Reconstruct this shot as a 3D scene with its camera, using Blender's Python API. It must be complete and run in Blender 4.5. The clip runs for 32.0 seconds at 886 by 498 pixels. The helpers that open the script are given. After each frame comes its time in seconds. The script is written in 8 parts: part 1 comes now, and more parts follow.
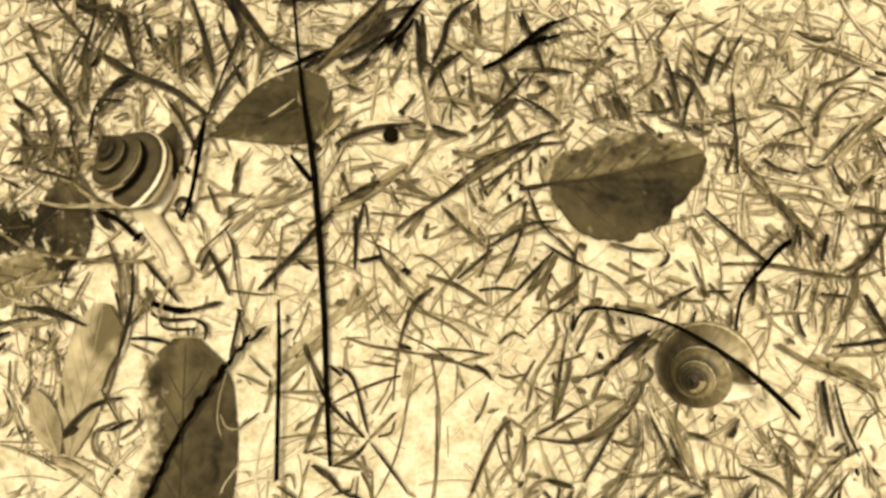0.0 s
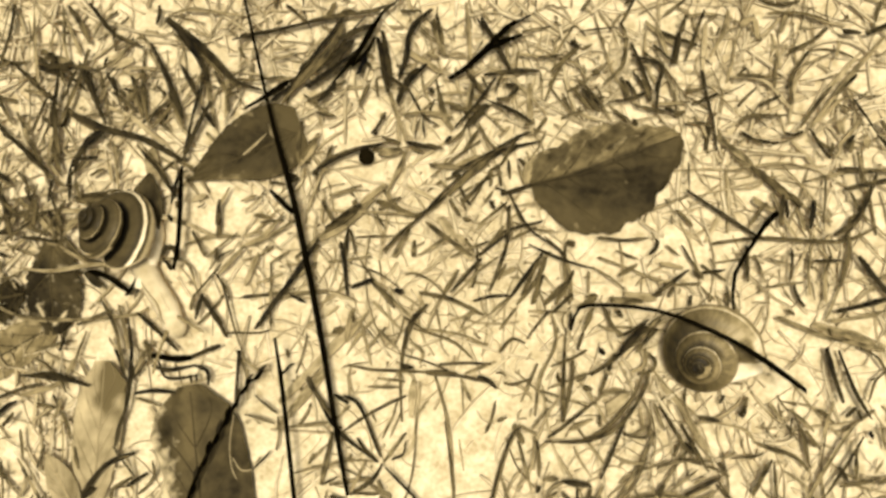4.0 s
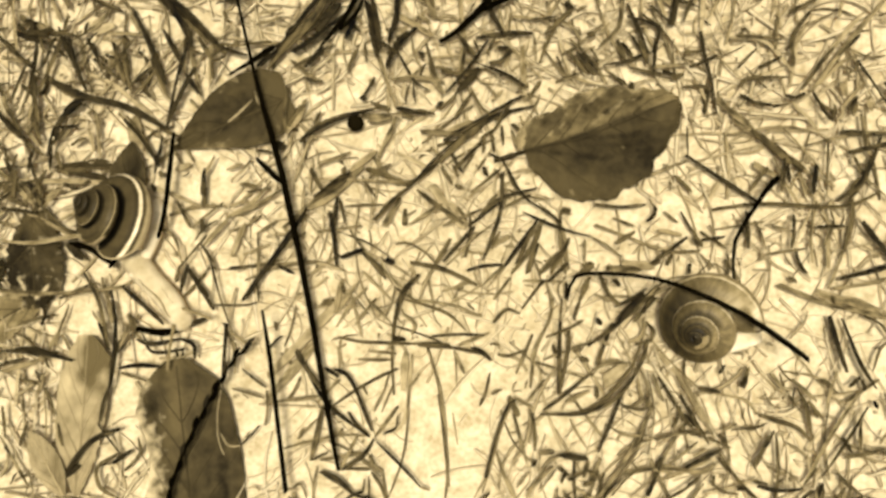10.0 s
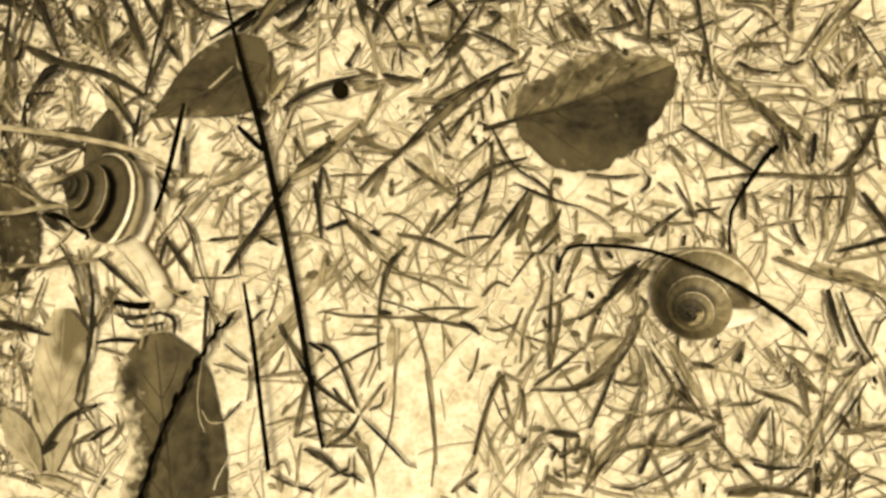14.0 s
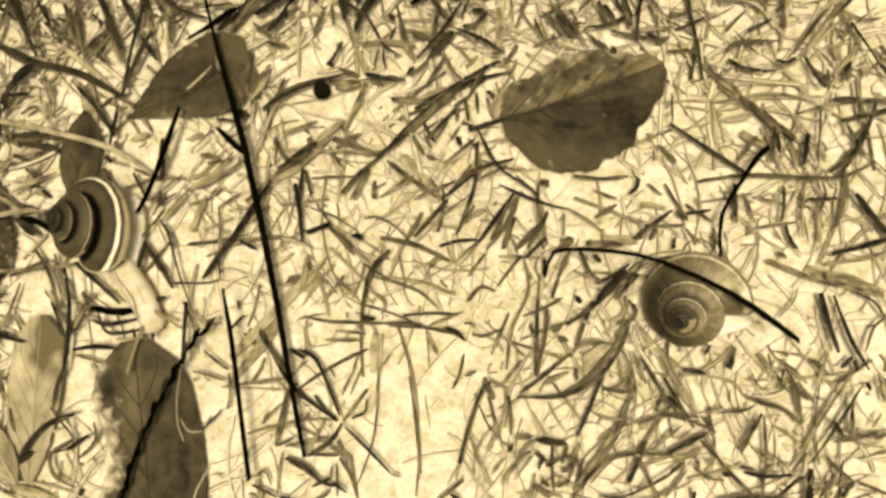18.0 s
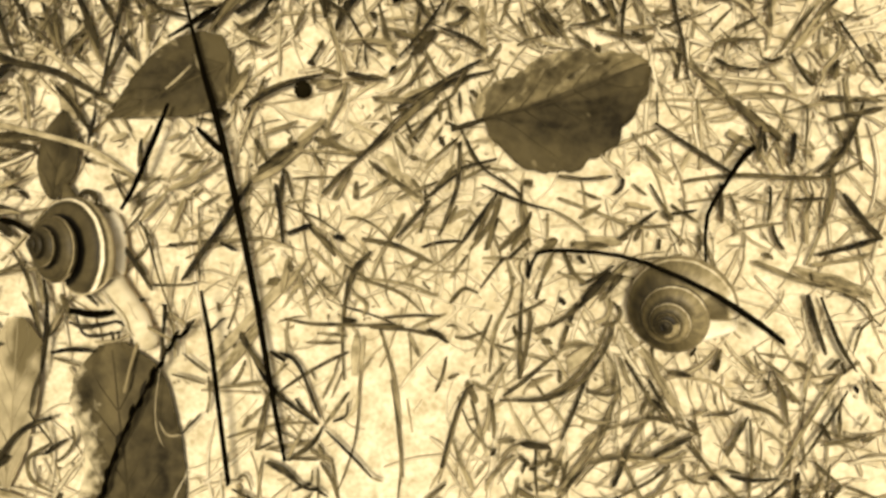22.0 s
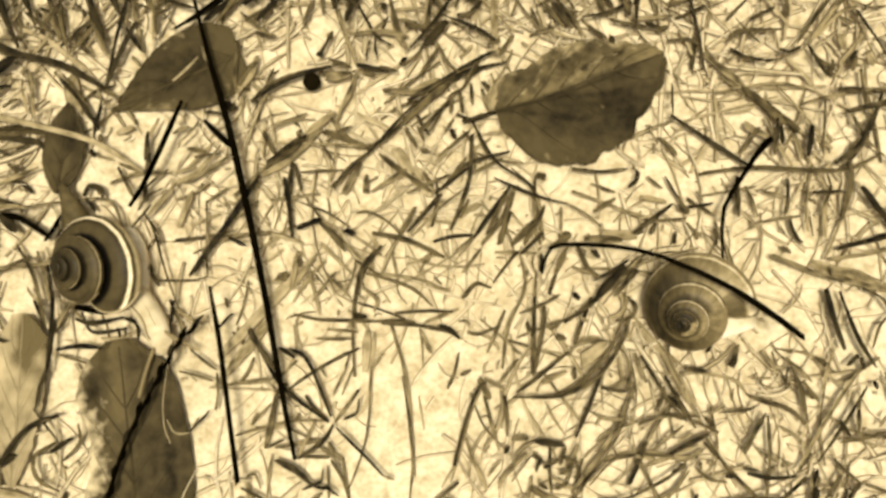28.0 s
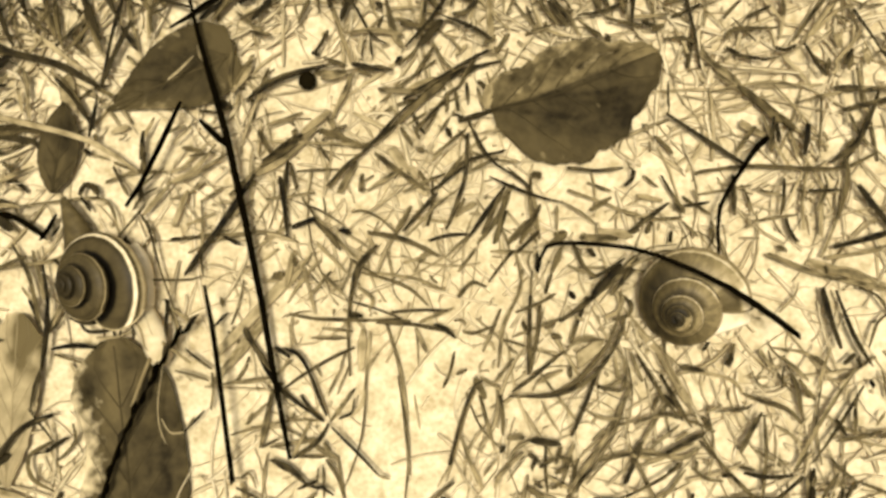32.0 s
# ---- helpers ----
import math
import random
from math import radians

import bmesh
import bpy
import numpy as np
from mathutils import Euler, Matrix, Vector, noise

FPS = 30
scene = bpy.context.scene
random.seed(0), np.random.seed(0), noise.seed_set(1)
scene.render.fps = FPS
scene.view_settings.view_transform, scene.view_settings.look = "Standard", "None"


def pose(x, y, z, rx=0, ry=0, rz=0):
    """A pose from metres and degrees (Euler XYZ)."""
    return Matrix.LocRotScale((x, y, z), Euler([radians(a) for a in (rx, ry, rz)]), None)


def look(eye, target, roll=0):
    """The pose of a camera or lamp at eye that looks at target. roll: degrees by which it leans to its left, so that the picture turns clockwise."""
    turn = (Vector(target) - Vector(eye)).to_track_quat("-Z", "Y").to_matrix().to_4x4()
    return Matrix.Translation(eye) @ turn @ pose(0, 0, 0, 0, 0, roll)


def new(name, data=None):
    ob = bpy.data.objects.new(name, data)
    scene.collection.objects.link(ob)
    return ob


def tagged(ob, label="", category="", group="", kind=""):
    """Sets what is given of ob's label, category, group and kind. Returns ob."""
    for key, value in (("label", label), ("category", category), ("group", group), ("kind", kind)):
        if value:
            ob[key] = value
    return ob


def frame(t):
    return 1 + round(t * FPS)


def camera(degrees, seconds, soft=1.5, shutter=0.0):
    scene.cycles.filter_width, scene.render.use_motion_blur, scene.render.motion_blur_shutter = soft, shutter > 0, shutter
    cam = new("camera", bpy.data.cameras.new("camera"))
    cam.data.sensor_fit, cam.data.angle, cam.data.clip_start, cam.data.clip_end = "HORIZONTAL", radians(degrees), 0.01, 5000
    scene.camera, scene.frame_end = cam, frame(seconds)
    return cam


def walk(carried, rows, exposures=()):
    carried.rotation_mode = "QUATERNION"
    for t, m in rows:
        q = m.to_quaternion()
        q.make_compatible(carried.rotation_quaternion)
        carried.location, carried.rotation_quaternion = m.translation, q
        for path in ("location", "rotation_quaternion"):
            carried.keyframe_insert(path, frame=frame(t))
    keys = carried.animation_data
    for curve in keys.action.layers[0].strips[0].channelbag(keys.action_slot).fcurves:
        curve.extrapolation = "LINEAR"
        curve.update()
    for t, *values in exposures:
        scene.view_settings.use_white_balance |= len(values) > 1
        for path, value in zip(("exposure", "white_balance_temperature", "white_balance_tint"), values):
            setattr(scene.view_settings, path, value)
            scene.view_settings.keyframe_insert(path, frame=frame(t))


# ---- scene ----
MM = 0.001
cam = camera(40.0, 32.0, soft=3.1)
# seconds, eye in millimetres, turn in degrees
PATH = [
    (0, 3.46, -43.35, 256.33, 12.115, 1.141, 7.568),
    (0.5, 6.28, -40.55, 260.28, 11.286, 2.110, 4.778),
    (1, 7.53, -38.72, 262.83, 11.108, 2.730, 2.232),
    (1.5, 7.97, -37.63, 262.24, 10.910, 3.190, 0.815),
    (2, 7.78, -37.75, 260.82, 10.805, 3.305, 0.548),
    (2.5, 7.32, -37.67, 259.70, 10.723, 3.356, 0.625),
    (3, 5.81, -36.90, 259.13, 10.742, 3.238, 0.589),
    (3.5, 7.54, -34.03, 258.20, 10.520, 3.472, 0.557),
    (5.5, 10.92, -35.28, 256.14, 10.520, 3.382, 0.273),
    (6, 11.70, -33.92, 255.27, 10.229, 3.391, 0.089),
    (6.5, 12.02, -34.07, 255.30, 10.403, 3.420, 0.026),
    (7, 11.37, -34.38, 255.19, 10.495, 3.237, -0.001),
    (7.5, 12.15, -32.84, 253.88, 10.147, 3.306, -0.098),
    (8, 12.36, -32.36, 252.66, 9.970, 3.369, -0.097),
    (8.5, 11.97, -32.66, 252.36, 9.847, 3.609, 0.056),
    (9, 10.00, -33.31, 252.06, 9.821, 3.353, 0.081),
    (9.5, 9.43, -33.76, 251.21, 9.577, 3.303, 0.109),
    (10, 10.01, -34.80, 250.28, 9.450, 3.446, 0.084),
    (10.5, 9.23, -35.10, 249.10, 9.299, 3.276, 0.082),
    (11, 9.38, -35.65, 247.99, 9.050, 3.251, 0.084),
    (11.5, 9.74, -35.01, 247.05, 8.740, 3.173, 0.047),
    (12, 9.42, -34.55, 245.82, 8.589, 3.073, 0.006),
    (12.5, 9.78, -34.28, 244.43, 8.380, 3.144, 0.002),
    (13, 9.12, -34.62, 243.53, 8.296, 2.979, 0.006),
    (13.5, 9.51, -34.55, 243.04, 8.237, 3.013, 0.040),
    (14, 10.28, -34.49, 242.90, 8.310, 3.029, 0.065),
    (14.5, 9.70, -35.02, 242.75, 8.451, 2.830, 0.010),
    (16.5, 13.00, -33.82, 241.00, 8.470, 2.975, -0.240),
    (17, 13.05, -32.10, 239.33, 8.101, 2.902, -0.243),
    (17.5, 13.07, -31.30, 237.81, 7.875, 3.031, -0.131),
    (18, 12.79, -30.84, 237.91, 7.759, 2.997, -0.119),
    (18.5, 13.21, -32.12, 238.23, 8.104, 3.023, -0.145),
    (19, 13.34, -32.30, 238.09, 8.171, 2.984, -0.203),
    (19.5, 13.50, -32.00, 237.43, 8.105, 2.922, -0.203),
    (20, 14.04, -32.30, 236.97, 8.145, 2.958, -0.240),
    (20.5, 13.92, -32.43, 236.72, 8.171, 2.927, -0.278),
    (21, 14.23, -32.36, 236.19, 8.168, 2.998, -0.197),
    (21.5, 15.14, -31.30, 235.63, 7.973, 2.974, -0.181),
    (22, 15.94, -29.91, 234.90, 7.677, 2.999, -0.182),
    (22.5, 16.05, -30.56, 234.13, 7.844, 3.019, -0.172),
    (23, 15.00, -30.96, 234.12, 7.765, 2.953, -0.155),
    (23.5, 14.06, -32.65, 234.60, 7.973, 2.891, -0.130),
    (24, 13.09, -32.55, 234.83, 7.869, 2.769, -0.104),
    (24.5, 13.58, -33.47, 235.19, 8.101, 2.915, -0.063),
    (25, 15.05, -33.67, 235.62, 8.190, 3.037, -0.182),
    (25.5, 14.79, -32.95, 234.87, 8.016, 2.977, -0.248),
    (27.5, 12.52, -32.37, 232.43, 7.977, 2.785, -0.262),
    (28, 13.37, -30.40, 231.21, 7.661, 2.974, -0.302),
    (28.5, 12.43, -30.24, 230.57, 7.670, 2.901, -0.298),
    (29, 11.51, -31.74, 231.12, 7.893, 2.819, -0.236),
    (29.5, 12.78, -32.00, 231.47, 7.874, 2.991, -0.183),
    (30, 13.17, -32.18, 231.88, 7.889, 2.900, -0.246),
    (30.5, 13.54, -32.50, 231.78, 7.940, 2.955, -0.256),
    (31, 14.40, -31.92, 231.42, 7.818, 3.188, -0.248),
    (31.5, 13.92, -31.25, 231.30, 7.781, 3.025, -0.321),
    (32, 14.42, -30.87, 230.66, 7.749, 3.044, -0.332),
]
walk(cam, [(t, pose(x * MM, y * MM, z * MM, rx, ry, rz)) for t, x, y, z, rx, ry, rz in PATH],
     exposures=[(0, 1.36), (32, 1.36)])

# ---------------------------------------------------------------- light: white overcast sky
world = bpy.data.worlds.new("overcast_sky")
scene.world = world
world.use_nodes = True
wn = world.node_tree
wn.nodes.clear()
sky = wn.nodes.new("ShaderNodeTexSky")
sky.sky_type, sky.sun_disc = "NISHITA", False
sky.sun_elevation, sky.sun_rotation = radians(83), radians(166)
sky.dust_density = 4.0
grey = wn.nodes.new("ShaderNodeHueSaturation")
grey.inputs["Saturation"].default_value = 0.05
bg = wn.nodes.new("ShaderNodeBackground")
bg.inputs["Strength"].default_value = 0.042
wo = wn.nodes.new("ShaderNodeOutputWorld")
wn.links.new(sky.outputs[0], grey.inputs["Color"])
wn.links.new(grey.outputs[0], bg.inputs["Color"])
wn.links.new(bg.outputs[0], wo.inputs["Surface"])

sun_data = bpy.data.lights.new("sun", "SUN")
sun_data.energy, sun_data.angle, sun_data.color = 1.95, radians(10), (1.0, 0.985, 0.96)
sun = new("sun", sun_data)
sun.matrix_world = look((0.04, -0.165, 1.4), (0, 0, 0))


# ---------------------------------------------------------------- materials
def sepia(v):
    """A straw-to-umber colour of lightness v (linear red)."""
    return (v, v * (0.70 + 0.155 * v), v * (0.23 + 0.33 * v), 1.0)


def litter_material(name, lo, hi, grain=900.0, island=False, rough=0.75, bump=0.25, blade=False, patch=90.0, gloss=0.05, spread=0.6, contrast=1.0, worn=None):
    """Dry plant matter: two scales of mottling, lengthwise grain on blades and a random tone per piece."""
    m = bpy.data.materials.new(name)
    m.use_nodes = True
    nt = m.node_tree
    bs = nt.nodes["Principled BSDF"]
    bs.inputs["Roughness"].default_value = rough
    bs.inputs["Specular IOR Level"].default_value = gloss
    if island:
        rnd = nt.nodes.new("ShaderNodeNewGeometry").outputs["Random Per Island"]
    else:
        rnd = nt.nodes.new("ShaderNodeObjectInfo").outputs["Random"]
    tc = nt.nodes.new("ShaderNodeTexCoord")
    fine = nt.nodes.new("ShaderNodeTexNoise")
    fine.inputs["Scale"].default_value, fine.inputs["Detail"].default_value = grain, 4.0
    coarse = nt.nodes.new("ShaderNodeTexNoise")
    coarse.inputs["Scale"].default_value, coarse.inputs["Detail"].default_value = patch, 3.0
    if blade:
        lay = nt.nodes.new("ShaderNodeAttribute")
        lay.attribute_name = "lay"
        nt.links.new(lay.outputs["Vector"], fine.inputs["Vector"])
        fine.inputs["Scale"].default_value, fine.inputs["Detail"].default_value = 1.0, 3.0
    else:
        nt.links.new(tc.outputs["Object"], fine.inputs["Vector"])
    nt.links.new(tc.outputs["Object"], coarse.inputs["Vector"])

    def times_plus(socket, k, c):
        n = nt.nodes.new("ShaderNodeMath")
        n.operation = "MULTIPLY_ADD"
        nt.links.new(socket, n.inputs[0])
        n.inputs[1].default_value = k
        if isinstance(c, float):
            n.inputs[2].default_value = c
        else:
            nt.links.new(c, n.inputs[2])
        return n.outputs[0]

    vein = 1.5 if blade else 0.8
    tone = times_plus(rnd, spread, times_plus(fine.outputs["Fac"], vein, times_plus(coarse.outputs["Fac"], 1.0, -0.5 * vein - 0.5 * spread)))
    tone = times_plus(tone, contrast, 0.5 - 0.5 * contrast)
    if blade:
        # blade edges painted paler, against the shade on their curved sides
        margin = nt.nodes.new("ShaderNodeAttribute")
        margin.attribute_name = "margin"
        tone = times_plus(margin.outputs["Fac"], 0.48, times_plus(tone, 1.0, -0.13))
    if worn:
        stain = nt.nodes.new("ShaderNodeAttribute")
        stain.attribute_name = "stain"
        tone = times_plus(stain.outputs["Fac"], 1.0, tone)
    ramp = nt.nodes.new("ShaderNodeValToRGB")
    ramp.color_ramp.elements[0].color = sepia(lo)
    ramp.color_ramp.elements[1].color = sepia(hi)
    nt.links.new(tone, ramp.inputs["Fac"])
    colour = ramp.outputs["Color"]
    if worn:
        # bleached, broken patches where the mesh says that the skin is worn
        wear = nt.nodes.new("ShaderNodeAttribute")
        wear.attribute_name = "wear"
        blot = nt.nodes.new("ShaderNodeTexNoise")
        blot.inputs["Scale"].default_value, blot.inputs["Detail"].default_value = worn[1], 5.0
        nt.links.new(tc.outputs["Object"], blot.inputs["Vector"])
        amount = nt.nodes.new("ShaderNodeMapRange")
        amount.inputs["From Min"].default_value, amount.inputs["From Max"].default_value = 0.7, 1.05
        nt.links.new(times_plus(blot.outputs["Fac"], 1.0, wear.outputs["Fac"]), amount.inputs["Value"])
        mix = nt.nodes.new("ShaderNodeMix")
        mix.data_type = "RGBA"
        nt.links.new(amount.outputs["Result"], mix.inputs["Factor"])
        nt.links.new(colour, mix.inputs["A"])
        mix.inputs["B"].default_value = sepia(worn[0])
        colour = mix.outputs["Result"]
    nt.links.new(colour, bs.inputs["Base Color"])
    bp = nt.nodes.new("ShaderNodeBump")
    bp.inputs["Strength"].default_value, bp.inputs["Distance"].default_value = bump, 0.0003
    nt.links.new(fine.outputs["Fac"], bp.inputs["Height"])
    nt.links.new(bp.outputs["Normal"], bs.inputs["Normal"])
    return m


# deepest layer, painted pale as reversed shade between the cuttings
SOIL = litter_material("pale_soil", 0.37, 0.68, 1100.0, bump=0.15, patch=300.0, spread=0.0, contrast=1.9)
TONE, LOOSE = {}, {}
for key, title, lo, hi, con in (
        ("k", "blackened_stalk", 0.0005, 0.0035, 1.0),
        ("d", "dark_brown_grass", 0.004, 0.036, 1.5),
        ("b", "brown_grass", 0.012, 0.11, 1.8),
        ("m", "olive_brown_grass", 0.04, 0.27, 1.8),
        ("l", "tan_dry_grass", 0.13, 0.4, 1.4),
        ("p", "pale_straw", 0.42, 0.75, 1.0)):
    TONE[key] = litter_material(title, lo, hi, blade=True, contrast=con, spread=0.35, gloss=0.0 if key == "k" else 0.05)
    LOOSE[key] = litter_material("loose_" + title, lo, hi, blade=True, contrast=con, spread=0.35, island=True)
STUFF = {
    "d": litter_material("litter_dark_brown", 0.008, 0.08, island=True, blade=True, contrast=1.4),
    "m": litter_material("litter_olive_brown", 0.07, 0.36, island=True, blade=True, contrast=1.4),
    "l": litter_material("litter_tan", 0.26, 0.6, island=True, blade=True, contrast=1.3),
    "p": litter_material("litter_pale_straw", 0.36, 0.68, island=True, blade=True, contrast=1.2),
}
LEAF_DARK = litter_material("brown_leaf_skin", 0.014, 0.066, 700.0, bump=0.35, patch=190.0, contrast=1.25, spread=0.1, worn=(0.26, 420.0))
LEAF_MID = litter_material("olive_leaf_skin", 0.025, 0.15, 600.0, bump=0.4, patch=210.0, contrast=1.35, spread=0.1, worn=(0.3, 420.0))
LEAF_MOTTLED = litter_material("mottled_leaf_skin", 0.014, 0.095, 500.0, bump=0.35, patch=170.0, contrast=1.2, spread=0.1, worn=(0.48, 420.0))
LEAF_PALE = litter_material("tan_leaf_skin", 0.1, 0.41, 300.0, bump=0.2, patch=90.0, contrast=1.6, spread=0.2, worn=(0.6, 300.0))
VEIN = litter_material("leaf_vein", 0.2, 0.36, 900.0)
VEIN_BROWN = litter_material("brown_leaf_vein", 0.02, 0.075, 900.0)
VEIN_DARK = litter_material("dark_leaf_vein", 0.012, 0.04, 900.0)
SHELL_PALE = litter_material("shell_tan_lip", 0.2, 0.42, 420.0, rough=0.5, bump=0.05)


def shell_material(name, streaks):
    """Shell: bands with groove shade painted in, from a mesh attribute, broken by growth streaks and fine speckles."""
    m = bpy.data.materials.new(name)
    m.use_nodes = True
    nt = m.node_tree
    bs = nt.nodes["Principled BSDF"]
    bs.inputs["Roughness"].default_value, bs.inputs["Specular IOR Level"].default_value = 0.5, 0.08
    pigment_shade, lay = nt.nodes.new("ShaderNodeAttribute"), nt.nodes.new("ShaderNodeAttribute")
    pigment_shade.attribute_name, lay.attribute_name = "pigment_shade", "lay"
    growth, speck = nt.nodes.new("ShaderNodeTexNoise"), nt.nodes.new("ShaderNodeTexNoise")
    growth.inputs["Scale"].default_value, growth.inputs["Detail"].default_value, growth.inputs["Roughness"].default_value = 1.0, 5.0, 0.65
    nt.links.new(lay.outputs["Vector"], growth.inputs["Vector"])
    tc = nt.nodes.new("ShaderNodeTexCoord")
    speck.inputs["Scale"].default_value, speck.inputs["Detail"].default_value = 700.0, 3.0
    nt.links.new(tc.outputs["Object"], speck.inputs["Vector"])

    def sums(op, a, b, c=0.0):
        n = nt.nodes.new("ShaderNodeMath")
        n.operation = op
        for k, q in enumerate((a, b, c)):
            if isinstance(q, float):
                n.inputs[k].default_value = q
            else:
                nt.links.new(q, n.inputs[k])
        return n.outputs[0]

    change = sums("MULTIPLY_ADD", growth.outputs["Fac"], streaks, sums("MULTIPLY_ADD", speck.outputs["Fac"], 0.5, 0.75 - 0.5 * streaks))
    tone = sums("MULTIPLY", pigment_shade.outputs["Fac"], sums("MAXIMUM", change, 0.15))
    ramp = nt.nodes.new("ShaderNodeValToRGB")
    ramp.color_ramp.elements[0].color, ramp.color_ramp.elements[1].color = sepia(0.0), sepia(0.9)
    for at in (0.08, 0.25, 0.5):
        ramp.color_ramp.elements.new(at).color = sepia(at * 0.9)
    nt.links.new(tone, ramp.inputs["Fac"])
    nt.links.new(ramp.outputs["Color"], bs.inputs["Base Color"])
    bp = nt.nodes.new("ShaderNodeBump")
    bp.inputs["Strength"].default_value, bp.inputs["Distance"].default_value = 0.2, 0.0002
    nt.links.new(growth.outputs["Fac"], bp.inputs["Height"])
    nt.links.new(bp.outputs["Normal"], bs.inputs["Normal"])
    return m


SHELL = shell_material("banded_shell", 1.2)
SHELL_STREAKED = shell_material("streaked_shell", 2.4)
SKIN_PALE = litter_material("snail_skin_pale", 0.34, 0.66, rough=0.5, bump=0.4, blade=True, spread=0.3, contrast=1.1)
SKIN_CREAM = litter_material("snail_skin_cream", 0.5, 0.85, rough=0.5, bump=0.5, blade=True, spread=0.3)
SKIN_TAN = litter_material("snail_skin_tan", 0.1, 0.24, 700.0, rough=0.5, bump=0.4)
SKIN_DARK = litter_material("snail_skin_dark", 0.025, 0.11, 700.0, rough=0.5, bump=0.6, contrast=1.4)
SEED = litter_material("black_seed_coat", 0.003, 0.01, 700.0, rough=0.7, gloss=0.0)


# ---------------------------------------------------------------- shape helpers
def mesh_of(name, verts, faces, mats, index=None, smooth=True, lay=None):
    """A mesh; lay: across, along, a chance value and nearness to the margin for each vertex, for the lengthwise grain
    and the painted pale edge.
    """
    me = bpy.data.meshes.new(name)
    me.from_pydata(verts, [], faces)
    if lay is not None:
        lay = np.asarray(lay, np.float32)
        me.attributes.new("lay", "FLOAT_VECTOR", "POINT").data.foreach_set("vector", np.ascontiguousarray(lay[:, :3]).ravel())
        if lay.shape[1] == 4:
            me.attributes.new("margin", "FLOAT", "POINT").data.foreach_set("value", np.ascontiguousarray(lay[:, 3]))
    for mat in mats:
        me.materials.append(mat)
    if index is not None:
        me.polygons.foreach_set("material_index", index)
    if smooth:
        me.polygons.foreach_set("use_smooth", [True] * len(me.polygons))
    me.update()
    return me


def glide(points, n):
    """n points along a smooth line through the given ones."""
    p = np.array(points, float)
    if len(p) == 2:
        return p[0] + (p[1] - p[0]) * np.linspace(0, 1, n)[:, None]
    q = np.vstack([2 * p[0] - p[1], p, 2 * p[-1] - p[-2]])
    out = []
    for u in np.linspace(0, len(p) - 1, n):
        i = min(int(u), len(p) - 2)
        f = u - i
        a, b, c, d = q[i], q[i + 1], q[i + 2], q[i + 3]
        out.append(0.5 * (2 * b + (c - a) * f + (2 * a - 5 * b + 4 * c - d) * f * f + (3 * b - a - 3 * c + d) * f ** 3))
    return np.array(out)


def lay_of(line, sides, chance):
    """Grain coordinates for a sweep: quick change across it, slow change along it."""
    n = len(line)
    along = np.linspace(0, 1, n) * float(np.linalg.norm(np.diff(line, axis=0), axis=1).sum()) / MM * 0.45
    across = np.abs(np.linspace(-1, 1, sides, endpoint=False)) * 1.8
    out = np.zeros((n, sides, 4))
    # nearness to the edge, for its painted lightening
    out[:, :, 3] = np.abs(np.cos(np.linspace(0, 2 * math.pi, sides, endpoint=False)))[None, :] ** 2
    out[:, :, 0], out[:, :, 1], out[:, :, 2] = across[None, :] + chance * 37, along[:, None], chance * 91
    return out.reshape(-1, 4)


def sweep(line, widths, flat=0.4, sides=6, roll=0.0, skew=(0.0, 0.0)):
    """Verts and faces of a closed flattened tube along a line; widths are full widths, skew slants its two cut ends."""
    line = np.asarray(line, float)
    n = len(line)
    tan = np.gradient(line, axis=0)
    tan /= np.linalg.norm(tan, axis=1)[:, None] + 1e-12
    side = np.cross(tan, (0, 0, 1.0))
    side /= np.linalg.norm(side, axis=1)[:, None] + 1e-9
    up = np.cross(side, tan)
    ang = np.linspace(0, 2 * math.pi, sides, endpoint=False)
    ca, sa = np.cos(ang), np.sin(ang) * flat
    cr, sr = math.cos(roll), math.sin(roll)
    a = (ca * cr - sa * sr)[None, :, None]
    b = (ca * sr + sa * cr)[None, :, None]
    w = np.broadcast_to(np.asarray(widths, float), (n,))[:, None, None] / 2
    v = line[:, None, :] + w * (a * side[:, None, :] + b * up[:, None, :])
    for end, k in zip((0, -1), skew):
        v[end] += tan[end] * (w[end] * a[0]) * k
    v = v.reshape(-1, 3)
    f = [(i * sides + j, i * sides + (j + 1) % sides, (i + 1) * sides + (j + 1) % sides, (i + 1) * sides + j)
         for i in range(n - 1) for j in range(sides)]
    f += [tuple(range(sides))[::-1], tuple(range((n - 1) * sides, n * sides))]
    return v, f


def part(name, data, material, parent, label="", lay=None):
    """One mesh object under a thing or a part; data is (verts, faces) in metres."""
    ob = new(name, mesh_of(name, data[0], data[1], [material], lay=lay))
    ob.parent = parent
    return tagged(ob, label) if label else ob


BLADE_WORDS = {"k": "thin blackened grass straw lying on the dry litter", "d": "dark brown dried grass lying in the litter",
               "b": "brown dried grass lying in the litter", "m": "olive-brown dried grass lying in the litter", "l": "tan dried grass lying in the litter",
               "p": "pale straw lying in the litter"}


SHORT, CHOPPED = 5.61, []


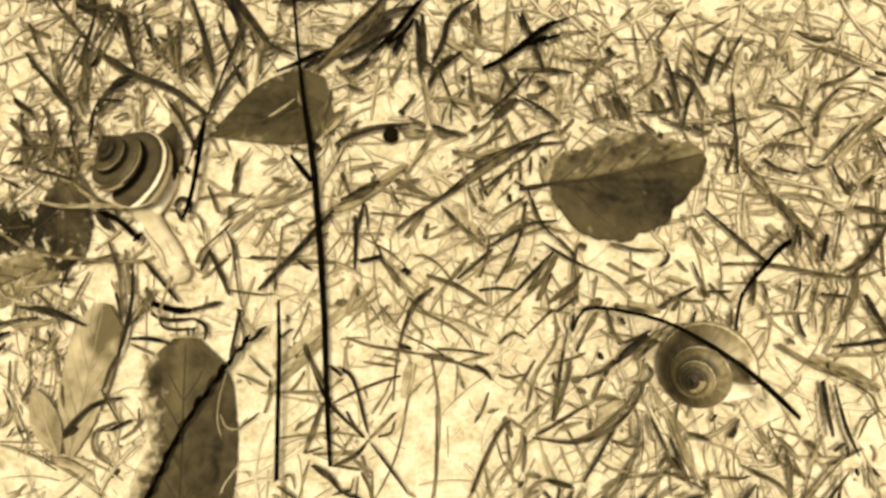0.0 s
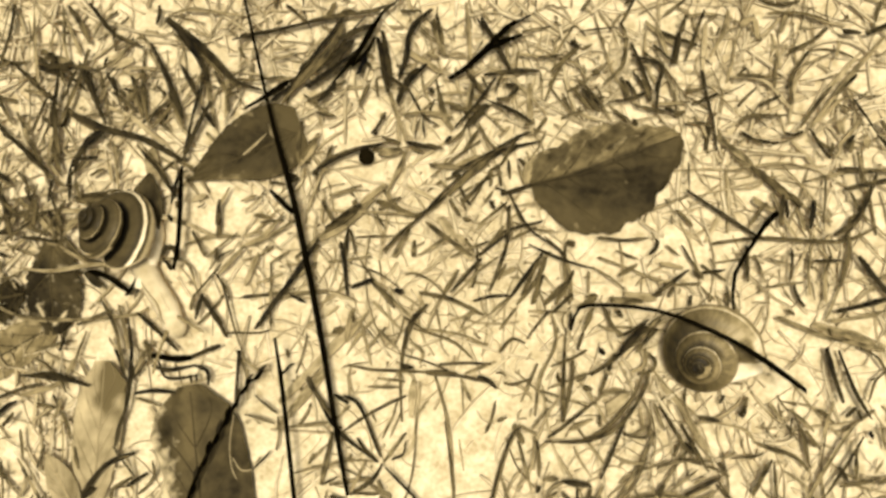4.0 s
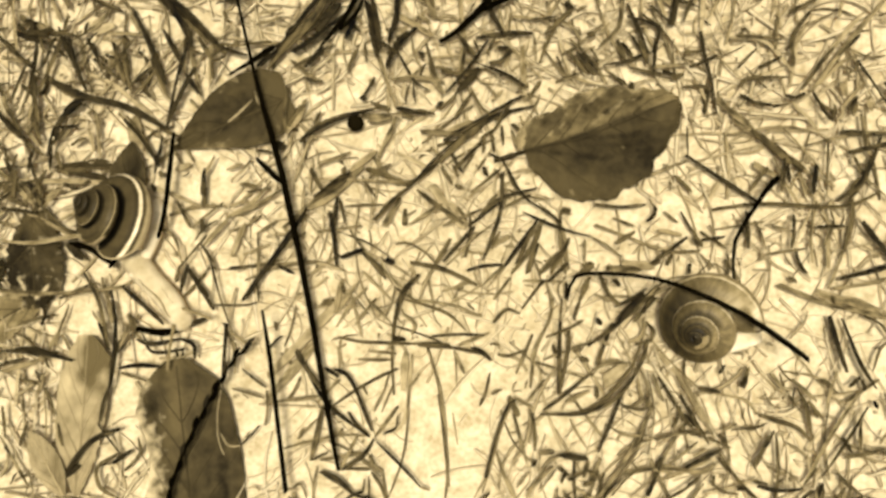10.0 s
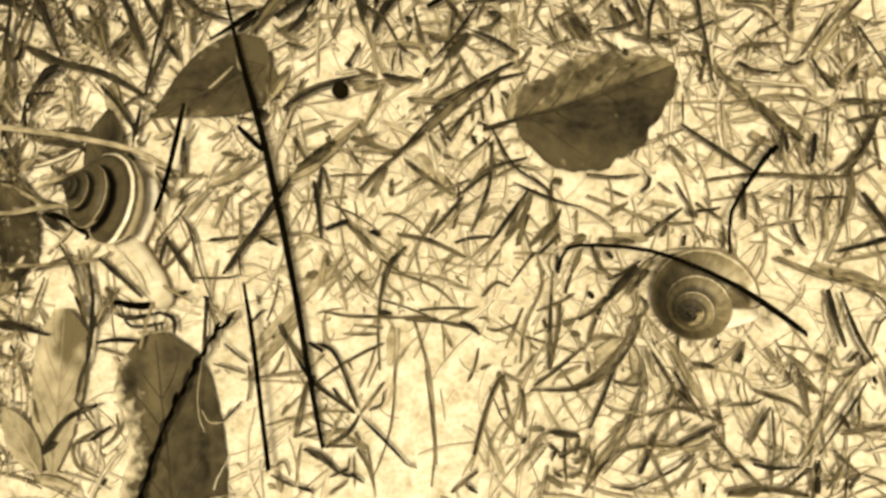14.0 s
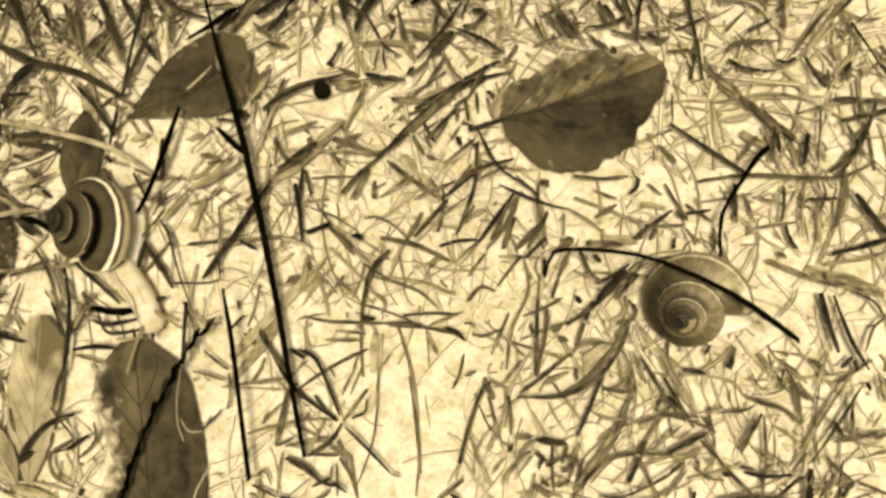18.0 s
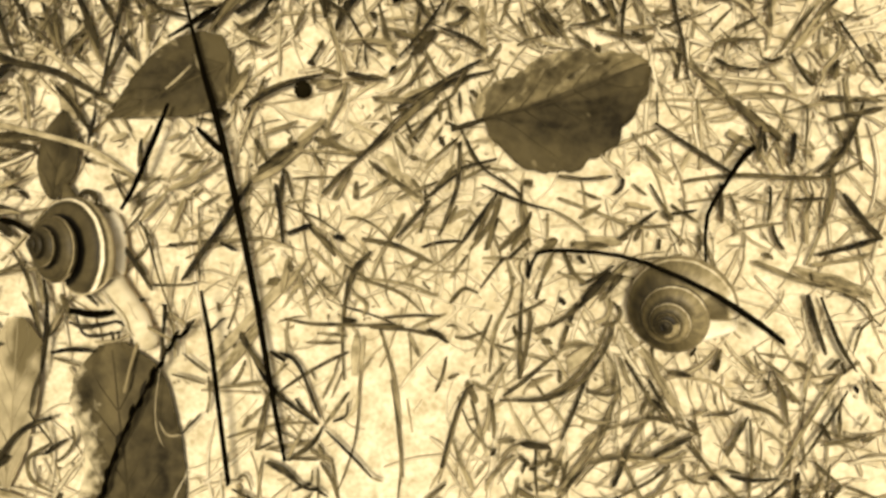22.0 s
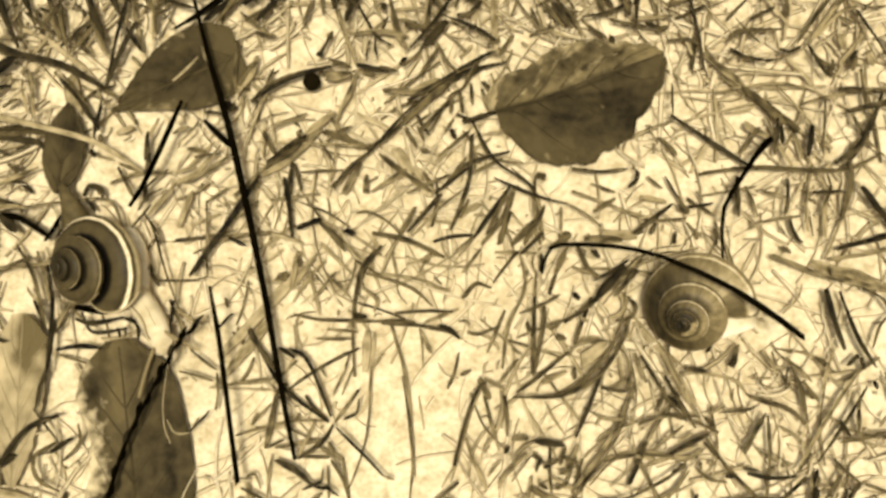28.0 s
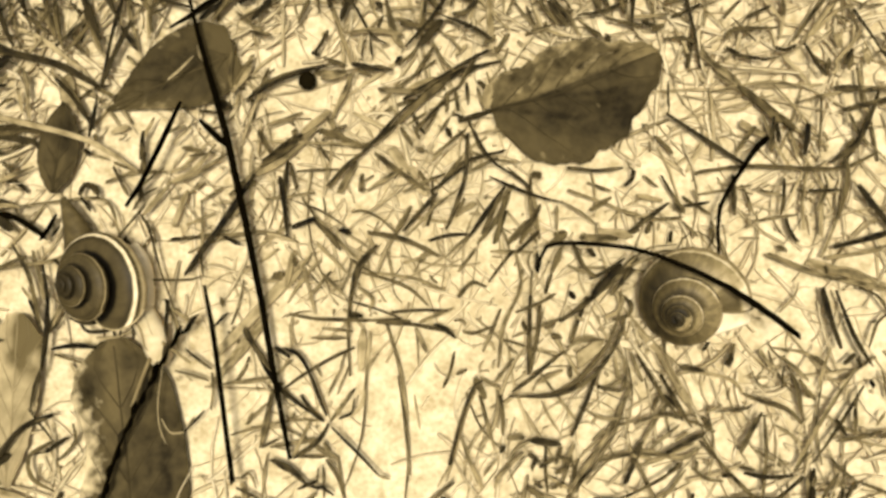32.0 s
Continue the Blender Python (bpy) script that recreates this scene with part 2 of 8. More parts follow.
def chopped_grass():
    """All the shortest cuttings, too many to count, in one mesh."""
    tones = sorted({c[0] for c in CHOPPED})
    verts, faces, lay, index = [], [], [], []
    for tone, v, f, g in CHOPPED:
        n = sum(len(q) for q in verts)
        verts.append(v)
        lay.append(g)
        faces += [tuple(i + n for i in q) for q in f]
        index += [tones.index(tone)] * len(f)
    ob = new("chopped_grass", mesh_of("chopped_grass", np.vstack(verts), faces, [LOOSE[t] for t in tones], index, lay=np.vstack(lay)))
    return tagged(ob, "short brown chopped grass ends strewn over the litter", "grass litter", kind="stuff")


def blade(tone, w, *pts, flat=0.2, name="", tip=0.5, prof=None):
    """A single grass cutting; pts are x, y, z triples in millimetres, w its width, prof its relative widths."""
    line = glide([pts[i:i + 3] for i in range(0, len(pts), 3)], 9 if len(pts) == 6 else 13)
    base = line[len(line) // 2].copy()
    base[2] = line[:, 2].min()
    length = np.linalg.norm(np.diff(line, axis=0), axis=1).sum()
    u = np.linspace(0, 1, len(line))
    if prof:
        width = w * np.interp(u, np.linspace(0, 1, len(prof)), prof)
    else:
        lead, tail = random.uniform(0.12, 0.4), random.uniform(0.12, 0.4)
        width = 0.98 * w * (1 - random.uniform(0.1, 0.6) * np.clip(1 - u / lead, 0, 1)) * (1 - (1 - tip) * np.clip(1 - (1 - u) / tail, 0, 1))
        width = width * (1 + 0.12 * np.sin(u * random.uniform(4, 11) + random.uniform(0, 6)))
    line = line - base
    line[:, 2] += 0.25 * np.sin(u * random.uniform(3, 8) + random.uniform(0, 6))
    v, f = sweep(line * MM, width * MM, flat, 8, random.uniform(-0.5, 0.5), (random.uniform(-0.7, 0.7), random.uniform(-0.9, 0.9)))
    if not name and length < SHORT:
        CHOPPED.append((tone, v + base * MM, f, lay_of(line * MM, 8, random.random())))
        return None
    name = name or ("straw" if length > 9.5 else "grass_cutting")
    ob = new(name, mesh_of(name, v, f, [TONE[tone]], lay=lay_of(line * MM, 8, random.random())))
    ob.location = base * MM
    words = ("long " if length > 25 else "short " if length < 6 else "") + BLADE_WORDS[tone]
    return tagged(ob, words, "straw" if length > 9.5 else "grass", "grass cuttings")


# ---------------------------------------------------------------- ground and litter
def build_ground():
    """Soil sheet: fine relief under the litter, then flat out to the horizon."""
    xs = np.concatenate([[-300, -60, -8, -1.0, -0.4], np.linspace(-0.2, 0.2, 61), [0.4, 1.0, 8, 60, 300]])
    verts, n = [], len(xs)
    for y in xs:
        for x in xs:
            z = 0.0052 + (0.0010 * noise.noise((x * 45, y * 45, 0.3)) + 0.0005 * noise.noise((x * 160, y * 160, 1.3))) * (abs(x) < 0.3 and abs(y) < 0.3)
            verts.append((x, y, z))
    faces = [(j * n + i, j * n + i + 1, (j + 1) * n + i + 1, (j + 1) * n + i) for j in range(n - 1) for i in range(n - 1)]
    g = new("ground", mesh_of("ground", verts, faces, [SOIL]))
    return tagged(g, "pale soil under a layer of dry grass cuttings", "ground", kind="structure")


build_ground()

# bare spots in the litter: centre, half sizes, in millimetres
BARE = [(-49, 4, 5, 8), (-43, -14, 7, 6), (-40, -32, 6, 10), (-6, -39, 10, 10), (-56, 22, 7, 5), (26, 12, 7, 5), (-3, -27, 9, 15), (-51, 21, 7, 5), (-24, 33, 8, 8), (32, 12, 16, 5), (66, -5, 10, 6), (-18, -23, 7, 7), (-21, -43, 9, 5), (-7, -30, 10, 15), (-4, -45, 13, 7), (1, -24, 7, 14), (64, -6, 8, 5), (-65, 17, 4, 8), (-77, 30, 7, 3), (-58, -7, 7, 7), (-51, -13, 5, 9), (-66, 7, 4, 10), (-61, 15, 7, 5), (-56, 19, 6, 3), (-70, -18, 7, 6), (-55, -2, 7, 5), (-57, 4, 8, 14), (-78, -14, 7, 7), (-70, -24, 5, 14), (-76, -2, 6, 7), (-66, -20, 5, 7), (-55, -20, 5, 7), (28, 29, 16, 9), (-50, 33, 11, 5), (-56, -37, 9, 21), (-78, -26, 5, 14)]

# no loose litter lies on these leaves
LEAF_BEDS = [(-55, -38, 10.5, 22), (-77, -27, 5, 16), (-57, -22, 9, 5)]


def build_litter(name, label, tone, count, zlo, zhi, lengths, widths, seed, keep=0.0, gather=None):
    """A tangle of uncountable short grass cuttings, in one mesh."""
    rng = np.random.default_rng(seed)
    verts, faces, lay, base = [], [], [], 0
    made = 0
    while made < count:
        x, y = rng.uniform(-128, 104), rng.uniform(-66, 88)
        if any(((x - bx) / rx) ** 2 + ((y - by) / ry) ** 2 < 1 for bx, by, rx, ry in LEAF_BEDS):
            continue
        inside = any(((x - bx) / rx) ** 2 + ((y - by) / ry) ** 2 < 1 for bx, by, rx, ry in BARE)
        if inside and rng.random() > keep:
            continue
        if gather and rng.random() > gather(x, y):
            continue
        made += 1
        ln = rng.uniform(*lengths) * rng.uniform(0.5, 1.0)
        a = rng.uniform(0, 2 * math.pi)
        z = rng.uniform(zlo, zhi)
        tilt = rng.uniform(-0.12, 0.12) * min(ln, 14)
        bow = rng.normal(0, 0.1 if widths[1] > 0.5 else 0.2) * ln
        d = np.array([math.cos(a), math.sin(a)])
        s = np.array([-d[1], d[0]])
        u = np.linspace(-0.5, 0.5, 6)
        xy = np.array([x, y]) + np.outer(u * ln, d) + np.outer(bow * (0.25 - u * u) * 4, s)
        zz = np.maximum(z + u * tilt, 5.4)
        w = rng.uniform(*widths) * np.array([0.7, 0.95, 1, 1, 0.9, 0.55])
        line = np.column_stack([xy, zz]) * MM
        v, f = sweep(line, w * MM, 0.22, 4, rng.uniform(-0.6, 0.6), (rng.uniform(-0.7, 0.7), rng.uniform(-0.9, 0.9)))
        verts.append(v)
        lay.append(lay_of(line, 4, rng.random()))
        faces += [tuple(i + base for i in q) for q in f]
        base += len(v)
    ob = new(name, mesh_of(name, np.vstack(verts), faces, [STUFF[tone]], lay=np.vstack(lay)))
    return tagged(ob, label, "grass litter", kind="stuff")


def thick_top_left(x, y):
    """More cuttings lie towards the upper left, fewer on the bare side."""
    return min(1.0, max(0.12, 0.36 - x / 300 + y / 150))


def thick_top(x, y):
    """A little more litter on the far side."""
    return min(1.0, max(0.3, 0.55 + y / 90))


# tone painted by depth: lower layers paler, upper darker, as reversed shade
build_litter("pale_litter", "pale straw-coloured crumbled grass litter on the soil", "p", 560, 5.5, 6.4, (8, 28), (0.4, 0.95), 11, 0.3)
build_litter("tan_litter", "tan dry grass cuttings tangled over the soil", "l", 640, 5.8, 7.2, (8, 28), (0.35, 1.0), 12, 0.1, thick_top)
build_litter("brown_litter", "olive-brown dry grass cuttings tangled in the litter", "m", 440, 5.9, 7.8, (4, 17), (0.35, 0.9), 13, 0.04, thick_top_left)
build_litter("dark_litter", "dark brown short grass cuttings scattered in the litter", "d", 60, 6.6, 8.2, (3, 10), (0.35, 1.05), 14, 0.02, thick_top_left)

build_litter("grass_fibres", "thin curled tan grass fibres strewn through the litter", "l", 320, 5.7, 7.3, (7, 28), (0.2, 0.5), 15, 0.3)
build_litter("brown_fibres", "thin brown grass fibres strewn through the litter", "m", 310, 6.0, 8.0, (3, 18), (0.16, 0.36), 16, 0.06)
build_litter("grass_crumbs", "tiny brown crumbs of dry grass scattered on the soil", "m", 700, 5.8, 8.6, (0.8, 3.4), (0.25, 0.7), 17, 0.15)
build_litter("pale_fibres", "thin pale straw fibres matted over the soil", "p", 320, 5.6, 7.0, (4, 22), (0.2, 0.5), 18, 1.0)
build_litter("tan_crumbs", "small tan crumbs of dry grass matted over the soil", "l", 500, 5.6, 7.0, (0.8, 4.0), (0.2, 0.8), 19, 0.4)

# ---------------------------------------------------------------- leaves
def spot_at(u, k, u0, k0, ru, rk):
    """A soft oval spot on a leaf."""
    return math.exp(-((u - u0) / ru) ** 2 - ((k - k0) / rk) ** 2)


def stroke_at(u, k, u0, k0, u1, k1, r, wide=2.4):
    """A soft streak on a leaf between two of its spots; wide: the leaf's length over its half width."""
    ax, ay, bx, by = u0, k0 / wide, u1, k1 / wide
    px, py = u, k / wide
    q = ((px - ax) * (bx - ax) + (py - ay) * (by - ay)) / ((bx - ax) ** 2 + (by - ay) ** 2)
    q = min(1.0, max(0.0, q))
    return math.exp(-((px - ax - q * (bx - ax)) ** 2 + (py - ay - q * (by - ay)) ** 2) / (r * r))


def leaf(name, label, base, tip, left, right, mats, margin=None, cup=0.0, curl=0.0, rough=0.5, veins=6, vein_mat=None, petiole=None, seed=1, scallop=0.35, tag="leaf", stain=None, bend=0.0):
    """A dead leaf from base to tip (millimetres). left, right: half widths at even steps along it."""
    rng = np.random.default_rng(seed)
    base, tip = np.array(base, float), np.array(tip, float)
    axis = tip - base
    length = np.linalg.norm(axis[:2])
    d = axis[:2] / length
    s = np.array([-d[1], d[0]])
    thing = new(name)
    thing.location = base * MM
    tagged(thing, label, tag)
    nu, nv = 110, 26
    us = np.linspace(0, 1, nu)
    wl = np.interp(us, np.linspace(0, 1, len(left)), left)
    wr = np.interp(us, np.linspace(0, 1, len(right)), right)
    ker = np.array([1, 2, 3, 2, 1]) / 9
    wl = np.convolve(np.pad(wl, 2, "edge"), ker, "valid")
    wr = np.convolve(np.pad(wr, 2, "edge"), ker, "valid")
    wl[0], wr[0], wl[-1], wr[-1] = left[0], right[0], left[-1], right[-1]
    jag = scallop * (np.abs(np.sin(us * 40 + seed)) - 0.5) + np.convolve(rng.normal(0, scallop * 0.6, nu + 4), ker, "valid")
    wl, wr = np.maximum(wl + jag * (wl > 1), 0.05), np.maximum(wr + np.roll(jag, 3) * (wr > 1), 0.05)

    def height(u, k, w):
        """Height over the axis line: cupped, wrinkled along the side veins."""
        return cup * k * k * w * 0.1 + curl * math.sin(u * 5.0 + seed) + rough * (
            0.8 * noise.noise((u * 5 + seed, k * 2, 0)) + 0.35 * math.sin((u * 1.0 - abs(k) * 0.28) * 2 * math.pi * veins) * abs(k) ** 0.5 * 0.5)

    def spot(u, k, lift=0.0):
        w = np.interp(u, us, wl if k > 0 else wr)
        p = d * (u * length) + s * (k * w)
        return (p[0] * MM, p[1] * MM, (axis[2] * u + height(u, k, w) + lift) * MM)

    for side, mat, word in ((1, mats[0], "lamina"), (-1, mats[1], "lamina")):
        ks = np.linspace(0, side, nv)
        top = [spot(u, k) for u in us for k in ks]
        low = [spot(u, k, -0.22) for u in us for k in ks]
        n = len(top)
        faces = []
        for i in range(nu - 1):
            for j in range(nv - 1):
                q = (i * nv + j, (i + 1) * nv + j, (i + 1) * nv + j + 1, i * nv + j + 1)
                q = q if side < 0 else q[::-1]
                faces += [q, tuple(x + n for x in q[::-1])]
        rim = [i * nv + nv - 1 for i in range(nu)]
        faces += [(a, b, b + n, a + n) for a, b in zip(rim, rim[1:])]
        ob = part(word, (top + low, faces), mat, thing)
        worn = [(margin(u, k) if margin else 0.0) + 0.06 * abs(k) ** 6 for u in us for k in ks]
        ob.data.attributes.new("wear", "FLOAT", "POINT").data.foreach_set("value", worn + worn)
        dirt = [stain(u, k) if stain else 0.0 for u in us for k in ks]
        ob.data.attributes.new("stain", "FLOAT", "POINT").data.foreach_set("value", dirt + dirt)
    vm = vein_mat or VEIN
    mid = [spot(u, bend * math.sin(math.pi * u) + 0.0001, 0.05) for u in np.linspace(0, 0.97, 18)]
    part("midrib", sweep(mid, np.linspace(0.6, 0.2, 18) * MM, 0.5, 6), vm, thing, "raised midrib of the leaf")
    for i in range(veins):
        for side in (1, -1):
            u0 = 0.06 + 0.8 * i / veins
            line = [spot(min(u0 + 0.34 * q, 0.98), side * q, 0.07) for q in np.linspace(0.02, 0.93, 8)]
            part("vein", sweep(line, np.linspace(0.26, 0.05, 8) * MM, 0.25, 4), VEIN_BROWN if vm is VEIN_DARK else vm, thing)
    if petiole is not None:
        pl = glide([(0, 0, 0), *[tuple(np.array(q, float) - base) for q in petiole]], 8)
        part("petiole", sweep(pl * MM, np.array([0.7, 0.9, 1.2, 1.0, 0.9, 1.1, 1.5, 0.9]) * MM, 0.8, 6), VEIN_DARK, thing, "dark leaf stalk")
    return thing


leaf("beech_leaf", "broad brown dead beech leaf with a paler torn half",
     (12.0, 25.5, 8.2), (43.2, 35.5, 10.6),
     (3.2, 5.6, 6.4, 6.4, 6.2, 6.8, 7.7, 8.2, 7.8, 8.1, 7.0, 6.9, 4.5, 4.9, 3.2, 2.6, 0.3), (3.4, 7.2, 11.2, 12.2, 13.5, 13.8, 14.8, 15.0, 13.6, 14.0, 13.0, 12.9, 9.6, 9.4, 6.8, 5.8, 1.6),
     (LEAF_MID, LEAF_DARK), margin=lambda u, k: 0.12 * (k > 0) * k + 0.2 * stroke_at(u, k, 0.12, 0.2, 0.56, 0.85, 0.02) + 0.25 * stroke_at(u, k, 0.46, 0.12, 0.86, 0.75, 0.022)
     + 0.3 * spot_at(u, k, 0.05, 1.0, 0.06, 0.3) + 0.24 * spot_at(u, k, 0.6, 1.05, 0.3, 0.25) + 0.25 * stroke_at(u, k, 0.55, -0.18, 0.58, -0.42, 0.008) + 0.2 * stroke_at(u, k, 0.2, -1.0, 0.2, -0.85, 0.012),
     cup=-0.5, curl=0.4, rough=1.1, veins=5, vein_mat=VEIN_DARK, petiole=[(7.4, 24.1, 8.4), (5.8, 24.1, 8.0)], seed=3, scallop=0.3, bend=-0.07,
     stain=lambda u, k: 0.45 * spot_at(u, k, 0.15, -0.8, 0.2, 0.35) - 0.4 * spot_at(u, k, 0.73, -0.62, 0.14, 0.42) - 0.2 * spot_at(u, k, 0.45, -0.4, 0.25, 0.4) + 0.4 * spot_at(u, k, 0.88, -0.4, 0.14, 0.4)
     + 0.3 * stroke_at(u, k, 0.3, -0.7, 0.55, -0.95, 0.05) + 0.3 * stroke_at(u, k, 0.5, -0.1, 0.85, -0.35, 0.03) - 0.35 * stroke_at(u, k, 0.04, -0.06, 0.5, -0.5, 0.02) - 0.3 * stroke_at(u, k, 0.3, -0.03, 0.7, -0.3, 0.016)
     - 0.6 * stroke_at(u, k, 0.55, 0.28, 0.78, 0.62, 0.02) - 0.15 * spot_at(u, k, 0.25, 0.7, 0.18, 0.3) - 0.12 * spot_at(u, k, 0.5, 0.65, 0.12, 0.16) + 0.3 * stroke_at(u, k, 0.1, 0.12, 0.7, 0.16, 0.035) + 0.35 * spot_at(u, k, 0.9, 0.5, 0.14, 0.6))
leaf("folded_leaf", "dark brown pointed dead leaf folded over, lying under a grass stem",
     (-36.5, 37.8, 8.6), (-61.5, 27.3, 7.4),
     (3.0, 6.5, 7.2, 6.6, 5.0, 3.4, 1.8, 0.2), (6.0, 8.6, 9.2, 8.8, 7.4, 5.4, 2.8, 0.2),
     (LEAF_DARK, LEAF_DARK), margin=lambda u, k: 0.17 * spot_at(u, k, 0.66, 0.7, 0.16, 0.3) + 0.14 * spot_at(u, k, 0.1, 0.6, 0.1, 0.5) + 0.1 * abs(k) ** 8,
     cup=-0.4, curl=0.3, rough=0.6, veins=5, vein_mat=VEIN_BROWN, seed=5, scallop=0.2,
     stain=lambda u, k: 0.75 * (1 - min(1.0, u / 0.22)) + 0.35 * spot_at(u, k, 0.7, 0.8, 0.25, 0.4) + 0.4 * spot_at(u, k, 1.0, 0.0, 0.2, 1.0) - 0.15 * spot_at(u, k, 0.45, -0.4, 0.2, 0.4) - 0.3 * spot_at(u, k, 0.58, 0.1, 0.08, 0.15) + 0.2 * abs(k) ** 5)
leaf("rounded_leaf", "dark brown rounded dead leaf with a pale mottled edge",
     (-52.9, -59.2, 7.4), (-58.5, -16.6, 8.6),
     (1.0, 9.0, 10.5, 10.0, 8.0, 7.2, 8.0, 9.4, 7.6, 2.4), (1.0, 9.0, 10.5, 11.0, 11.2, 11.0, 10.4, 9.8, 7.8, 2.4),
     (LEAF_MOTTLED, LEAF_MOTTLED), margin=lambda u, k: 0.6 * max(0.0, k - 0.2) * (0.55 + 0.45 * math.cos((u - 0.5) * 5)) + 0.12 * (k < 0.0) * max(0.0, u - 0.8), cup=-0.5, curl=0.4, rough=0.9, veins=5, vein_mat=VEIN_BROWN, seed=8, scallop=0.13,
     stain=lambda u, k: -0.45 * spot_at(u, k, 0.81, 0.6, 0.07, 0.22) + 0.5 * spot_at(u, k, 0.79, 0.1, 0.1, 0.18) + 0.45 * spot_at(u, k, 0.8, -0.3, 0.05, 0.2) + 0.3 * spot_at(u, k, 0.97, 0.0, 0.04, 0.9)
     + 0.45 * spot_at(u, k, 0.66, 0.25, 0.1, 0.3) - 0.3 * spot_at(u, k, 0.9, -0.3, 0.06, 0.3) - 0.3 * spot_at(u, k, 0.4, -0.6, 0.3, 0.4) + 0.2 * stroke_at(u, k, 0.1, -0.4, 0.65, -0.55, 0.02, 4) + 0.2 * stroke_at(u, k, 0.1, -0.7, 0.6, -0.8, 0.015, 4))
leaf("tan_leaf", "narrow tan dead leaf with a notched tip, lying on the litter",
     (-78.0, -43.6, 7.4), (-76.7, -11.6, 8.2),
     (0.6, 2.5, 4.2, 5.4, 5.6, 5.4, 5.0, 3.9, 1.9), (0.6, 2.2, 3.4, 4.2, 4.8, 5.0, 4.9, 4.7, 1.0),
     (LEAF_PALE, LEAF_PALE), cup=0.4, curl=0.2, rough=0.5, veins=5, vein_mat=TONE["l"], seed=9, scallop=0.25,
     stain=lambda u, k: -0.9 * spot_at(u, k, 0.95, -0.65, 0.1, 0.45) - 1.0 * spot_at(u, k, 0.9, -0.3, 0.12, 0.55) - 0.7 * spot_at(u, k, 0.76, -0.15, 0.1, 0.3) + 0.35 * spot_at(u, k, 0.75, 0.75, 0.3, 0.35) + 0.35 * spot_at(u, k, 0.78, -0.75, 0.1, 0.2) - 0.2 * spot_at(u, k, 0.5, 0.5, 0.2, 0.5) + 0.3 * spot_at(u, k, 0.1, 0.0, 0.25, 1.0))
leaf("small_tan_leaf", "small pointed tan dead leaf half under a twig",
     (-80.2, -43.6, 8.5), (-87.7, -30.8, 9.0),
     (0.6, 2.2, 2.9, 2.9, 2.0, 0.2), (0.6, 2.2, 2.9, 2.9, 2.0, 0.2),
     (LEAF_PALE, LEAF_PALE), cup=0.4, rough=0.4, veins=4, seed=10, scallop=0.15)
leaf("curled_leaf", "dark brown curled dead leaf tucked under grass straws",
     (-90.0, 14.5, 8.0), (-88.5, -6.0, 8.0),
     (2.0, 4.5, 5.5, 6.2, 6.4, 5.4, 2.0), (1.6, 3.4, 5.0, 5.6, 5.4, 4.6, 1.6),
     (LEAF_MOTTLED, LEAF_MOTTLED), margin=lambda u, k: 0.1 + 0.5 * stroke_at(u, k, 0.78, 0.5, 0.88, 0.1, 0.03) + 0.4 * stroke_at(u, k, 0.85, -0.3, 0.7, -0.6, 0.03),
     cup=-0.5, curl=0.6, rough=1.2, veins=3, vein_mat=VEIN_BROWN, seed=12, scallop=0.5, stain=lambda u, k: -0.35 + 0.5 * spot_at(u, k, 0.1, 0.0, 0.15, 1.0) + 0.3 * spot_at(u, k, 0.5, 0.6, 0.15, 0.3))
leaf("crumpled_leaf", "crumpled blackish brown dead leaf piece beside a curled leaf",
     (-95.2, 2.5, 7.6), (-110.0, 0.6, 7.6),
     (1.5, 4.6, 5.4, 5.0, 4.0, 1.0), (1.5, 3.4, 4.6, 4.8, 4.0, 1.0),
     (LEAF_DARK, LEAF_DARK), cup=-0.5, curl=0.6, rough=1.4, veins=3, vein_mat=VEIN_BROWN, seed=21, scallop=0.6, stain=lambda u, k: -0.5 + 0.3 * abs(k) ** 3)
leaf("leaf_piece", "torn brown dead leaf piece in the litter",
     (-72.5, 24.2, 7.4), (-86.0, 23.4, 7.4),
     (0.4, 1.0, 0.7, 1.4, 1.8, 0.6), (0.4, 1.3, 1.6, 1.0, 0.9, 0.4),
     (LEAF_MID, LEAF_DARK), margin=lambda u, k: 0.1, cup=-0.4, curl=0.5, rough=1.0, veins=3, vein_mat=VEIN_BROWN, seed=23, scallop=0.15)
leaf("sunken_leaf", "broad streaked tan dead leaf sunk between grass blades",
     (-86.7, -3.2, 6.5), (-107.8, -14.6, 6.5),
     (1.0, 3.5, 4.5, 4.8, 4.5, 1.6), (1.0, 3.5, 4.6, 4.8, 4.6, 1.6),
     (LEAF_MID, LEAF_MID), margin=lambda u, k: 0.24 + 0.3 * stroke_at(u, k, 0.1, 0.0, 0.9, 0.25, 0.05) - 0.2 * stroke_at(u, k, 0.1, -0.4, 0.9, -0.5, 0.06), cup=0.4, curl=0.5, rough=0.8, veins=4, vein_mat=VEIN_BROWN, seed=13, scallop=0.15,
     stain=lambda u, k: 0.3 + 0.3 * stroke_at(u, k, 0.0, 0.3, 1.0, 0.6, 0.06))
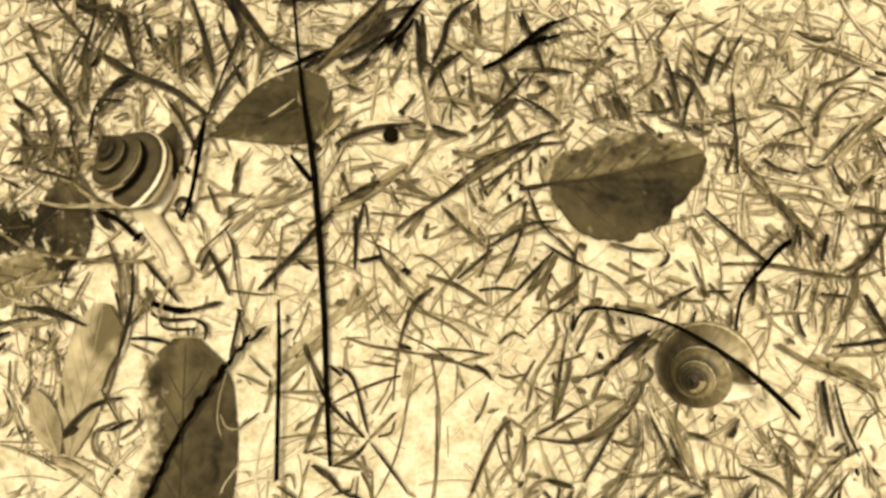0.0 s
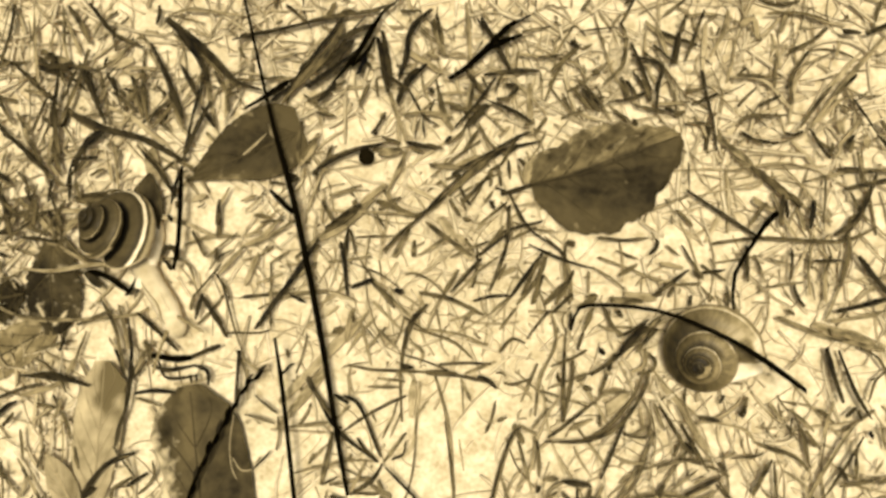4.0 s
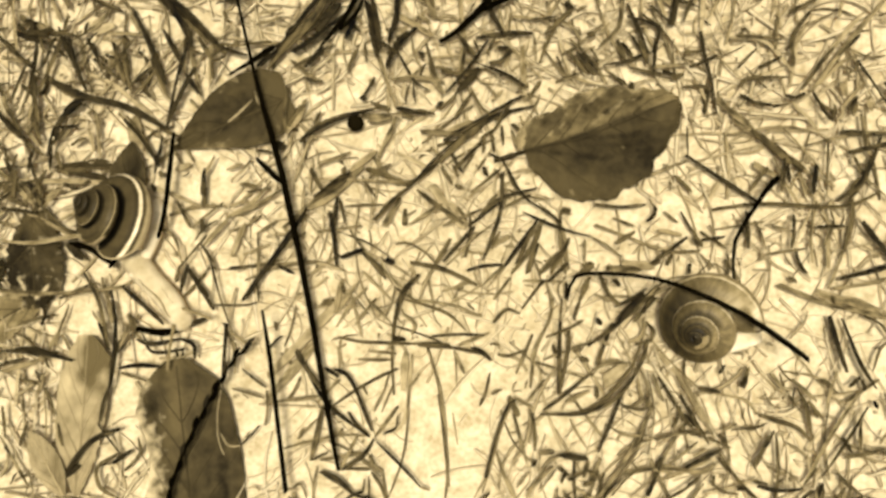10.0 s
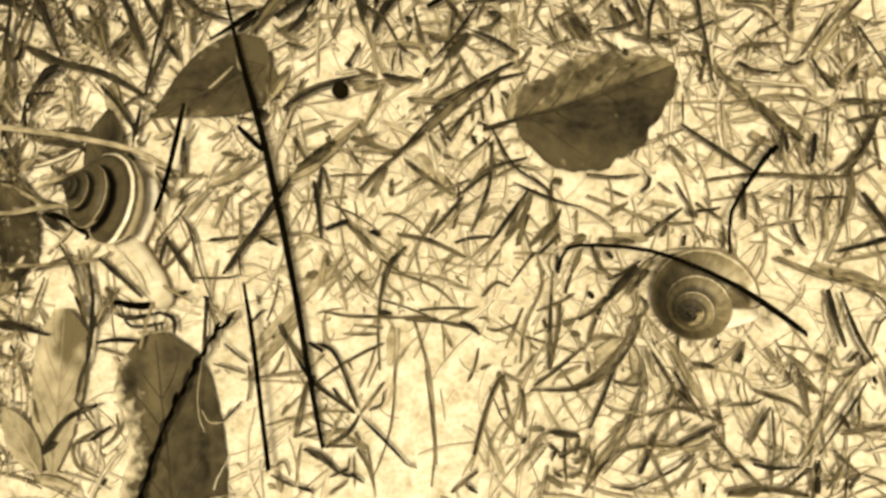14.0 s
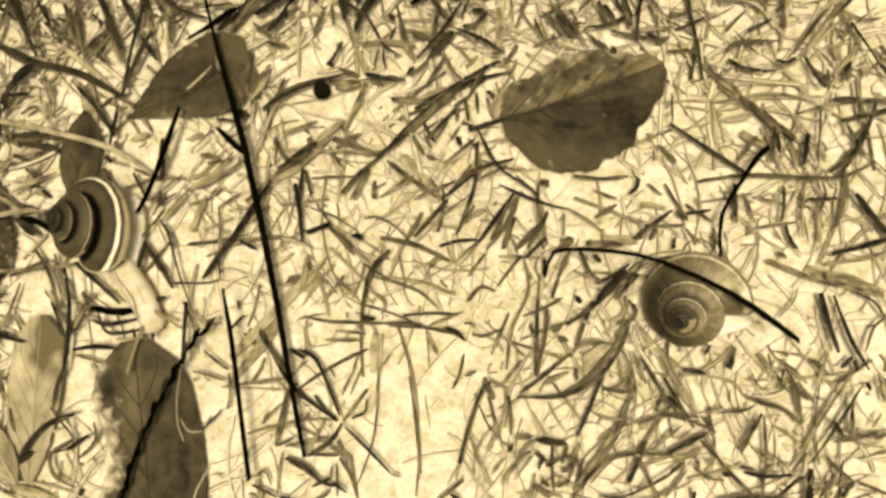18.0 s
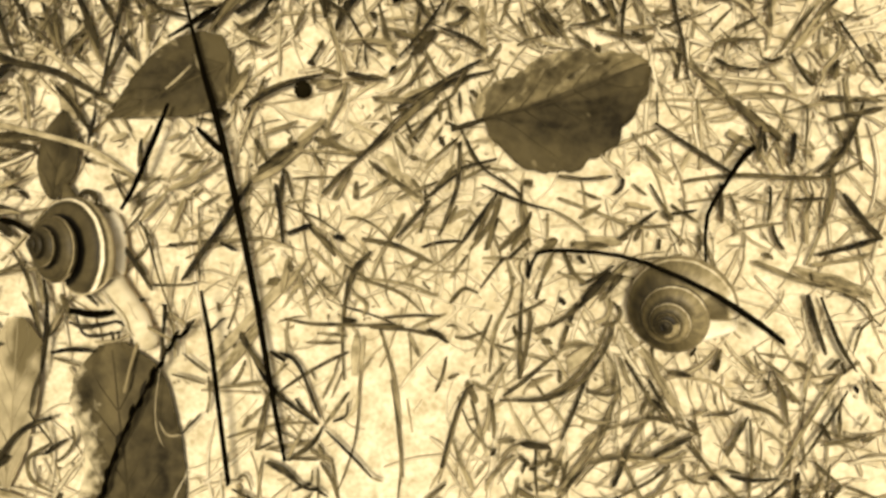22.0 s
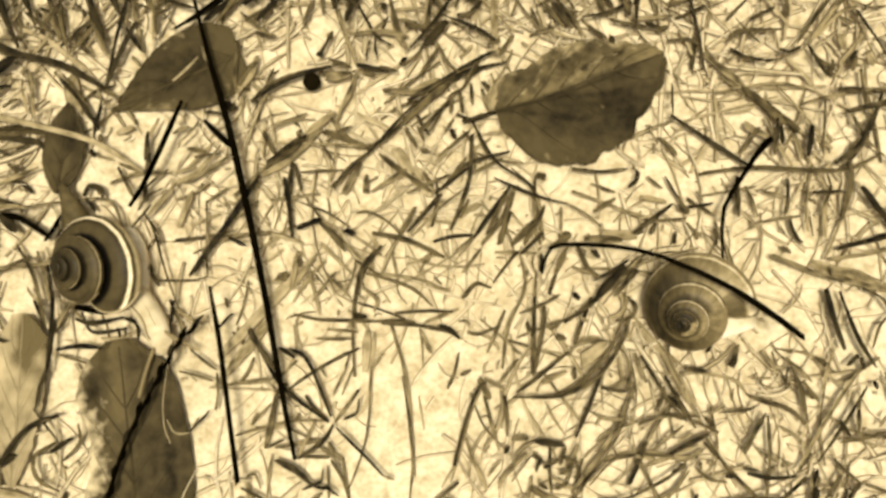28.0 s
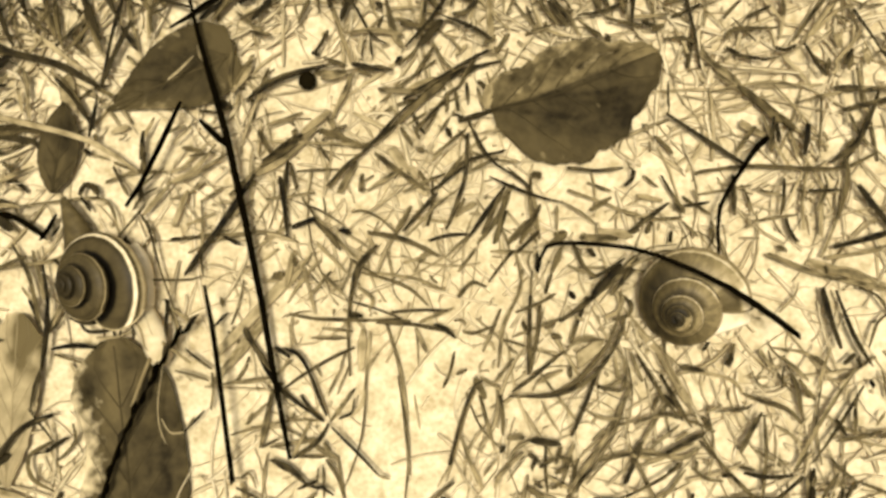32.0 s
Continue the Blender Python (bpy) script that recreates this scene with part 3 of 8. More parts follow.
leaf("olive_leaf", "small olive-brown oval dead leaf under a tan grass straw",
     (-70.9, 11.0, 9.0), (-69.0, 28.4, 10.0),
     (0.6, 2.8, 3.8, 4.0, 3.7, 2.4, 0.2), (0.6, 2.8, 3.8, 4.0, 3.7, 2.4, 0.2),
     (LEAF_DARK, LEAF_DARK), cup=-0.5, rough=0.4, veins=3, vein_mat=LEAF_DARK, seed=14, scallop=0.1,
     stain=lambda u, k: -0.35 * spot_at(u, k, 0.7, -0.4, 0.3, 0.5) + 0.45 * spot_at(u, k, 0.1, 0.5, 0.25, 0.6) + 0.25 * spot_at(u, k, 0.5, 0.6, 0.4, 0.5) + 0.8 * stroke_at(u, k, 0.08, -0.1, 0.42, -0.35, 0.04) + 0.2 * abs(k) ** 4)


# ---------------------------------------------------------------- snails
def shell_point(th, v, size, form):
    """A coiled shell: th along the whorl to its mouth at 0, v round the tube; the axis is z with the apex up.
    form: growth per turn, whorl radius, tube radius, tube height, drop of the spire."""
    grow, out, tube, tall, drop = form
    g = size * grow ** (th / (2 * math.pi))
    r = (out + tube * math.cos(v)) * g
    return (r * math.cos(th), -r * math.sin(th), (-drop + tall * math.sin(v)) * g)


def soft_step(x, a, b):
    """0 below a, 1 above b, smooth between."""
    q = min(1.0, max(0.0, (x - a) / (b - a)))
    return q * q * (3 - 2 * q)


def banded(f, v):
    """Bands of the crawling snail's shell, groove shade painted in; f: whorls back from the mouth, v: degrees round the
    tube.
    """
    if f < 1.0:
        q = 0.052 - 0.02 * soft_step(v, 36, 42) * (1 - soft_step(v, 42, 52)) + 0.01 * soft_step(v, 48, 56)
        # shadow line along the seam, painted near black
        q *= 1 - 0.95 * soft_step(v, 74, 82)
        q = q + (0.7 - q) * soft_step(v, 22.5, 25) * (1 - soft_step(v, 35, 37.5)) * (1 - soft_step(f, 0.8, 0.9))
        if v < 23:
            q = 0.05 + 0.3 * (1 - soft_step(v, 6, 14))
        return q
    q = (0.058 if f < 2 else 0.036 if f < 2.4 else 0.024) * (1 - (0.8 if f < 2 else 0.45) * soft_step(v, 66, 80) * (1 - soft_step(f, 2.3, 2.7)))
    q = q * (1 + 0.3 * soft_step(v, 20, 36) * (1 - soft_step(v, 36, 55)))
    line = soft_step(v, 10, 12) * (1 - soft_step(v, 14, 16 + 4 * soft_step(f, 1.3, 1.6))) * (1.0 if f < 2 else 0.5) * (1 - soft_step(f, 2.5, 2.8))
    q = q + (0.5 - q) * line
    # the flank down in the groove is painted as if shaded
    return q if v > 8 or f > 2.6 else 0.04


def spiralled(f, v):
    """Colour of the resting snail's shell, with shade painted into its grooves and sides."""
    # shading put into the colour: every whorl lighter on one same side
    turn = math.cos(2 * math.pi * (f + 0.05))
    if f < 1.0:
        q = 0.1 + 0.16 * (1 - soft_step(f, 0.02, 0.3)) + 0.3 * (1 - soft_step(f, -0.03, 0.1)) + 0.1 * soft_step(f, 0.6, 0.95)
        q *= 1 - 0.72 * soft_step(v, 30, 62) * soft_step(f, 0.12, 0.35) * (1 - 0.6 * soft_step(f, 0.6, 0.9))
        q = q + (0.62 - q) * soft_step(v, 12, 14) * (1 - soft_step(v, 18, 21)) * (1 - 0.8 * soft_step(f, 0.45, 0.7))
        q = q + (0.1 - q) * (1 - soft_step(f, 0.01, 0.06)) * soft_step(v, 36, 50)
        return q if v > 12 else 0.24
    q = 0.135 + 0.075 * turn if f < 2 else 0.1 + 0.06 * turn if f < 2.8 else 0.035
    # shade painted in towards the seam
    q *= 1 - 0.65 * soft_step(v, 52, 78)
    q = q + (0.6 - q) * soft_step(v, 8, 11) * (1 - soft_step(v, 17, 23)) * (1.0 if f < 3 else 0.3)
    if 2.7 < f < 3.0 and v > 25:
        q = 0.24
    return q if v > 7 else 0.05


def build_shell(parent, size, form, pigment_shade, material, turns=5.2, past=0.0, slant=0.0, lip_stuff=None):
    """The shell mesh with its colour and painted shade, and its thickened lip; past: how far the mouth goes on, in
    turns; slant: how much further by the seam.
    """
    nu, nv = 260, 96

    def reach(v):
        return slant * (min(max(v, 0.0), 1.5) - 0.5)

    verts, tone, lay = [], [], []
    for i in range(nu):
        f = -past + (turns + past) * (1 - (i / (nu - 1)) ** 0.8)
        th = -2 * math.pi * f
        ridge = 1 + 0.003 * math.sin(f * 90) + 0.002 * math.sin(f * 233)
        for j in range(nv):
            v = 2 * math.pi * j / nv - math.pi
            lead = 2 * math.pi * reach(v) * max(0.0, 1 - f / 0.35) ** 2
            verts.append(tuple(c * MM for c in shell_point(th + lead, v, size * ridge, form)))
            tone.append(pigment_shade(f, math.degrees(v)))
            lay.append((f * 34, 0.9 * math.cos(v), 0.9 * math.sin(v)))
    faces = [(i * nv + j, (i + 1) * nv + j, (i + 1) * nv + (j + 1) % nv, i * nv + (j + 1) % nv) for i in range(nu - 1) for j in range(nv)]
    faces.append(tuple(range(nv)))
    shell = new("shell", mesh_of("shell", verts, faces, [material], lay=lay))
    shell.data.attributes.new("pigment_shade", "FLOAT", "POINT").data.foreach_set("value", tone)
    shell.parent = parent
    tagged(shell, "coiled brown shell with a cream band and dark seams")
    turn = [2 * math.pi * j / 40 - math.pi for j in range(41)]
    rim = [Vector(shell_point(2 * math.pi * (past + reach(v)), v, size * 1.01, form)) * MM for v in turn]
    v, f = sweep([tuple(p) for p in rim], 0.42 * MM, 0.8, 6)
    part("lip", (v, f), lip_stuff or SHELL_PALE, shell, "thickened lip of the shell")
    return shell


def body_tube(line, widths, heights, sides=14):
    """A soft flattened body, wider at the sole than above."""
    line = np.asarray(line, float)
    n = len(line)
    tan = np.gradient(line, axis=0)
    tan /= np.linalg.norm(tan, axis=1)[:, None]
    side = np.cross(tan, (0, 0, 1.0))
    side /= np.linalg.norm(side, axis=1)[:, None]
    up = np.cross(side, tan)
    v = []
    for i in range(n):
        for j in range(sides):
            a = 2 * math.pi * j / sides
            x = math.cos(a) * (1.0 if math.sin(a) > 0 else 1.15)
            y = max(math.sin(a), -0.45)
            v.append(line[i] + side[i] * x * widths[i] / 2 + up[i] * y * heights[i])
    f = [(i * sides + j, i * sides + (j + 1) % sides, (i + 1) * sides + (j + 1) % sides, (i + 1) * sides + j) for i in range(n - 1) for j in range(sides)]
    f += [tuple(range(sides))[::-1], tuple(range((n - 1) * sides, n * sides))]
    return [tuple(p * MM) for p in v], f


def crawling_snail():
    """Its own space: the shell's spire to -x, the head to -y and +x, millimetres from the middle of the sole."""
    s = tagged(new("snail"), "banded brown snail crawling over grass litter with its neck stretched out", "snail")
    shell = build_shell(s, 10.52, (1.705, 0.587, 0.488, 0.301, 1.124), banded, SHELL, slant=0.11)
    shell.matrix_basis = Matrix.Translation((-12.22 * MM, -0.33 * MM, 17.15 * MM)) @ Matrix.Rotation(radians(10.1), 4, "Z") @ Matrix.Rotation(radians(-32.3), 4, "Y") @ Matrix.Rotation(radians(-51.1), 4, "Z")
    n = 16
    u = np.linspace(0, 1, n)
    foot = glide([(-13.6, 17.6, 5.0), (-10.5, 12.0, 5.0), (-8.0, 6, 4.8), (-7.0, 2, 4.6)], n)
    tail = part("foot", body_tube(foot, 7.0 * np.clip(0.12 + u * 1.5, 0, 1) ** 0.9, 2.6 * np.sin(np.clip(0.1 + u, 0, 1) * math.pi / 2) + 0.2), SKIN_DARK, s, "dark tapering tail of the foot")
    side = glide([(-2.2, 8.0, 4.0), (0.2, 4.0, 4.8), (1.5, -2.0, 5.2), (1.4, -8.5, 4.8)], n)
    part("mantle", body_tube(side, 3.4 * np.sin(np.clip(0.15 + u * 0.8, 0, 1) * math.pi) ** 0.5, 1.9 * np.sin(np.clip(0.15 + u * 0.8, 0, 1) * math.pi) ** 0.5), SKIN_CREAM, s, "cream flank of the body beside the shell", lay_of(side * MM, 14, 0.61))
    # the neck is hinged where it leaves the shell; in its own space it runs to -y
    neck = glide([(-0.4, 7.5, -0.6), (-0.3, 1.0, -0.2), (0.4, -6, -0.2), (0.2, -10, -0.3), (0.4, -13, -0.8)], n)
    nk = part("neck", body_tube(neck, np.interp(u, [0, 0.3, 0.5, 0.7, 0.88, 0.96, 1], [5.4, 4.5, 4.7, 4.2, 4.2, 3.2, 1.2]), np.interp(u, [0, 0.6, 0.85, 0.95, 1], [2.8, 2.2, 1.8, 1.2, 0.3])), SKIN_PALE, s, "pale stretched neck and head", lay_of(neck * MM, 14, 0.37))
    for dx, first, last, w in ((-1.35, 4, 12, 0.45), (0.7, 6, 10, 0.15)):
        k = np.arange(first, last)
        ridge = neck[k] + np.column_stack([dx + 0.25 * np.sin(k * 1.3 + dx), 0 * k, np.interp(k, [0, 15], [2.75, 1.95]) * (1 - 0.045 * dx * dx)])
        part("skin_furrow", sweep(ridge * MM, w * np.sin(np.linspace(0.25, 2.9, len(k))) * MM, 0.3, 5), SKIN_TAN, nk)
    for dx, dy, y0 in ((-7.6, -7.1, -11.0), (5.4, -6.6, -8.5)):
        line = glide([(dx * 0.2, y0, 0.6), (dx * 0.62, y0 + dy * 0.5, 1.6), (dx, y0 + dy, 2.2)], 9)
        part("tentacle", sweep(line * MM, np.array([0.85, 0.8, 0.7, 0.65, 0.6, 0.55, 0.55, 0.7, 0.45]) * MM, 1.0, 6), SKIN_TAN, nk, "thin tan eye tentacle")
    return s, nk, tail


def resting_snail():
    s = tagged(new("snail"), "brown spiral snail shell resting on grass litter with its spire upward", "snail")
    shell = build_shell(s, 11.26, (1.657, 0.553, 0.419, 0.374, 1.051), spiralled, SHELL_STREAKED, past=0.05, lip_stuff=SKIN_TAN)
    shell.matrix_basis = Matrix.Translation((0, 0, 12.8 * MM)) @ Matrix.Rotation(radians(51.5), 4, "Z") @ Matrix.Rotation(radians(-33.3), 4, "Y") @ Matrix.Rotation(radians(-40.5), 4, "Z")
    x, y, z = 42.9, -14.0, 8.0
    s.location = (x * MM, y * MM, z * MM)
    line = glide([(2.0, 3.0, 2.4), (8, 1.5, 1.6), (15.0, 2.0, 0.4)], 10)
    part("foot", body_tube(line, np.linspace(8.5, 2.4, 10), np.linspace(2.6, 0.4, 10)), SKIN_CREAM, s, "pale drawn-in foot", lay_of(line * MM, 14, 0.2))
    return s


snail_crawling, snail_neck, snail_tail = crawling_snail()
snail_resting = resting_snail()


# ---------------------------------------------------------------- seed
def seed_grain(x, y, z, r):
    bm = bmesh.new()
    bmesh.ops.create_uvsphere(bm, u_segments=20, v_segments=12, radius=r * MM)
    for v in bm.verts:
        v.co.z *= 0.85
        v.co *= 1 + 0.05 * noise.noise(v.co * 900)
    me = bpy.data.meshes.new("seed")
    bm.to_mesh(me)
    bm.free()
    me.materials.append(SEED)
    me.polygons.foreach_set("use_smooth", [True] * len(me.polygons))
    ob = new("seed", me)
    ob.location = (x * MM, y * MM, z * MM)
    ob.rotation_euler = (0.3, 0.2, 0.5)
    return tagged(ob, "round black seed lying on pale soil", "seed")


seed_grain(-22.7, 31.9, 8.6, 1.75)


# ---------------------------------------------------------------- a grass spike and the stalk that the snail pushes
def grass_spike(*pts):
    """A blackened seed head: a bent axis with overlapping spikelets."""
    line = glide([pts[i:i + 3] for i in range(0, len(pts), 3)], 60)
    s = tagged(new("grass_spike"), "blackened grass seed head lying across a dead leaf", "grass spike")
    s.location = line[30] * MM
    loc = line - line[30]
    part("axis", sweep(loc * MM, np.linspace(0.4, 0.95, 60) * MM, 0.8, 6), TONE["k"], s)
    rng = np.random.default_rng(4)
    for k, i in enumerate(range(3, 56, 3)):
        d = loc[i + 2] - loc[i]
        d /= np.linalg.norm(d)
        n = np.array([-d[1], d[0], 0]) * (1 if k % 2 else -1)
        a = loc[i] + n * 0.15
        ln = rng.uniform(2.4, 3.4)
        e = a - d * ln * 0.95 + n * ln * rng.uniform(0.02, 0.13) + np.array([0, 0, 0.5])
        part("spikelet", sweep(glide([a, (a + e) / 2 + n * 0.15, e], 6) * MM, np.array([0.5, 0.82, 0.95, 0.8, 0.5, 0.12]) * MM, 0.6, 6), TONE["k" if k % 4 else "d"], s)
    return s


grass_spike(-42.5, -13.8, 12.0, -46.2, -17.3, 12.0, -49.3, -22.8, 12.0, -52.1, -28.2, 12.0, -55.8, -36.0, 11.5, -59.0, -46.0, 11.0, -61.0, -52.1, 11.0)


def pushed_stalk():
    """A stiff stalk, hinged at its upper end; in its own space it runs to -y."""
    line = glide([(0, 0, 0), (0.3, -9, 0.4), (0.2, -17, 0.2), (-0.7, -22, -0.6)], 16)
    v, f = sweep(line * MM, np.interp(np.linspace(0, 1, 16), [0, 0.2, 0.8, 1], [0.7, 1.15, 1.0, 0.75]) * MM, 0.7, 6)
    ob = new("grass_stalk", mesh_of("grass_stalk", v, f, [TONE["k"]]))
    return tagged(ob, "stiff blackened grass stalk pushed aside by the snail", "grass stalk")


stalk = pushed_stalk()


def sprung_straw():
    """A tan straw that lies under the shell and springs up behind it; in its own space it runs from its fixed end to -x."""
    line = glide([(0, 0, 0), (-5.7, 3.9, 0.3), (-11.2, 6.6, 0.4), (-21.1, 9.4, 0.2), (-27.7, 11.0, 0.0), (-38.0, 13.0, -0.3)], 24)
    v, f = sweep(line * MM, np.interp(np.linspace(0, 1, 24), [0, 0.2, 0.8, 1], [0.5, 1.0, 1.25, 1.1]) * MM, 0.35, 8)
    ob = new("straw", mesh_of("straw", v, f, [TONE["l"]], lay=lay_of(line * MM, 8, 0.43)))
    return tagged(ob, "long tan straw springing up behind the snail", "straw")


tan_straw = sprung_straw()


# ---------------------------------------------------------------- grass cuttings that lie on top
blade("k", 1.3, -50.1, 69.0, 13.0, -48.1, 61.4, 13.0, -44.0, 44.5, 12.0, -41.0, 33.5, 12.0, -37.1, 21.3, 13.0, -31.1, -5.2, 12.5, -27.4, -25.3, 12.0, -24.8, -38.6, 11.0, name="grass_stalk", flat=0.8, prof=(0.5, 0.5, 0.55, 0.65, 0.85, 1.1, 1.05, 0.95, 0.85, 0.6))
blade("k", 0.98, -38.9, -7.9, 19.0, -37.4, -19.9, 16.0, -34.6, -42.7, 13.0, name="grass_stalk", flat=0.8, prof=(0.6, 1, 1, 1))
blade("k", 1.04, 20.1, -5.2, 10.0, 21.3, -1.4, 14.0, 24.7, -1.2, 19.0, 32.6, -2.0, 21.0, 39.8, -3.8, 22.0, 50.0, -8.6, 23.0, 57.1, -13.2, 23.0, 63.6, -18.2, 23.0, name="grass_stalk", flat=0.8, prof=(0.5, 0.7, 0.7, 0.75, 0.75, 0.85, 0.95, 1.3, 0.9))
blade("d", 2.07, -67.4, 63.3, 9.2, -58.2, 55.6, 9.2, -52.3, 49.5, 9.2)
blade("m", 1.04, -94.5, 56.3, 7.3, -91.2, 52.8, 7.3, -84.4, 52.9, 7.3)
blade("d", 1.61, -86.5, 41.5, 9.9, -79.6, 38.3, 9.9, -71.1, 36.0, 9.9, -62.2, 31.2, 9.9, name="grass_stalk")
blade("d", 1.04, -56.5, 44.2, 9.7, -59.5, 38.1, 9.7, -62.0, 31.1, 9.7)
blade("m", 0.92, -58.0, 54.9, 7.6, -57.7, 47.3, 7.6, -55.6, 39.3, 7.6)
blade("m", 0.92, -75.9, 52.3, 8.8, -67.3, 51.9, 8.8)
blade("m", 0.81, -90.2, 64.1, 8.3, -86.0, 55.2, 8.3)
blade("m", 0.81, -92.1, 61.7, 8.1, -93.6, 56.7, 8.1)
blade("m", 0.92, -94.0, 41.7, 7.8, -91.2, 39.1, 7.8)
blade("l", 1.04, -81.1, 44.3, 6.8, -74.8, 41.7, 6.8, -67.2, 35.4, 6.8)
blade("l", 0.92, -80.5, 54.4, 6.5, -75.7, 58.2, 6.5, -72.2, 61.9, 6.5)
blade("m", 1.04, -53.3, 49.4, 8.6, -53.4, 40.8, 8.6)
blade("m", 1.04, -35.8, 44.3, 8.1, -27.5, 49.1, 8.1)
blade("m", 0.81, -43.8, 53.6, 8.6, -38.4, 55.1, 8.6)
blade("m", 0.92, -45.6, 49.5, 8.1, -35.9, 49.9, 8.1)
blade("m", 1.15, -36.0, 51.2, 8.1, -33.5, 48.0, 8.1)
blade("d", 1.50, -19.8, 60.0, 8.7, -18.7, 53.7, 8.7, -17.8, 47.5, 8.7)
blade("d", 1.27, -11.7, 61.9, 9.7, -14.1, 58.2, 9.7, -14.3, 54.5, 9.7, -15.7, 49.6, 9.7)
blade("d", 1.38, -10.1, 52.1, 9.4, -14.3, 47.8, 9.4, -16.3, 43.3, 9.4)
blade("m", 1.61, -9.1, 62.7, 7.6, -6.4, 54.5, 7.6)
blade("k", 1.27, 1.1, 53.5, 10.9, 8.8, 61.0, 10.9)
blade("m", 1.15, -0.8, 54.9, 7.8, -0.2, 48.5, 7.8)
blade("d", 1.84, 3.0, 42.8, 9.9, -1.5, 38.1, 9.9)
blade("m", 1.84, -20.1, 32.7, 8.6, -15.2, 33.4, 8.6)
blade("d", 0.81, -21.3, 36.9, 9.2, -18.7, 41.5, 9.2)
blade("m", 0.69, 21.2, 60.5, 8.3, 16.4, 52.9, 8.3)
blade("l", 0.92, 6.9, 47.9, 6.2, 15.1, 44.4, 6.2)
blade("m", 0.81, 8.1, 43.7, 7.8, 9.5, 47.3, 7.8, 11.3, 45.8, 7.8)
blade("m", 0.81, 9.9, 54.1, 8.8, 16.6, 53.5, 8.8)
blade("d", 1.04, -14.2, 34.9, 8.9, -8.1, 33.6, 8.9)
blade("m", 0.92, -10.3, 55.2, 7.6, -7.3, 53.9, 7.6)
blade("m", 0.92, -21.7, 54.3, 7.3, -23.5, 55.3, 7.3)
blade("m", 1.04, 32.7, 58.0, 7.8, 31.6, 51.8, 7.8, 27.5, 47.5, 7.8)
blade("m", 0.92, 31.3, 61.8, 7.6, 33.0, 57.8, 7.6)
blade("m", 1.15, 38.8, 61.2, 8.8, 41.1, 53.5, 8.8)
blade("m", 1.04, 36.6, 61.6, 7.8, 43.6, 55.6, 7.8)
blade("d", 1.15, 38.8, 59.5, 8.4, 48.2, 55.5, 8.4)
blade("d", 1.61, 43.5, 58.4, 9.4, 42.7, 53.5, 9.4, 41.9, 51.5, 9.4)
blade("d", 0.92, 33.3, 53.7, 9.4, 39.6, 51.1, 9.4, 38.3, 45.7, 9.4)
blade("l", 0.92, 54.2, 49.2, 7.8, 61.7, 47.9, 7.8, 67.3, 40.9, 7.8)
blade("l", 1.04, 70.6, 52.7, 7.2, 67.8, 47.9, 7.2, 66.2, 38.6, 7.2)
blade("m", 0.69, 70.4, 51.8, 8.1, 75.1, 53.6, 8.1)
blade("m", 1.04, 86.5, 57.2, 8.6, 76.8, 46.1, 8.6, 70.4, 37.6, 8.6)
blade("l", 0.92, 61.0, 29.6, 7.0, 73.5, 29.6, 7.0)
blade("l", 1.15, 49.5, 61.5, 7.5, 48.6, 50.4, 7.5)
blade("m", 0.92, 63.3, 46.3, 7.8, 64.2, 53.6, 7.8)
blade("l", 0.92, 63.6, 59.2, 6.2, 65.5, 49.3, 6.2)
blade("m", 0.81, 75.7, 33.4, 8.3, 80.5, 38.7, 8.3)
blade("l", 0.92, 66.4, 35.6, 7.2, 71.2, 29.6, 7.2)
blade("m", 0.92, -92.6, 20.7, 8.1, -88.4, 14.4, 8.1)
blade("m", 0.81, -83.8, 19.3, 8.3, -87.6, 15.0, 8.3)
blade("d", 1.27, -90.4, 27.8, 8.7, -91.1, 22.3, 8.7)
blade("m", 1.04, -97.4, 23.1, 8.6, -89.5, 15.5, 8.6)
blade("l", 0.81, -93.7, 6.9, 15.0, -86.6, 6.3, 15.0, -78.6, 7.7, 15.0, -74.5, 7.4, 15.0)
blade("m", 0.92, -74.6, 0.3, 7.8, -72.0, -9.1, 7.8)
blade("m", 0.69, -82.1, 7.8, 8.6, -70.3, 9.5, 8.6, -60.8, 9.5, 8.6, -57.6, 2.4, 8.6)
blade("m", 0.69, -94.7, 15.3, 8.1, -87.3, 12.2, 8.1, -81.1, 8.6, 8.1)
blade("m", 0.69, -65.9, 19.2, 8.1, -61.0, 17.6, 8.1)
blade("m", 0.58, -56.1, 10.4, 8.6, -49.8, 15.6, 8.6)
blade("m", 1.04, -48.0, 12.6, 9.2, -53.7, 6.3, 9.2)
blade("d", 1.04, -56.5, 2.5, 9.4, -57.7, -3.0, 9.4)
blade("d", 1.04, -56.5, 1.9, 8.7, -51.0, -6.7, 8.7)
blade("m", 0.81, -37.4, 18.1, 8.8, -46.7, 12.6, 8.8)
blade("d", 1.27, -32.2, 13.9, 9.9, -39.0, 3.5, 9.9, -45.0, -5.0, 9.9)
blade("k", 1.15, -43.1, 24.6, 9.4, -37.8, 19.5, 9.4)
blade("m", 0.69, -49.1, 1.8, 7.3, -42.0, 2.5, 7.3, -30.1, 3.6, 7.3)
blade("m", 0.58, -42.5, 9.4, 8.1, -42.2, -1.7, 8.1)
blade("m", 0.69, -95.9, -2.6, 8.3, -88.7, -3.2, 8.3, -72.2, -2.1, 8.3, -68.1, -0.3, 8.3)
blade("m", 0.69, -83.6, -13.7, 8.3, -81.2, -5.3, 8.3)
blade("m", 0.92, -61.2, 13.2, 7.6, -55.9, 15.0, 7.6, -49.4, 14.9, 7.6)
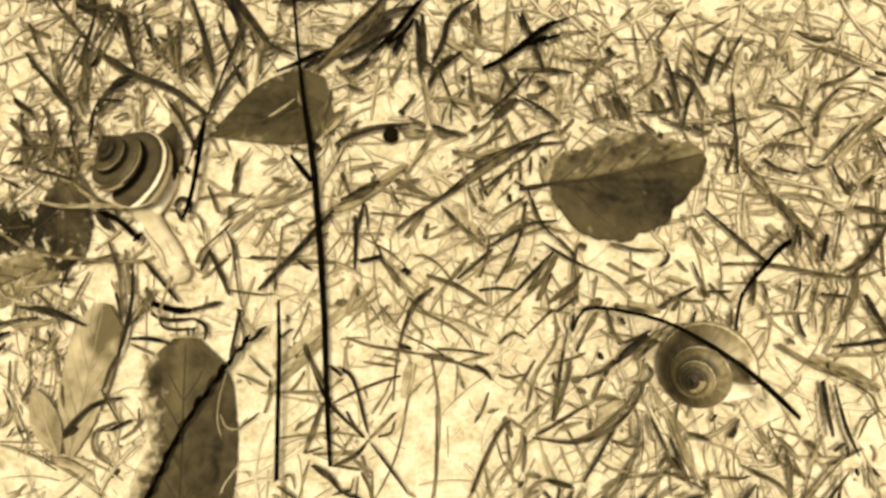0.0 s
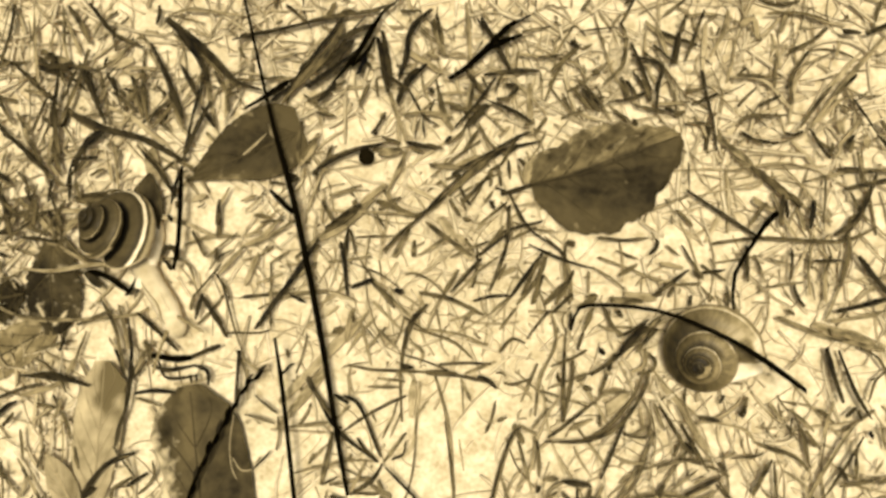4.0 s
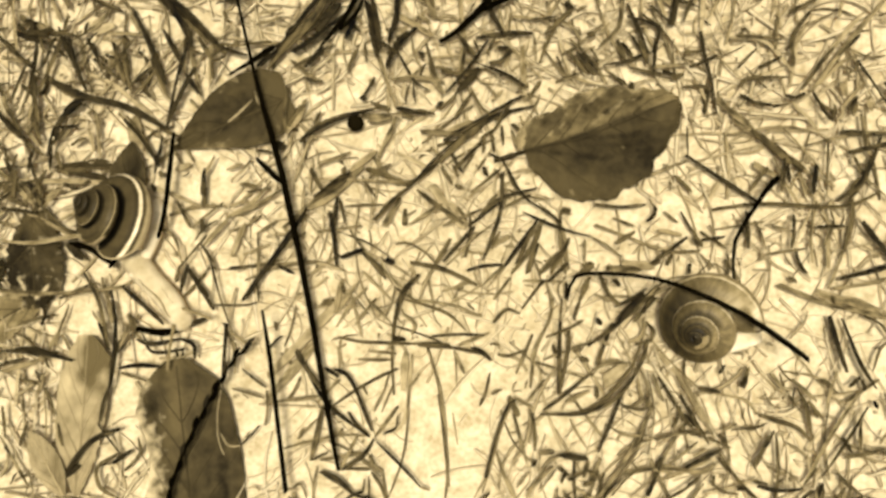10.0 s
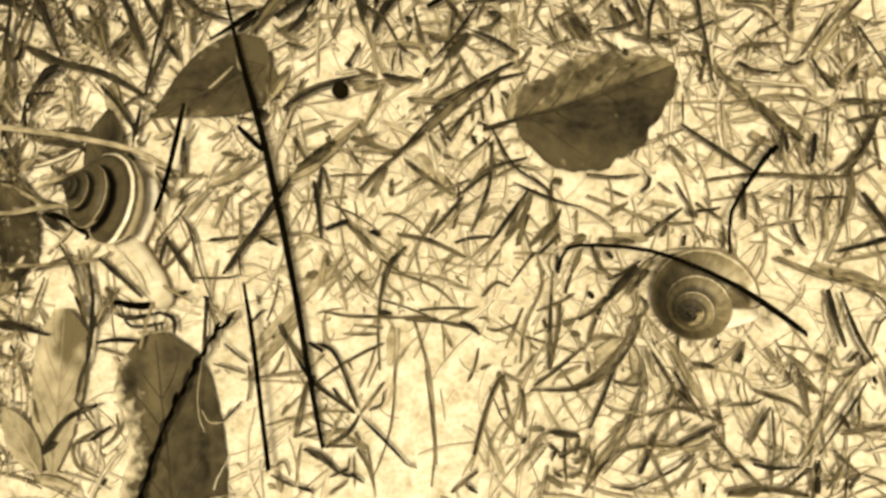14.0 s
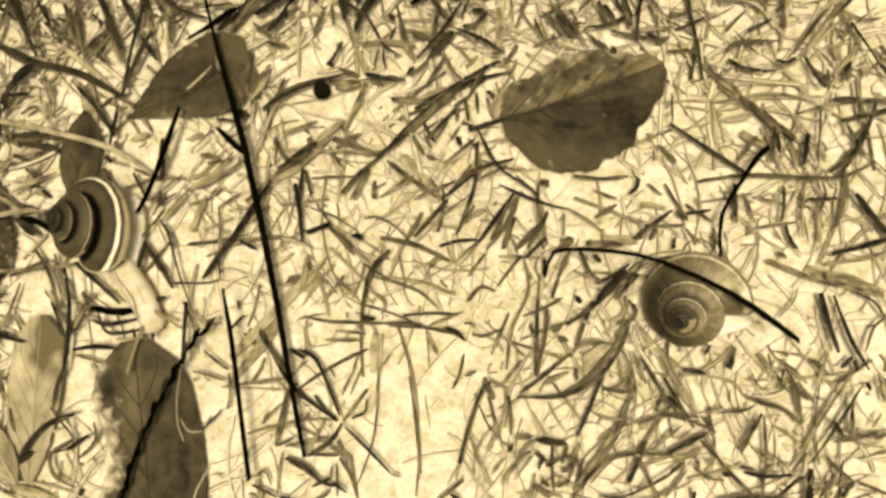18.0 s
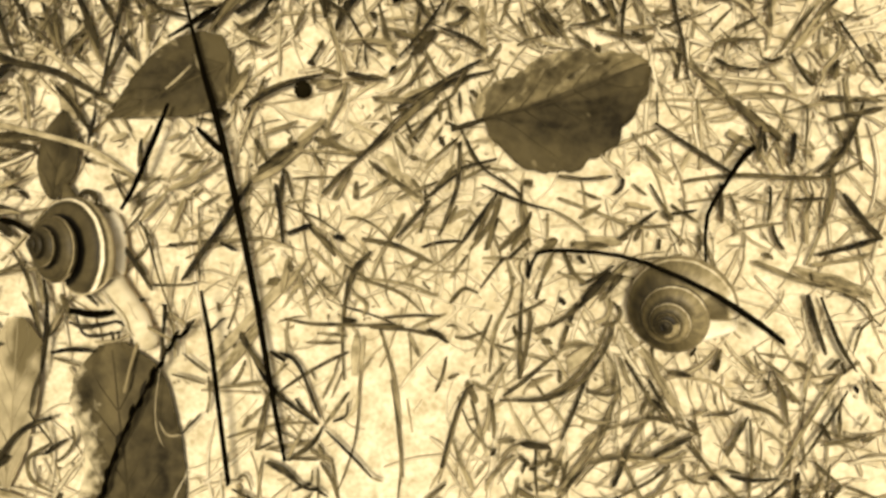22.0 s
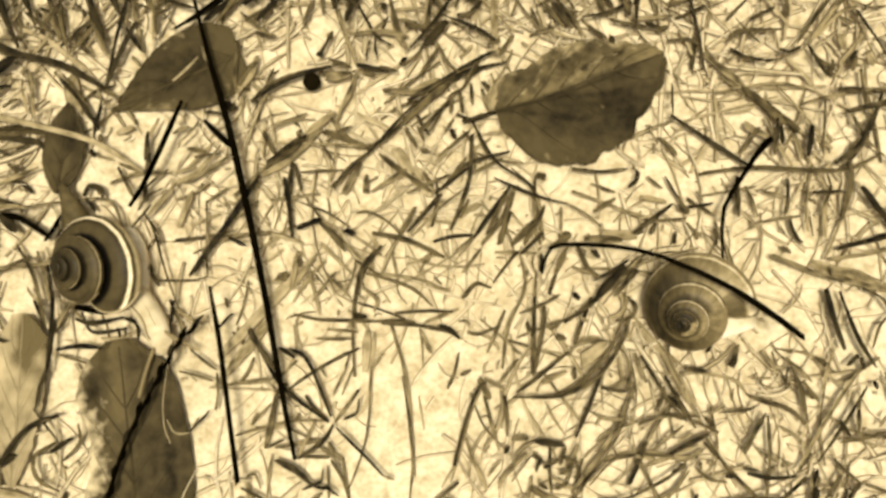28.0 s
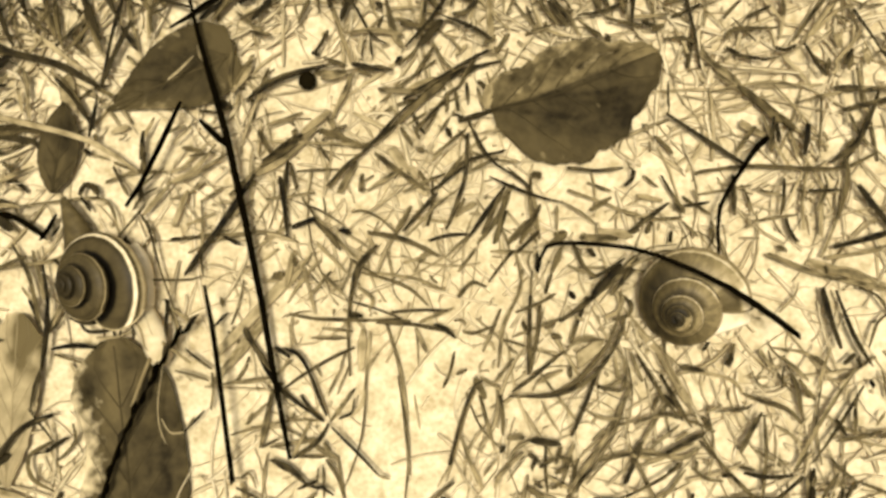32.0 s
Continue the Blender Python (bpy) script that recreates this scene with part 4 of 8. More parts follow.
blade("l", 1.15, -60.5, 22.9, 7.5, -56.9, 24.0, 7.5)
blade("m", 0.81, -49.5, 22.5, 8.3, -46.0, 23.7, 8.3)
blade("m", 0.69, -47.1, 15.5, 7.3, -41.4, 20.9, 7.3)
blade("m", 0.58, -45.6, 4.8, 7.6, -39.8, 7.1, 7.6)
blade("l", 1.15, -37.8, 10.9, 6.2, -32.9, 6.1, 6.2)
blade("m", 2.19, -32.8, 14.3, 7.8, -27.0, 17.6, 7.8, -21.2, 22.9, 7.8)
blade("d", 0.78, -25.5, 19.6, 8.4, -23.3, 22.2, 8.4)
blade("m", 1.04, -37.5, 10.4, 7.6, -30.3, 16.5, 7.6)
blade("m", 1.27, -23.7, 21.9, 8.8, -18.2, 25.9, 8.8)
blade("l", 2.53, -7.0, 19.1, 6.8, -2.6, 12.6, 6.8, 0.3, 10.2, 6.8)
blade("d", 0.69, 0.5, 10.0, 9.4, 7.0, 14.8, 9.4)
blade("m", 0.69, -23.5, 9.4, 8.8, -19.7, 4.4, 8.8, -13.7, -1.6, 8.8, -11.0, -3.9, 8.8)
blade("b", 1.04, -11.1, 2.6, 9.7, -4.7, 1.3, 9.7, 2.3, -2.1, 9.7)
blade("b", 1.27, -9.3, 0.3, 9.2, -12.9, -4.0, 9.2, -14.2, -9.4, 9.2)
blade("d", 0.92, 14.4, 11.1, 8.7, 9.5, 4.2, 8.7, 7.6, 1.7, 8.7)
blade("m", 0.92, 16.1, 11.4, 8.6, 12.4, 7.5, 8.6)
blade("b", 0.81, 14.2, 8.9, 9.7, 12.8, 0.4, 9.7)
blade("m", 0.81, 11.5, -1.0, 7.8, 19.4, -1.2, 7.8)
blade("m", 0.69, 14.8, 14.7, 8.6, 19.3, 9.7, 8.6, 20.7, 1.3, 8.6)
blade("m", 0.69, -37.2, 5.8, 8.3, -32.7, 9.3, 8.3)
blade("m", 0.69, -20.9, 1.1, 8.1, -15.1, -4.7, 8.1)
blade("m", 0.92, -15.3, 23.2, 8.8, -19.9, 20.3, 8.8)
blade("m", 0.69, 3.2, -1.9, 7.6, 8.9, 3.2, 7.6)
blade("l", 1.04, -14.3, 26.0, 7.2, -7.2, 22.3, 7.2)
blade("m", 0.69, -7.2, 26.8, 8.3, -4.8, 24.4, 8.3)
blade("m", 0.81, -4.8, 10.2, 8.6, 3.3, 13.6, 8.6)
blade("m", 0.69, -23.7, 26.0, 7.6, -30.7, 23.7, 7.6)
blade("m", 0.69, -10.5, -4.7, 7.8, -2.5, -5.9, 7.8, 3.2, -8.2, 7.8)
blade("m", 0.81, -30.3, 9.3, 8.3, -21.0, 10.4, 8.3)
blade("m", 0.58, -19.6, -4.8, 8.8, -15.0, -9.4, 8.8)
blade("l", 0.92, -32.7, 0.2, 6.8, -25.8, 4.8, 6.8)
blade("l", 0.81, -35.0, -4.4, 6.5, -28.1, 0.2, 6.5)
blade("m", 0.69, -2.6, 5.7, 7.3, 4.4, 4.5, 7.3)
blade("m", 0.69, -4.8, -3.1, 8.3, 0.9, -1.4, 8.3)
blade("m", 0.81, 5.5, -4.9, 8.6, 8.9, -0.4, 8.6)
blade("k", 0.98, 61.9, 18.5, 13, 60.8, 17.6, 13, 59.1, 15.7, 13, 56.8, 12.3, 13, 52.9, 6, 13, 52.3, -0.8, 13, 52.3, -3.9, 13, name="grass_stalk", flat=0.8, prof=(1.2, 1.5, 1.2, 1, 0.9, 0.6, 0.5))
blade("b", 0.92, 60.6, 21.6, 8.7, 57.0, 16.8, 8.7)
blade("m", 0.69, 25.9, 10.3, 7.6, 32.9, 7.7, 7.6, 39.6, 4.9, 7.6, 46.6, 4.4, 7.6)
blade("m", 1.04, 38.5, 8.9, 8.6, 43.2, 7.9, 8.6)
blade("m", 0.92, 72.4, -3.1, 8.3, 80.4, -1.9, 8.3, 83.5, -0.8, 8.3)
blade("m", 1.04, 61.9, -2.2, 8.3, 70.3, -5.8, 8.3, 76.8, -7.5, 8.3, 83.1, -8.9, 8.3)
blade("l", 2.76, 69.3, -3.3, 6.2, 76.3, -6.2, 6.2, 83.7, -8.4, 6.2)
blade("b", 1.04, 37.5, -4.6, 8.9, 33.3, -9.4, 8.9)
blade("m", 1.61, 38.5, -2.5, 7.8, 31.4, -8.6, 7.8)
blade("m", 0.69, 25.6, -3.9, 8.6, 28.9, -5.3, 8.6)
blade("m", 0.81, 67.3, 21.3, 7.6, 68.2, 15.5, 7.6)
blade("m", 0.92, 73.4, 10.7, 8.3, 70.8, 5.0, 8.3)
blade("m", 0.69, 57.9, 10.9, 7.6, 59.9, 5.2, 7.6)
blade("m", 0.69, 61.2, 9.8, 7.6, 65.6, 8.6, 7.6)
blade("m", 0.69, 29.6, 11.8, 7.3, 34.1, 10.0, 7.3)
blade("m", 0.81, 47.1, 8.8, 7.3, 52.1, 5.3, 7.3)
blade("l", 0.92, 48.0, 13.5, 6.8, 52.8, 21.7, 6.8)
blade("m", 0.92, 78.7, 22.4, 7.3, 81.2, 17.7, 7.3)
blade("m", 0.81, 59.7, 3.9, 8.3, 67.5, 5.0, 8.3)
blade("m", 1.04, -68.4, -9.0, 7.3, -71.4, -15.5, 7.3)
blade("d", 1.38, -92.3, -14.9, 9.4, -87.6, -14.7, 9.4, -79.2, -16.9, 9.4)
blade("m", 1.15, -95.2, -18.9, 7.3, -88.3, -17.0, 7.3, -83.4, -14.8, 7.3)
blade("m", 0.92, -83.7, -11.1, 7.8, -84.9, -15.0, 7.8)
blade("d", 0.92, -74.7, -9.1, 8.4, -72.1, -14.9, 8.4)
blade("m", 0.92, -85.5, -19.2, 8.1, -86.7, -23.1, 8.1)
blade("d", 1.15, -79.3, -38.8, 9.7, -74.8, -33.0, 9.7, -69.0, -30.4, 9.7)
blade("d", 1.61, -81.8, -40.6, 8.4, -77.3, -37.5, 8.4)
blade("d", 0.58, -39.2, -14.5, 9.7, -37.7, -12.7, 9.7, -36.6, -12.1, 9.7)
blade("l", 1.38, -32.1, -14.7, 7.5, -40.1, -25.3, 7.5)
blade("m", 0.69, -39.1, -25.2, 8.1, -29.5, -24.0, 8.1)
blade("m", 0.69, -94.2, -31.7, 7.8, -88.8, -40.0, 7.8)
blade("m", 0.69, -36.4, -34.3, 7.6, -26.2, -31.8, 7.6, -19.4, -31.8, 7.6)
blade("m", 0.69, -49.2, -9.2, 7.8, -47.0, -13.8, 7.8, -46.5, -19.5, 7.8)
blade("d", 0.92, -48.3, -9.3, 9.2, -48.5, -19.5, 9.2)
blade("m", 0.69, -48.0, -10.9, 7.6, -43.9, -13.7, 7.6)
blade("m", 0.69, -33.4, -32.4, 8.8, -29.5, -28.5, 8.8)
blade("m", 0.92, -90.9, -9.0, 7.8, -83.9, -7.3, 7.8)
blade("m", 0.92, -76.1, -6.8, 8.3, -73.5, -10.3, 8.3)
blade("d", 0.86, -85.9, -9.8, 9.9, -85.0, -5.7, 9.9)
blade("m", 0.92, -82.5, -11.3, 7.8, -79.9, -15.4, 7.8)
blade("b", 0.81, -9.5, -14.0, 8.9, -2.5, -14.5, 8.9, 3.4, -15.8, 8.9)
blade("d", 0.81, -26.3, -18.5, 9.9, -22.7, -21.0, 9.9, -18.4, -30.9, 9.9)
blade("d", 0.92, -32.3, -18.2, 8.4, -27.4, -25.7, 8.4, -19.1, -32.0, 8.4)
blade("m", 0.92, -13.5, -26.0, 8.3, -18.0, -32.0, 8.3)
blade("l", 0.81, -10.9, -15.5, 6.5, -12.0, -27.3, 6.5, -14.1, -30.9, 6.5)
blade("m", 0.92, -28.9, -36.5, 8.3, -20.2, -35.1, 8.3)
blade("m", 0.81, -8.0, -13.3, 7.6, -4.8, -25.1, 7.6, -3.4, -41.7, 7.6)
blade("b", 1.04, 18.7, -9.4, 9.4, 18.2, -23.8, 9.4)
blade("b", 0.92, 14.5, -27.6, 9.7, 23.1, -27.4, 9.7, 29.8, -24.1, 9.7, 34.3, -17.7, 9.7, 35.8, -13.1, 9.7)
blade("m", 0.69, 19.9, -22.9, 7.8, 26.6, -32.0, 7.8)
blade("m", 0.81, -0.3, -19.6, 8.1, -2.5, -15.0, 8.1)
blade("m", 0.81, 9.3, -27.4, 8.8, 11.9, -37.2, 8.8)
blade("m", 0.69, 13.3, -11.7, 7.8, 9.9, -19.6, 7.8)
blade("m", 0.69, 15.5, -20.7, 8.8, 12.1, -25.2, 8.8)
blade("m", 0.69, -19.7, -14.9, 7.3, -13.9, -15.5, 7.3)
blade("m", 0.69, -25.2, -20.6, 7.8, -29.7, -25.1, 7.8)
blade("m", 0.58, -9.2, -19.6, 8.8, -11.5, -22.9, 8.8)
blade("m", 0.69, -21.5, -31.8, 8.8, -24.8, -38.4, 8.8)
blade("b", 1.15, 34.0, -5.8, 9.4, 29.0, -10.8, 9.4, 24.0, -14.3, 9.4)
blade("m", 0.92, 35.8, -9.3, 8.3, 34.6, -12.4, 8.3, 32.1, -13.5, 8.3)
blade("l", 1.61, 37.0, -13.9, 6.5, 42.4, -20.9, 6.5, 48.8, -32.0, 6.5)
blade("b", 0.78, 46.9, -32.1, 9.2, 51.2, -34.1, 9.2)
blade("b", 0.92, 42.4, -37.9, 8.7, 49.5, -34.3, 8.7)
blade("b", 0.78, 66.3, -25.0, 8.9, 69.2, -28.7, 8.9)
blade("m", 0.69, 35.9, -27.6, 7.6, 35.8, -24.9, 7.6, 31.9, -26.3, 7.6)
blade("m", 0.81, 34.6, -25.4, 7.3, 33.9, -20.5, 7.3)
blade("m", 1.04, 30.5, -39.0, 7.3, 38.4, -37.7, 7.3, 45.2, -38.8, 7.3, 48.5, -37.0, 7.3)
blade("m", 0.81, 59.7, -19.7, 8.8, 61.7, -23.0, 8.8)
blade("m", 0.92, 63.5, -20.8, 8.6, 68.2, -25.2, 8.6)
blade("m", 0.81, 36.6, -19.7, 8.8, 38.6, -25.2, 8.8)
blade("m", 0.69, 39.4, -37.2, 8.8, 45.0, -32.8, 8.8)
blade("m", 0.92, 19.9, -25.1, 7.3, 24.4, -22.9, 7.3)
blade("m", 0.81, 24.0, -40.5, 8.6, 26.3, -36.1, 8.6)
blade("m", 0.81, 73.9, -25.2, 7.3, 80.7, -20.8, 7.3)
blade("d", 0.65, -23.7, -44.0, 9.2, -20.1, -42.5, 9.2)
blade("m", 0.97, -23.8, -47.3, 8.1, -20.3, -44.8, 8.1)
blade("m", 0.65, -16.6, -38.5, 7.6, -15.1, -47.9, 7.6)
blade("m", 0.65, 25.5, -37.5, 7.3, 26.6, -44.1, 7.3)
blade("m", 0.65, 23.6, -44.1, 7.6, 25.6, -38.5, 7.6)
blade("m", 0.65, 18.9, -45.1, 7.6, 23.0, -46.1, 7.6)
blade("m", 0.65, 27.0, -38.7, 7.6, 25.3, -43.9, 7.6)
blade("m", 0.65, 21.2, -41.8, 8.3, 26.3, -44.8, 8.3)
blade("b", 1.29, 51.1, -46.8, 9.4, 58.7, -46.0, 9.4, 66.2, -47.2, 9.4)
blade("b", 1.08, 66.7, -47.9, 8.7, 68.4, -40.6, 8.7)
blade("d", 0.73, -29.9, -45.8, 8.4, -26.7, -46.9, 8.4)
blade("m", 0.97, -34.2, -42.8, 7.6, -33.2, -47.1, 7.6)
blade("m", 0.97, -20.7, -36.6, 7.3, -16.5, -38.7, 7.3)
blade("m", 0.86, -0.6, -46.9, 8.1, 4.6, -42.8, 8.1)
blade("k", 1.05, -72.9, 2.0, 8.9, -69.8, 7.0, 8.9)
blade("d", 0.84, -70.7, 2.7, 8.9, -69.2, 4.9, 8.9)
blade("d", 1.16, -65.7, 10.5, 8.7, -64.7, 12.4, 8.7, -62.7, 11.9, 8.7, -62.1, 10.0, 8.7)
blade("d", 0.84, -65.5, 10.3, 8.4, -63.5, 7.5, 8.4)
blade("d", 0.74, -65.1, -11.5, 9.7, -62.8, -15.2, 9.7, -56.5, -14.6, 9.7)
blade("d", 1.26, -82.3, 21.9, 9.2, -75.7, 21.2, 9.2, -73.5, 19.8, 9.2)
blade("k", 1.79, -66.6, -10.4, 9.2, -62.2, -11.2, 9.2, -58.3, -10.9, 9.2)
blade("d", 1.07, -58.7, -10.8, 8.9, -52.2, -8.3, 8.9)
blade("d", 0.95, -66.2, -12.7, 10.2, -63.0, -13.6, 10.2, -57.1, -12.6, 10.2)
blade("d", 0.84, -57.5, -12.5, 9.5, -54.8, -13.7, 9.5, -54.3, -16.7, 9.5)
blade("k", 1.31, -81.3, 7.2, 9.9, -76.9, 6.0, 9.9, -71.4, 2.4, 9.9)
blade("d", 0.95, -70.0, -1.7, 8.9, -61.1, -9.5, 8.9)
blade("m", 0.84, -90.1, 40.9, 8.8, -92.0, 31.9, 8.8)
blade("m", 0.84, -99.8, 13.2, 7.8, -93.4, 10.7, 7.8)
blade("m", 0.95, -103.9, 18.2, 8.1, -96.5, 20.7, 8.1)
blade("m", 0.95, -104.5, 29.4, 8.8, -99.1, 25.6, 8.8)
blade("d", 1.07, -97.0, 28.2, 8.4, -93.9, 20.6, 8.4)
blade("m", 0.84, -100.2, 6.8, 8.8, -101.8, 11.8, 8.8)
blade("m", 0.72, -101.4, 0.4, 10.8, -93.8, -2.6, 10.8, -79.1, -3.4, 10.8)
blade("d", 1.31, -95.6, 52.8, 8.4, -88.9, 50.6, 8.4)
blade("m", 1.67, -96.1, 54.8, 7.3, -92.7, 55.1, 7.3, -88.0, 53.6, 7.3)
blade("d", 0.95, -84.8, 67.2, 8.7, -79.3, 60.4, 8.7, -72.4, 56.9, 8.7)
blade("l", 2.39, -79.7, 53.2, 7.5, -74.6, 54.5, 7.5)
blade("m", 0.95, -103.0, 28.5, 7.6, -98.7, 27.2, 7.6)
blade("m", 0.95, -87.8, 16.7, 7.8, -84.5, 18.9, 7.8)
blade("m", 0.95, -95.6, 14.6, 8.6, -98.4, 11.6, 8.6)
blade("d", 0.81, -85.7, 29.2, 9.2, -84.3, 34.3, 9.2)
blade("m", 0.84, -85.3, 29.3, 7.8, -81.0, 34.7, 7.8)
blade("m", 0.84, -101.2, 34.0, 8.3, -102.2, 29.5, 8.3)
blade("m", 0.95, -104.2, 24.4, 8.6, -100.2, 21.8, 8.6)
blade("m", 1.07, -92.2, 32.0, 8.3, -89.4, 28.2, 8.3)
blade("d", 0.95, -102.3, 15.5, 8.9, -98.4, 16.1, 8.9)
blade("m", 1.07, -98.3, 19.4, 8.1, -99.9, 15.7, 8.1)
blade("d", 0.81, -79.8, 51.0, 9.4, -77.7, 47.0, 9.4)
blade("l", 0.30, -47.9, -20.9, 12.2, -48.8, -27.8, 12.2, -48.4, -32.4, 12.2, -47.1, -35.6, 12.2)
blade("l", 0.30, -48.0, -31.3, 12.5, -46.2, -33.7, 12.5, -43.6, -33.7, 12.5)
blade("m", 0.72, -66.5, 64.8, 7.3, -69.0, 61.9, 7.3)
blade("d", 0.89, -106.9, 63.2, 9.4, -105.9, 59.1, 9.4)
blade("m", 0.95, -98.2, 47.4, 8.8, -91.8, 46.1, 8.8)
blade("m", 0.95, -106.3, 46.5, 7.8, -99.7, 45.2, 7.8)
blade("d", 0.89, -103.7, 40.2, 9.2, -101.2, 37.6, 9.2)
blade("m", 0.95, -97.7, 40.3, 8.8, -96.3, 35.8, 8.8)
blade("l", 0.46, -48.2, 31.4, 13.0, -43.4, 35.8, 13.0)
blade("p", 0.46, 43.5, 36.4, 11.8, 44.4, 30.6, 11.8)
blade("d", 0.46, 44.4, 29.4, 11.8, 44.4, 23.6, 11.8)
blade("b", 0.65, -12.3, -4.7, 8.7, -6.9, -6.3, 8.7, -3.2, -8.0, 8.7, 0.0, -11.0, 8.7)
blade("b", 0.65, -6.8, -12.2, 9.4, -1.5, -11.9, 9.4, 3.7, -12.1, 9.4)
blade("b", 0.65, -12.1, -13.8, 9.4, -6.8, -13.6, 9.4, -3.1, -13.9, 9.4)
blade("m", 0.86, -1.7, -14.0, 7.6, 1.5, -12.7, 7.6, 4.7, -11.4, 7.6)
blade("d", 0.97, 1.0, -14.4, 8.7, 3.2, -15.4, 8.7, 5.0, -17.0, 8.7)
blade("b", 0.54, 4.8, -13.8, 8.4, 6.2, -13.6, 8.4)
blade("b", 0.65, 6.3, -15.8, 8.4, 8.4, -16.1, 8.4, 12.4, -14.7, 8.4)
blade("b", 0.65, 5.0, -23.6, 8.4, 7.1, -22.7, 8.4)
blade("m", 0.54, -7.6, -0.6, 7.8, -6.3, -7.1, 7.8)
blade("m", 0.75, -5.6, -23.6, 8.3, -4.4, -31.4, 8.3, -3.7, -38.7, 8.3, -4.3, -45.8, 8.3)
blade("m", 0.43, -2.2, -15.1, 7.3, -1.9, -22.0, 7.3)
blade("m", 0.75, 4.7, -19.4, 7.6, 3.9, -23.1, 7.6, 2.6, -26.0, 7.6)
blade("m", 0.75, 13.0, -17.4, 8.6, 13.7, -14.8, 8.6, 15.1, -11.6, 8.6)
blade("b", 0.75, 11.1, -6.7, 7.9, 14.4, -2.4, 7.9, 16.0, -0.8, 7.9)
blade("m", 0.65, 16.0, -0.8, 7.8, 17.0, -5.1, 7.8, 17.0, -8.4, 7.8, 15.9, -10.5, 7.8)
blade("b", 0.86, 21.4, -9.0, 8.2, 22.3, -6.3, 8.2, 22.8, -5.2, 8.2)
blade("d", 0.75, 19.9, -4.8, 8.9, 20.1, -1.6, 8.9)
blade("b", 0.54, 19.1, -4.8, 8.9, 18.7, -10.6, 8.9)
blade("d", 0.75, 29.6, -6.4, 8.7, 32.3, -5.2, 8.7, 36.0, -2.8, 8.7)
blade("d", 1.51, 30.0, -9.7, 9.7, 32.7, -6.6, 9.7, 35.4, -4.0, 9.7, flat=0.3)
blade("b", 0.75, 15.9, -12.4, 8.2, 20.6, -10.6, 8.2, 23.3, -9.0, 8.2)
blade("b", 0.86, 20.4, -11.2, 9.4, 20.0, -15.9, 9.4, 18.9, -21.2, 9.4, 18.3, -23.8, 9.4)
blade("m", 0.65, 21.1, -14.6, 8.3, 24.3, -13.6, 8.3, 26.9, -12.2, 8.3, 29.1, -9.6, 8.3)
blade("b", 1.08, 29.1, -9.6, 8.4, 27.4, -13.8, 8.4, 25.8, -18.0, 8.4)
blade("m", 0.54, 15.3, -16.9, 8.3, 19.5, -15.3, 8.3, 24.3, -13.8, 8.3)
blade("b", 0.75, 15.2, -26.8, 7.9, 18.3, -24.7, 7.9, 21.5, -22.1, 7.9, 24.7, -19.5, 7.9)
blade("m", 0.65, 24.7, -20.1, 8.6, 26.8, -18.0, 8.6, 32.0, -17.5, 8.6)
blade("b", 0.75, 17.3, -27.6, 8.4, 21.4, -27.4, 8.4, 24.6, -26.4, 8.4, 27.7, -24.3, 8.4, 30.9, -20.7, 8.4, 33.1, -17.5, 8.4, 34.7, -13.3, 8.4, 35.2, -8.6, 8.4)
blade("m", 0.54, 33.6, -18.0, 8.1, 35.6, -21.2, 8.1, 35.8, -25.4, 8.1)
blade("m", 0.86, 25.8, -18.3, 7.3, 29.0, -16.9, 7.3, 32.1, -18.0, 7.3)
blade("b", 0.86, 25.7, -22.2, 8.9, 25.7, -24.5, 8.9)
blade("m", 0.75, 8.7, -26.3, 8.3, 6.8, -30.4, 8.3, 5.5, -34.6, 8.3, 4.4, -38.7, 8.3, 3.1, -42.8, 8.3)
blade("m", 0.75, 9.4, -24.2, 8.1, 13.1, -26.3, 8.1)
blade("b", 0.86, 12.9, -27.4, 9.4, 13.4, -30.5, 9.4, 13.4, -34.6, 9.4)
blade("d", 0.86, 13.0, -37.7, 9.4, 13.6, -36.4, 9.4)
blade("d", 1.19, 18.4, -35.5, 9.9, 21.3, -35.9, 9.9, 23.8, -36.2, 9.9, flat=0.3)
blade("b", 0.65, 21.1, -36.7, 8.4, 21.0, -40.8, 8.4, 21.2, -44.8, 8.4)
blade("m", 0.86, 23.9, -36.7, 8.1, 22.8, -39.8, 8.1)
blade("m", 0.65, 29.6, -35.7, 7.6, 32.3, -33.6, 7.6, 37.0, -32.1, 7.6)
blade("m", 0.65, 24.2, -46.9, 8.1, 27.4, -42.8, 8.1, 30.6, -38.7, 8.1, 33.2, -34.6, 8.1, 34.9, -30.5, 8.1)
blade("b", 1.19, 17.6, -43.8, 7.9, 20.7, -45.9, 7.9)
blade("m", 0.54, 9.8, -41.8, 8.1, 12.4, -38.7, 8.1)
blade("m", 0.43, 14.0, -42.8, 8.3, 17.6, -38.2, 8.3)
blade("d", 0.97, 35.0, -43.3, 8.9, 36.7, -39.8, 8.9)
blade("b", 0.75, 29.3, -45.6, 9.2, 32.9, -46.0, 9.2, 36.5, -44.8, 9.2)
blade("m", 0.54, 20.4, -28.4, 7.6, 21.9, -31.5, 7.6, 24.0, -34.6, 7.6)
blade("l", 0.43, 1.4, -43.9, 6.2, 4.5, -38.7, 6.2)
blade("l", 0.43, -2.8, -27.2, 6.2, -1.8, -33.5, 6.2)
blade("m", 0.75, 36.9, -32.6, 8.6, 38.9, -31.8, 8.6, 43.1, -31.1, 8.6, 48.2, -31.3, 8.6)
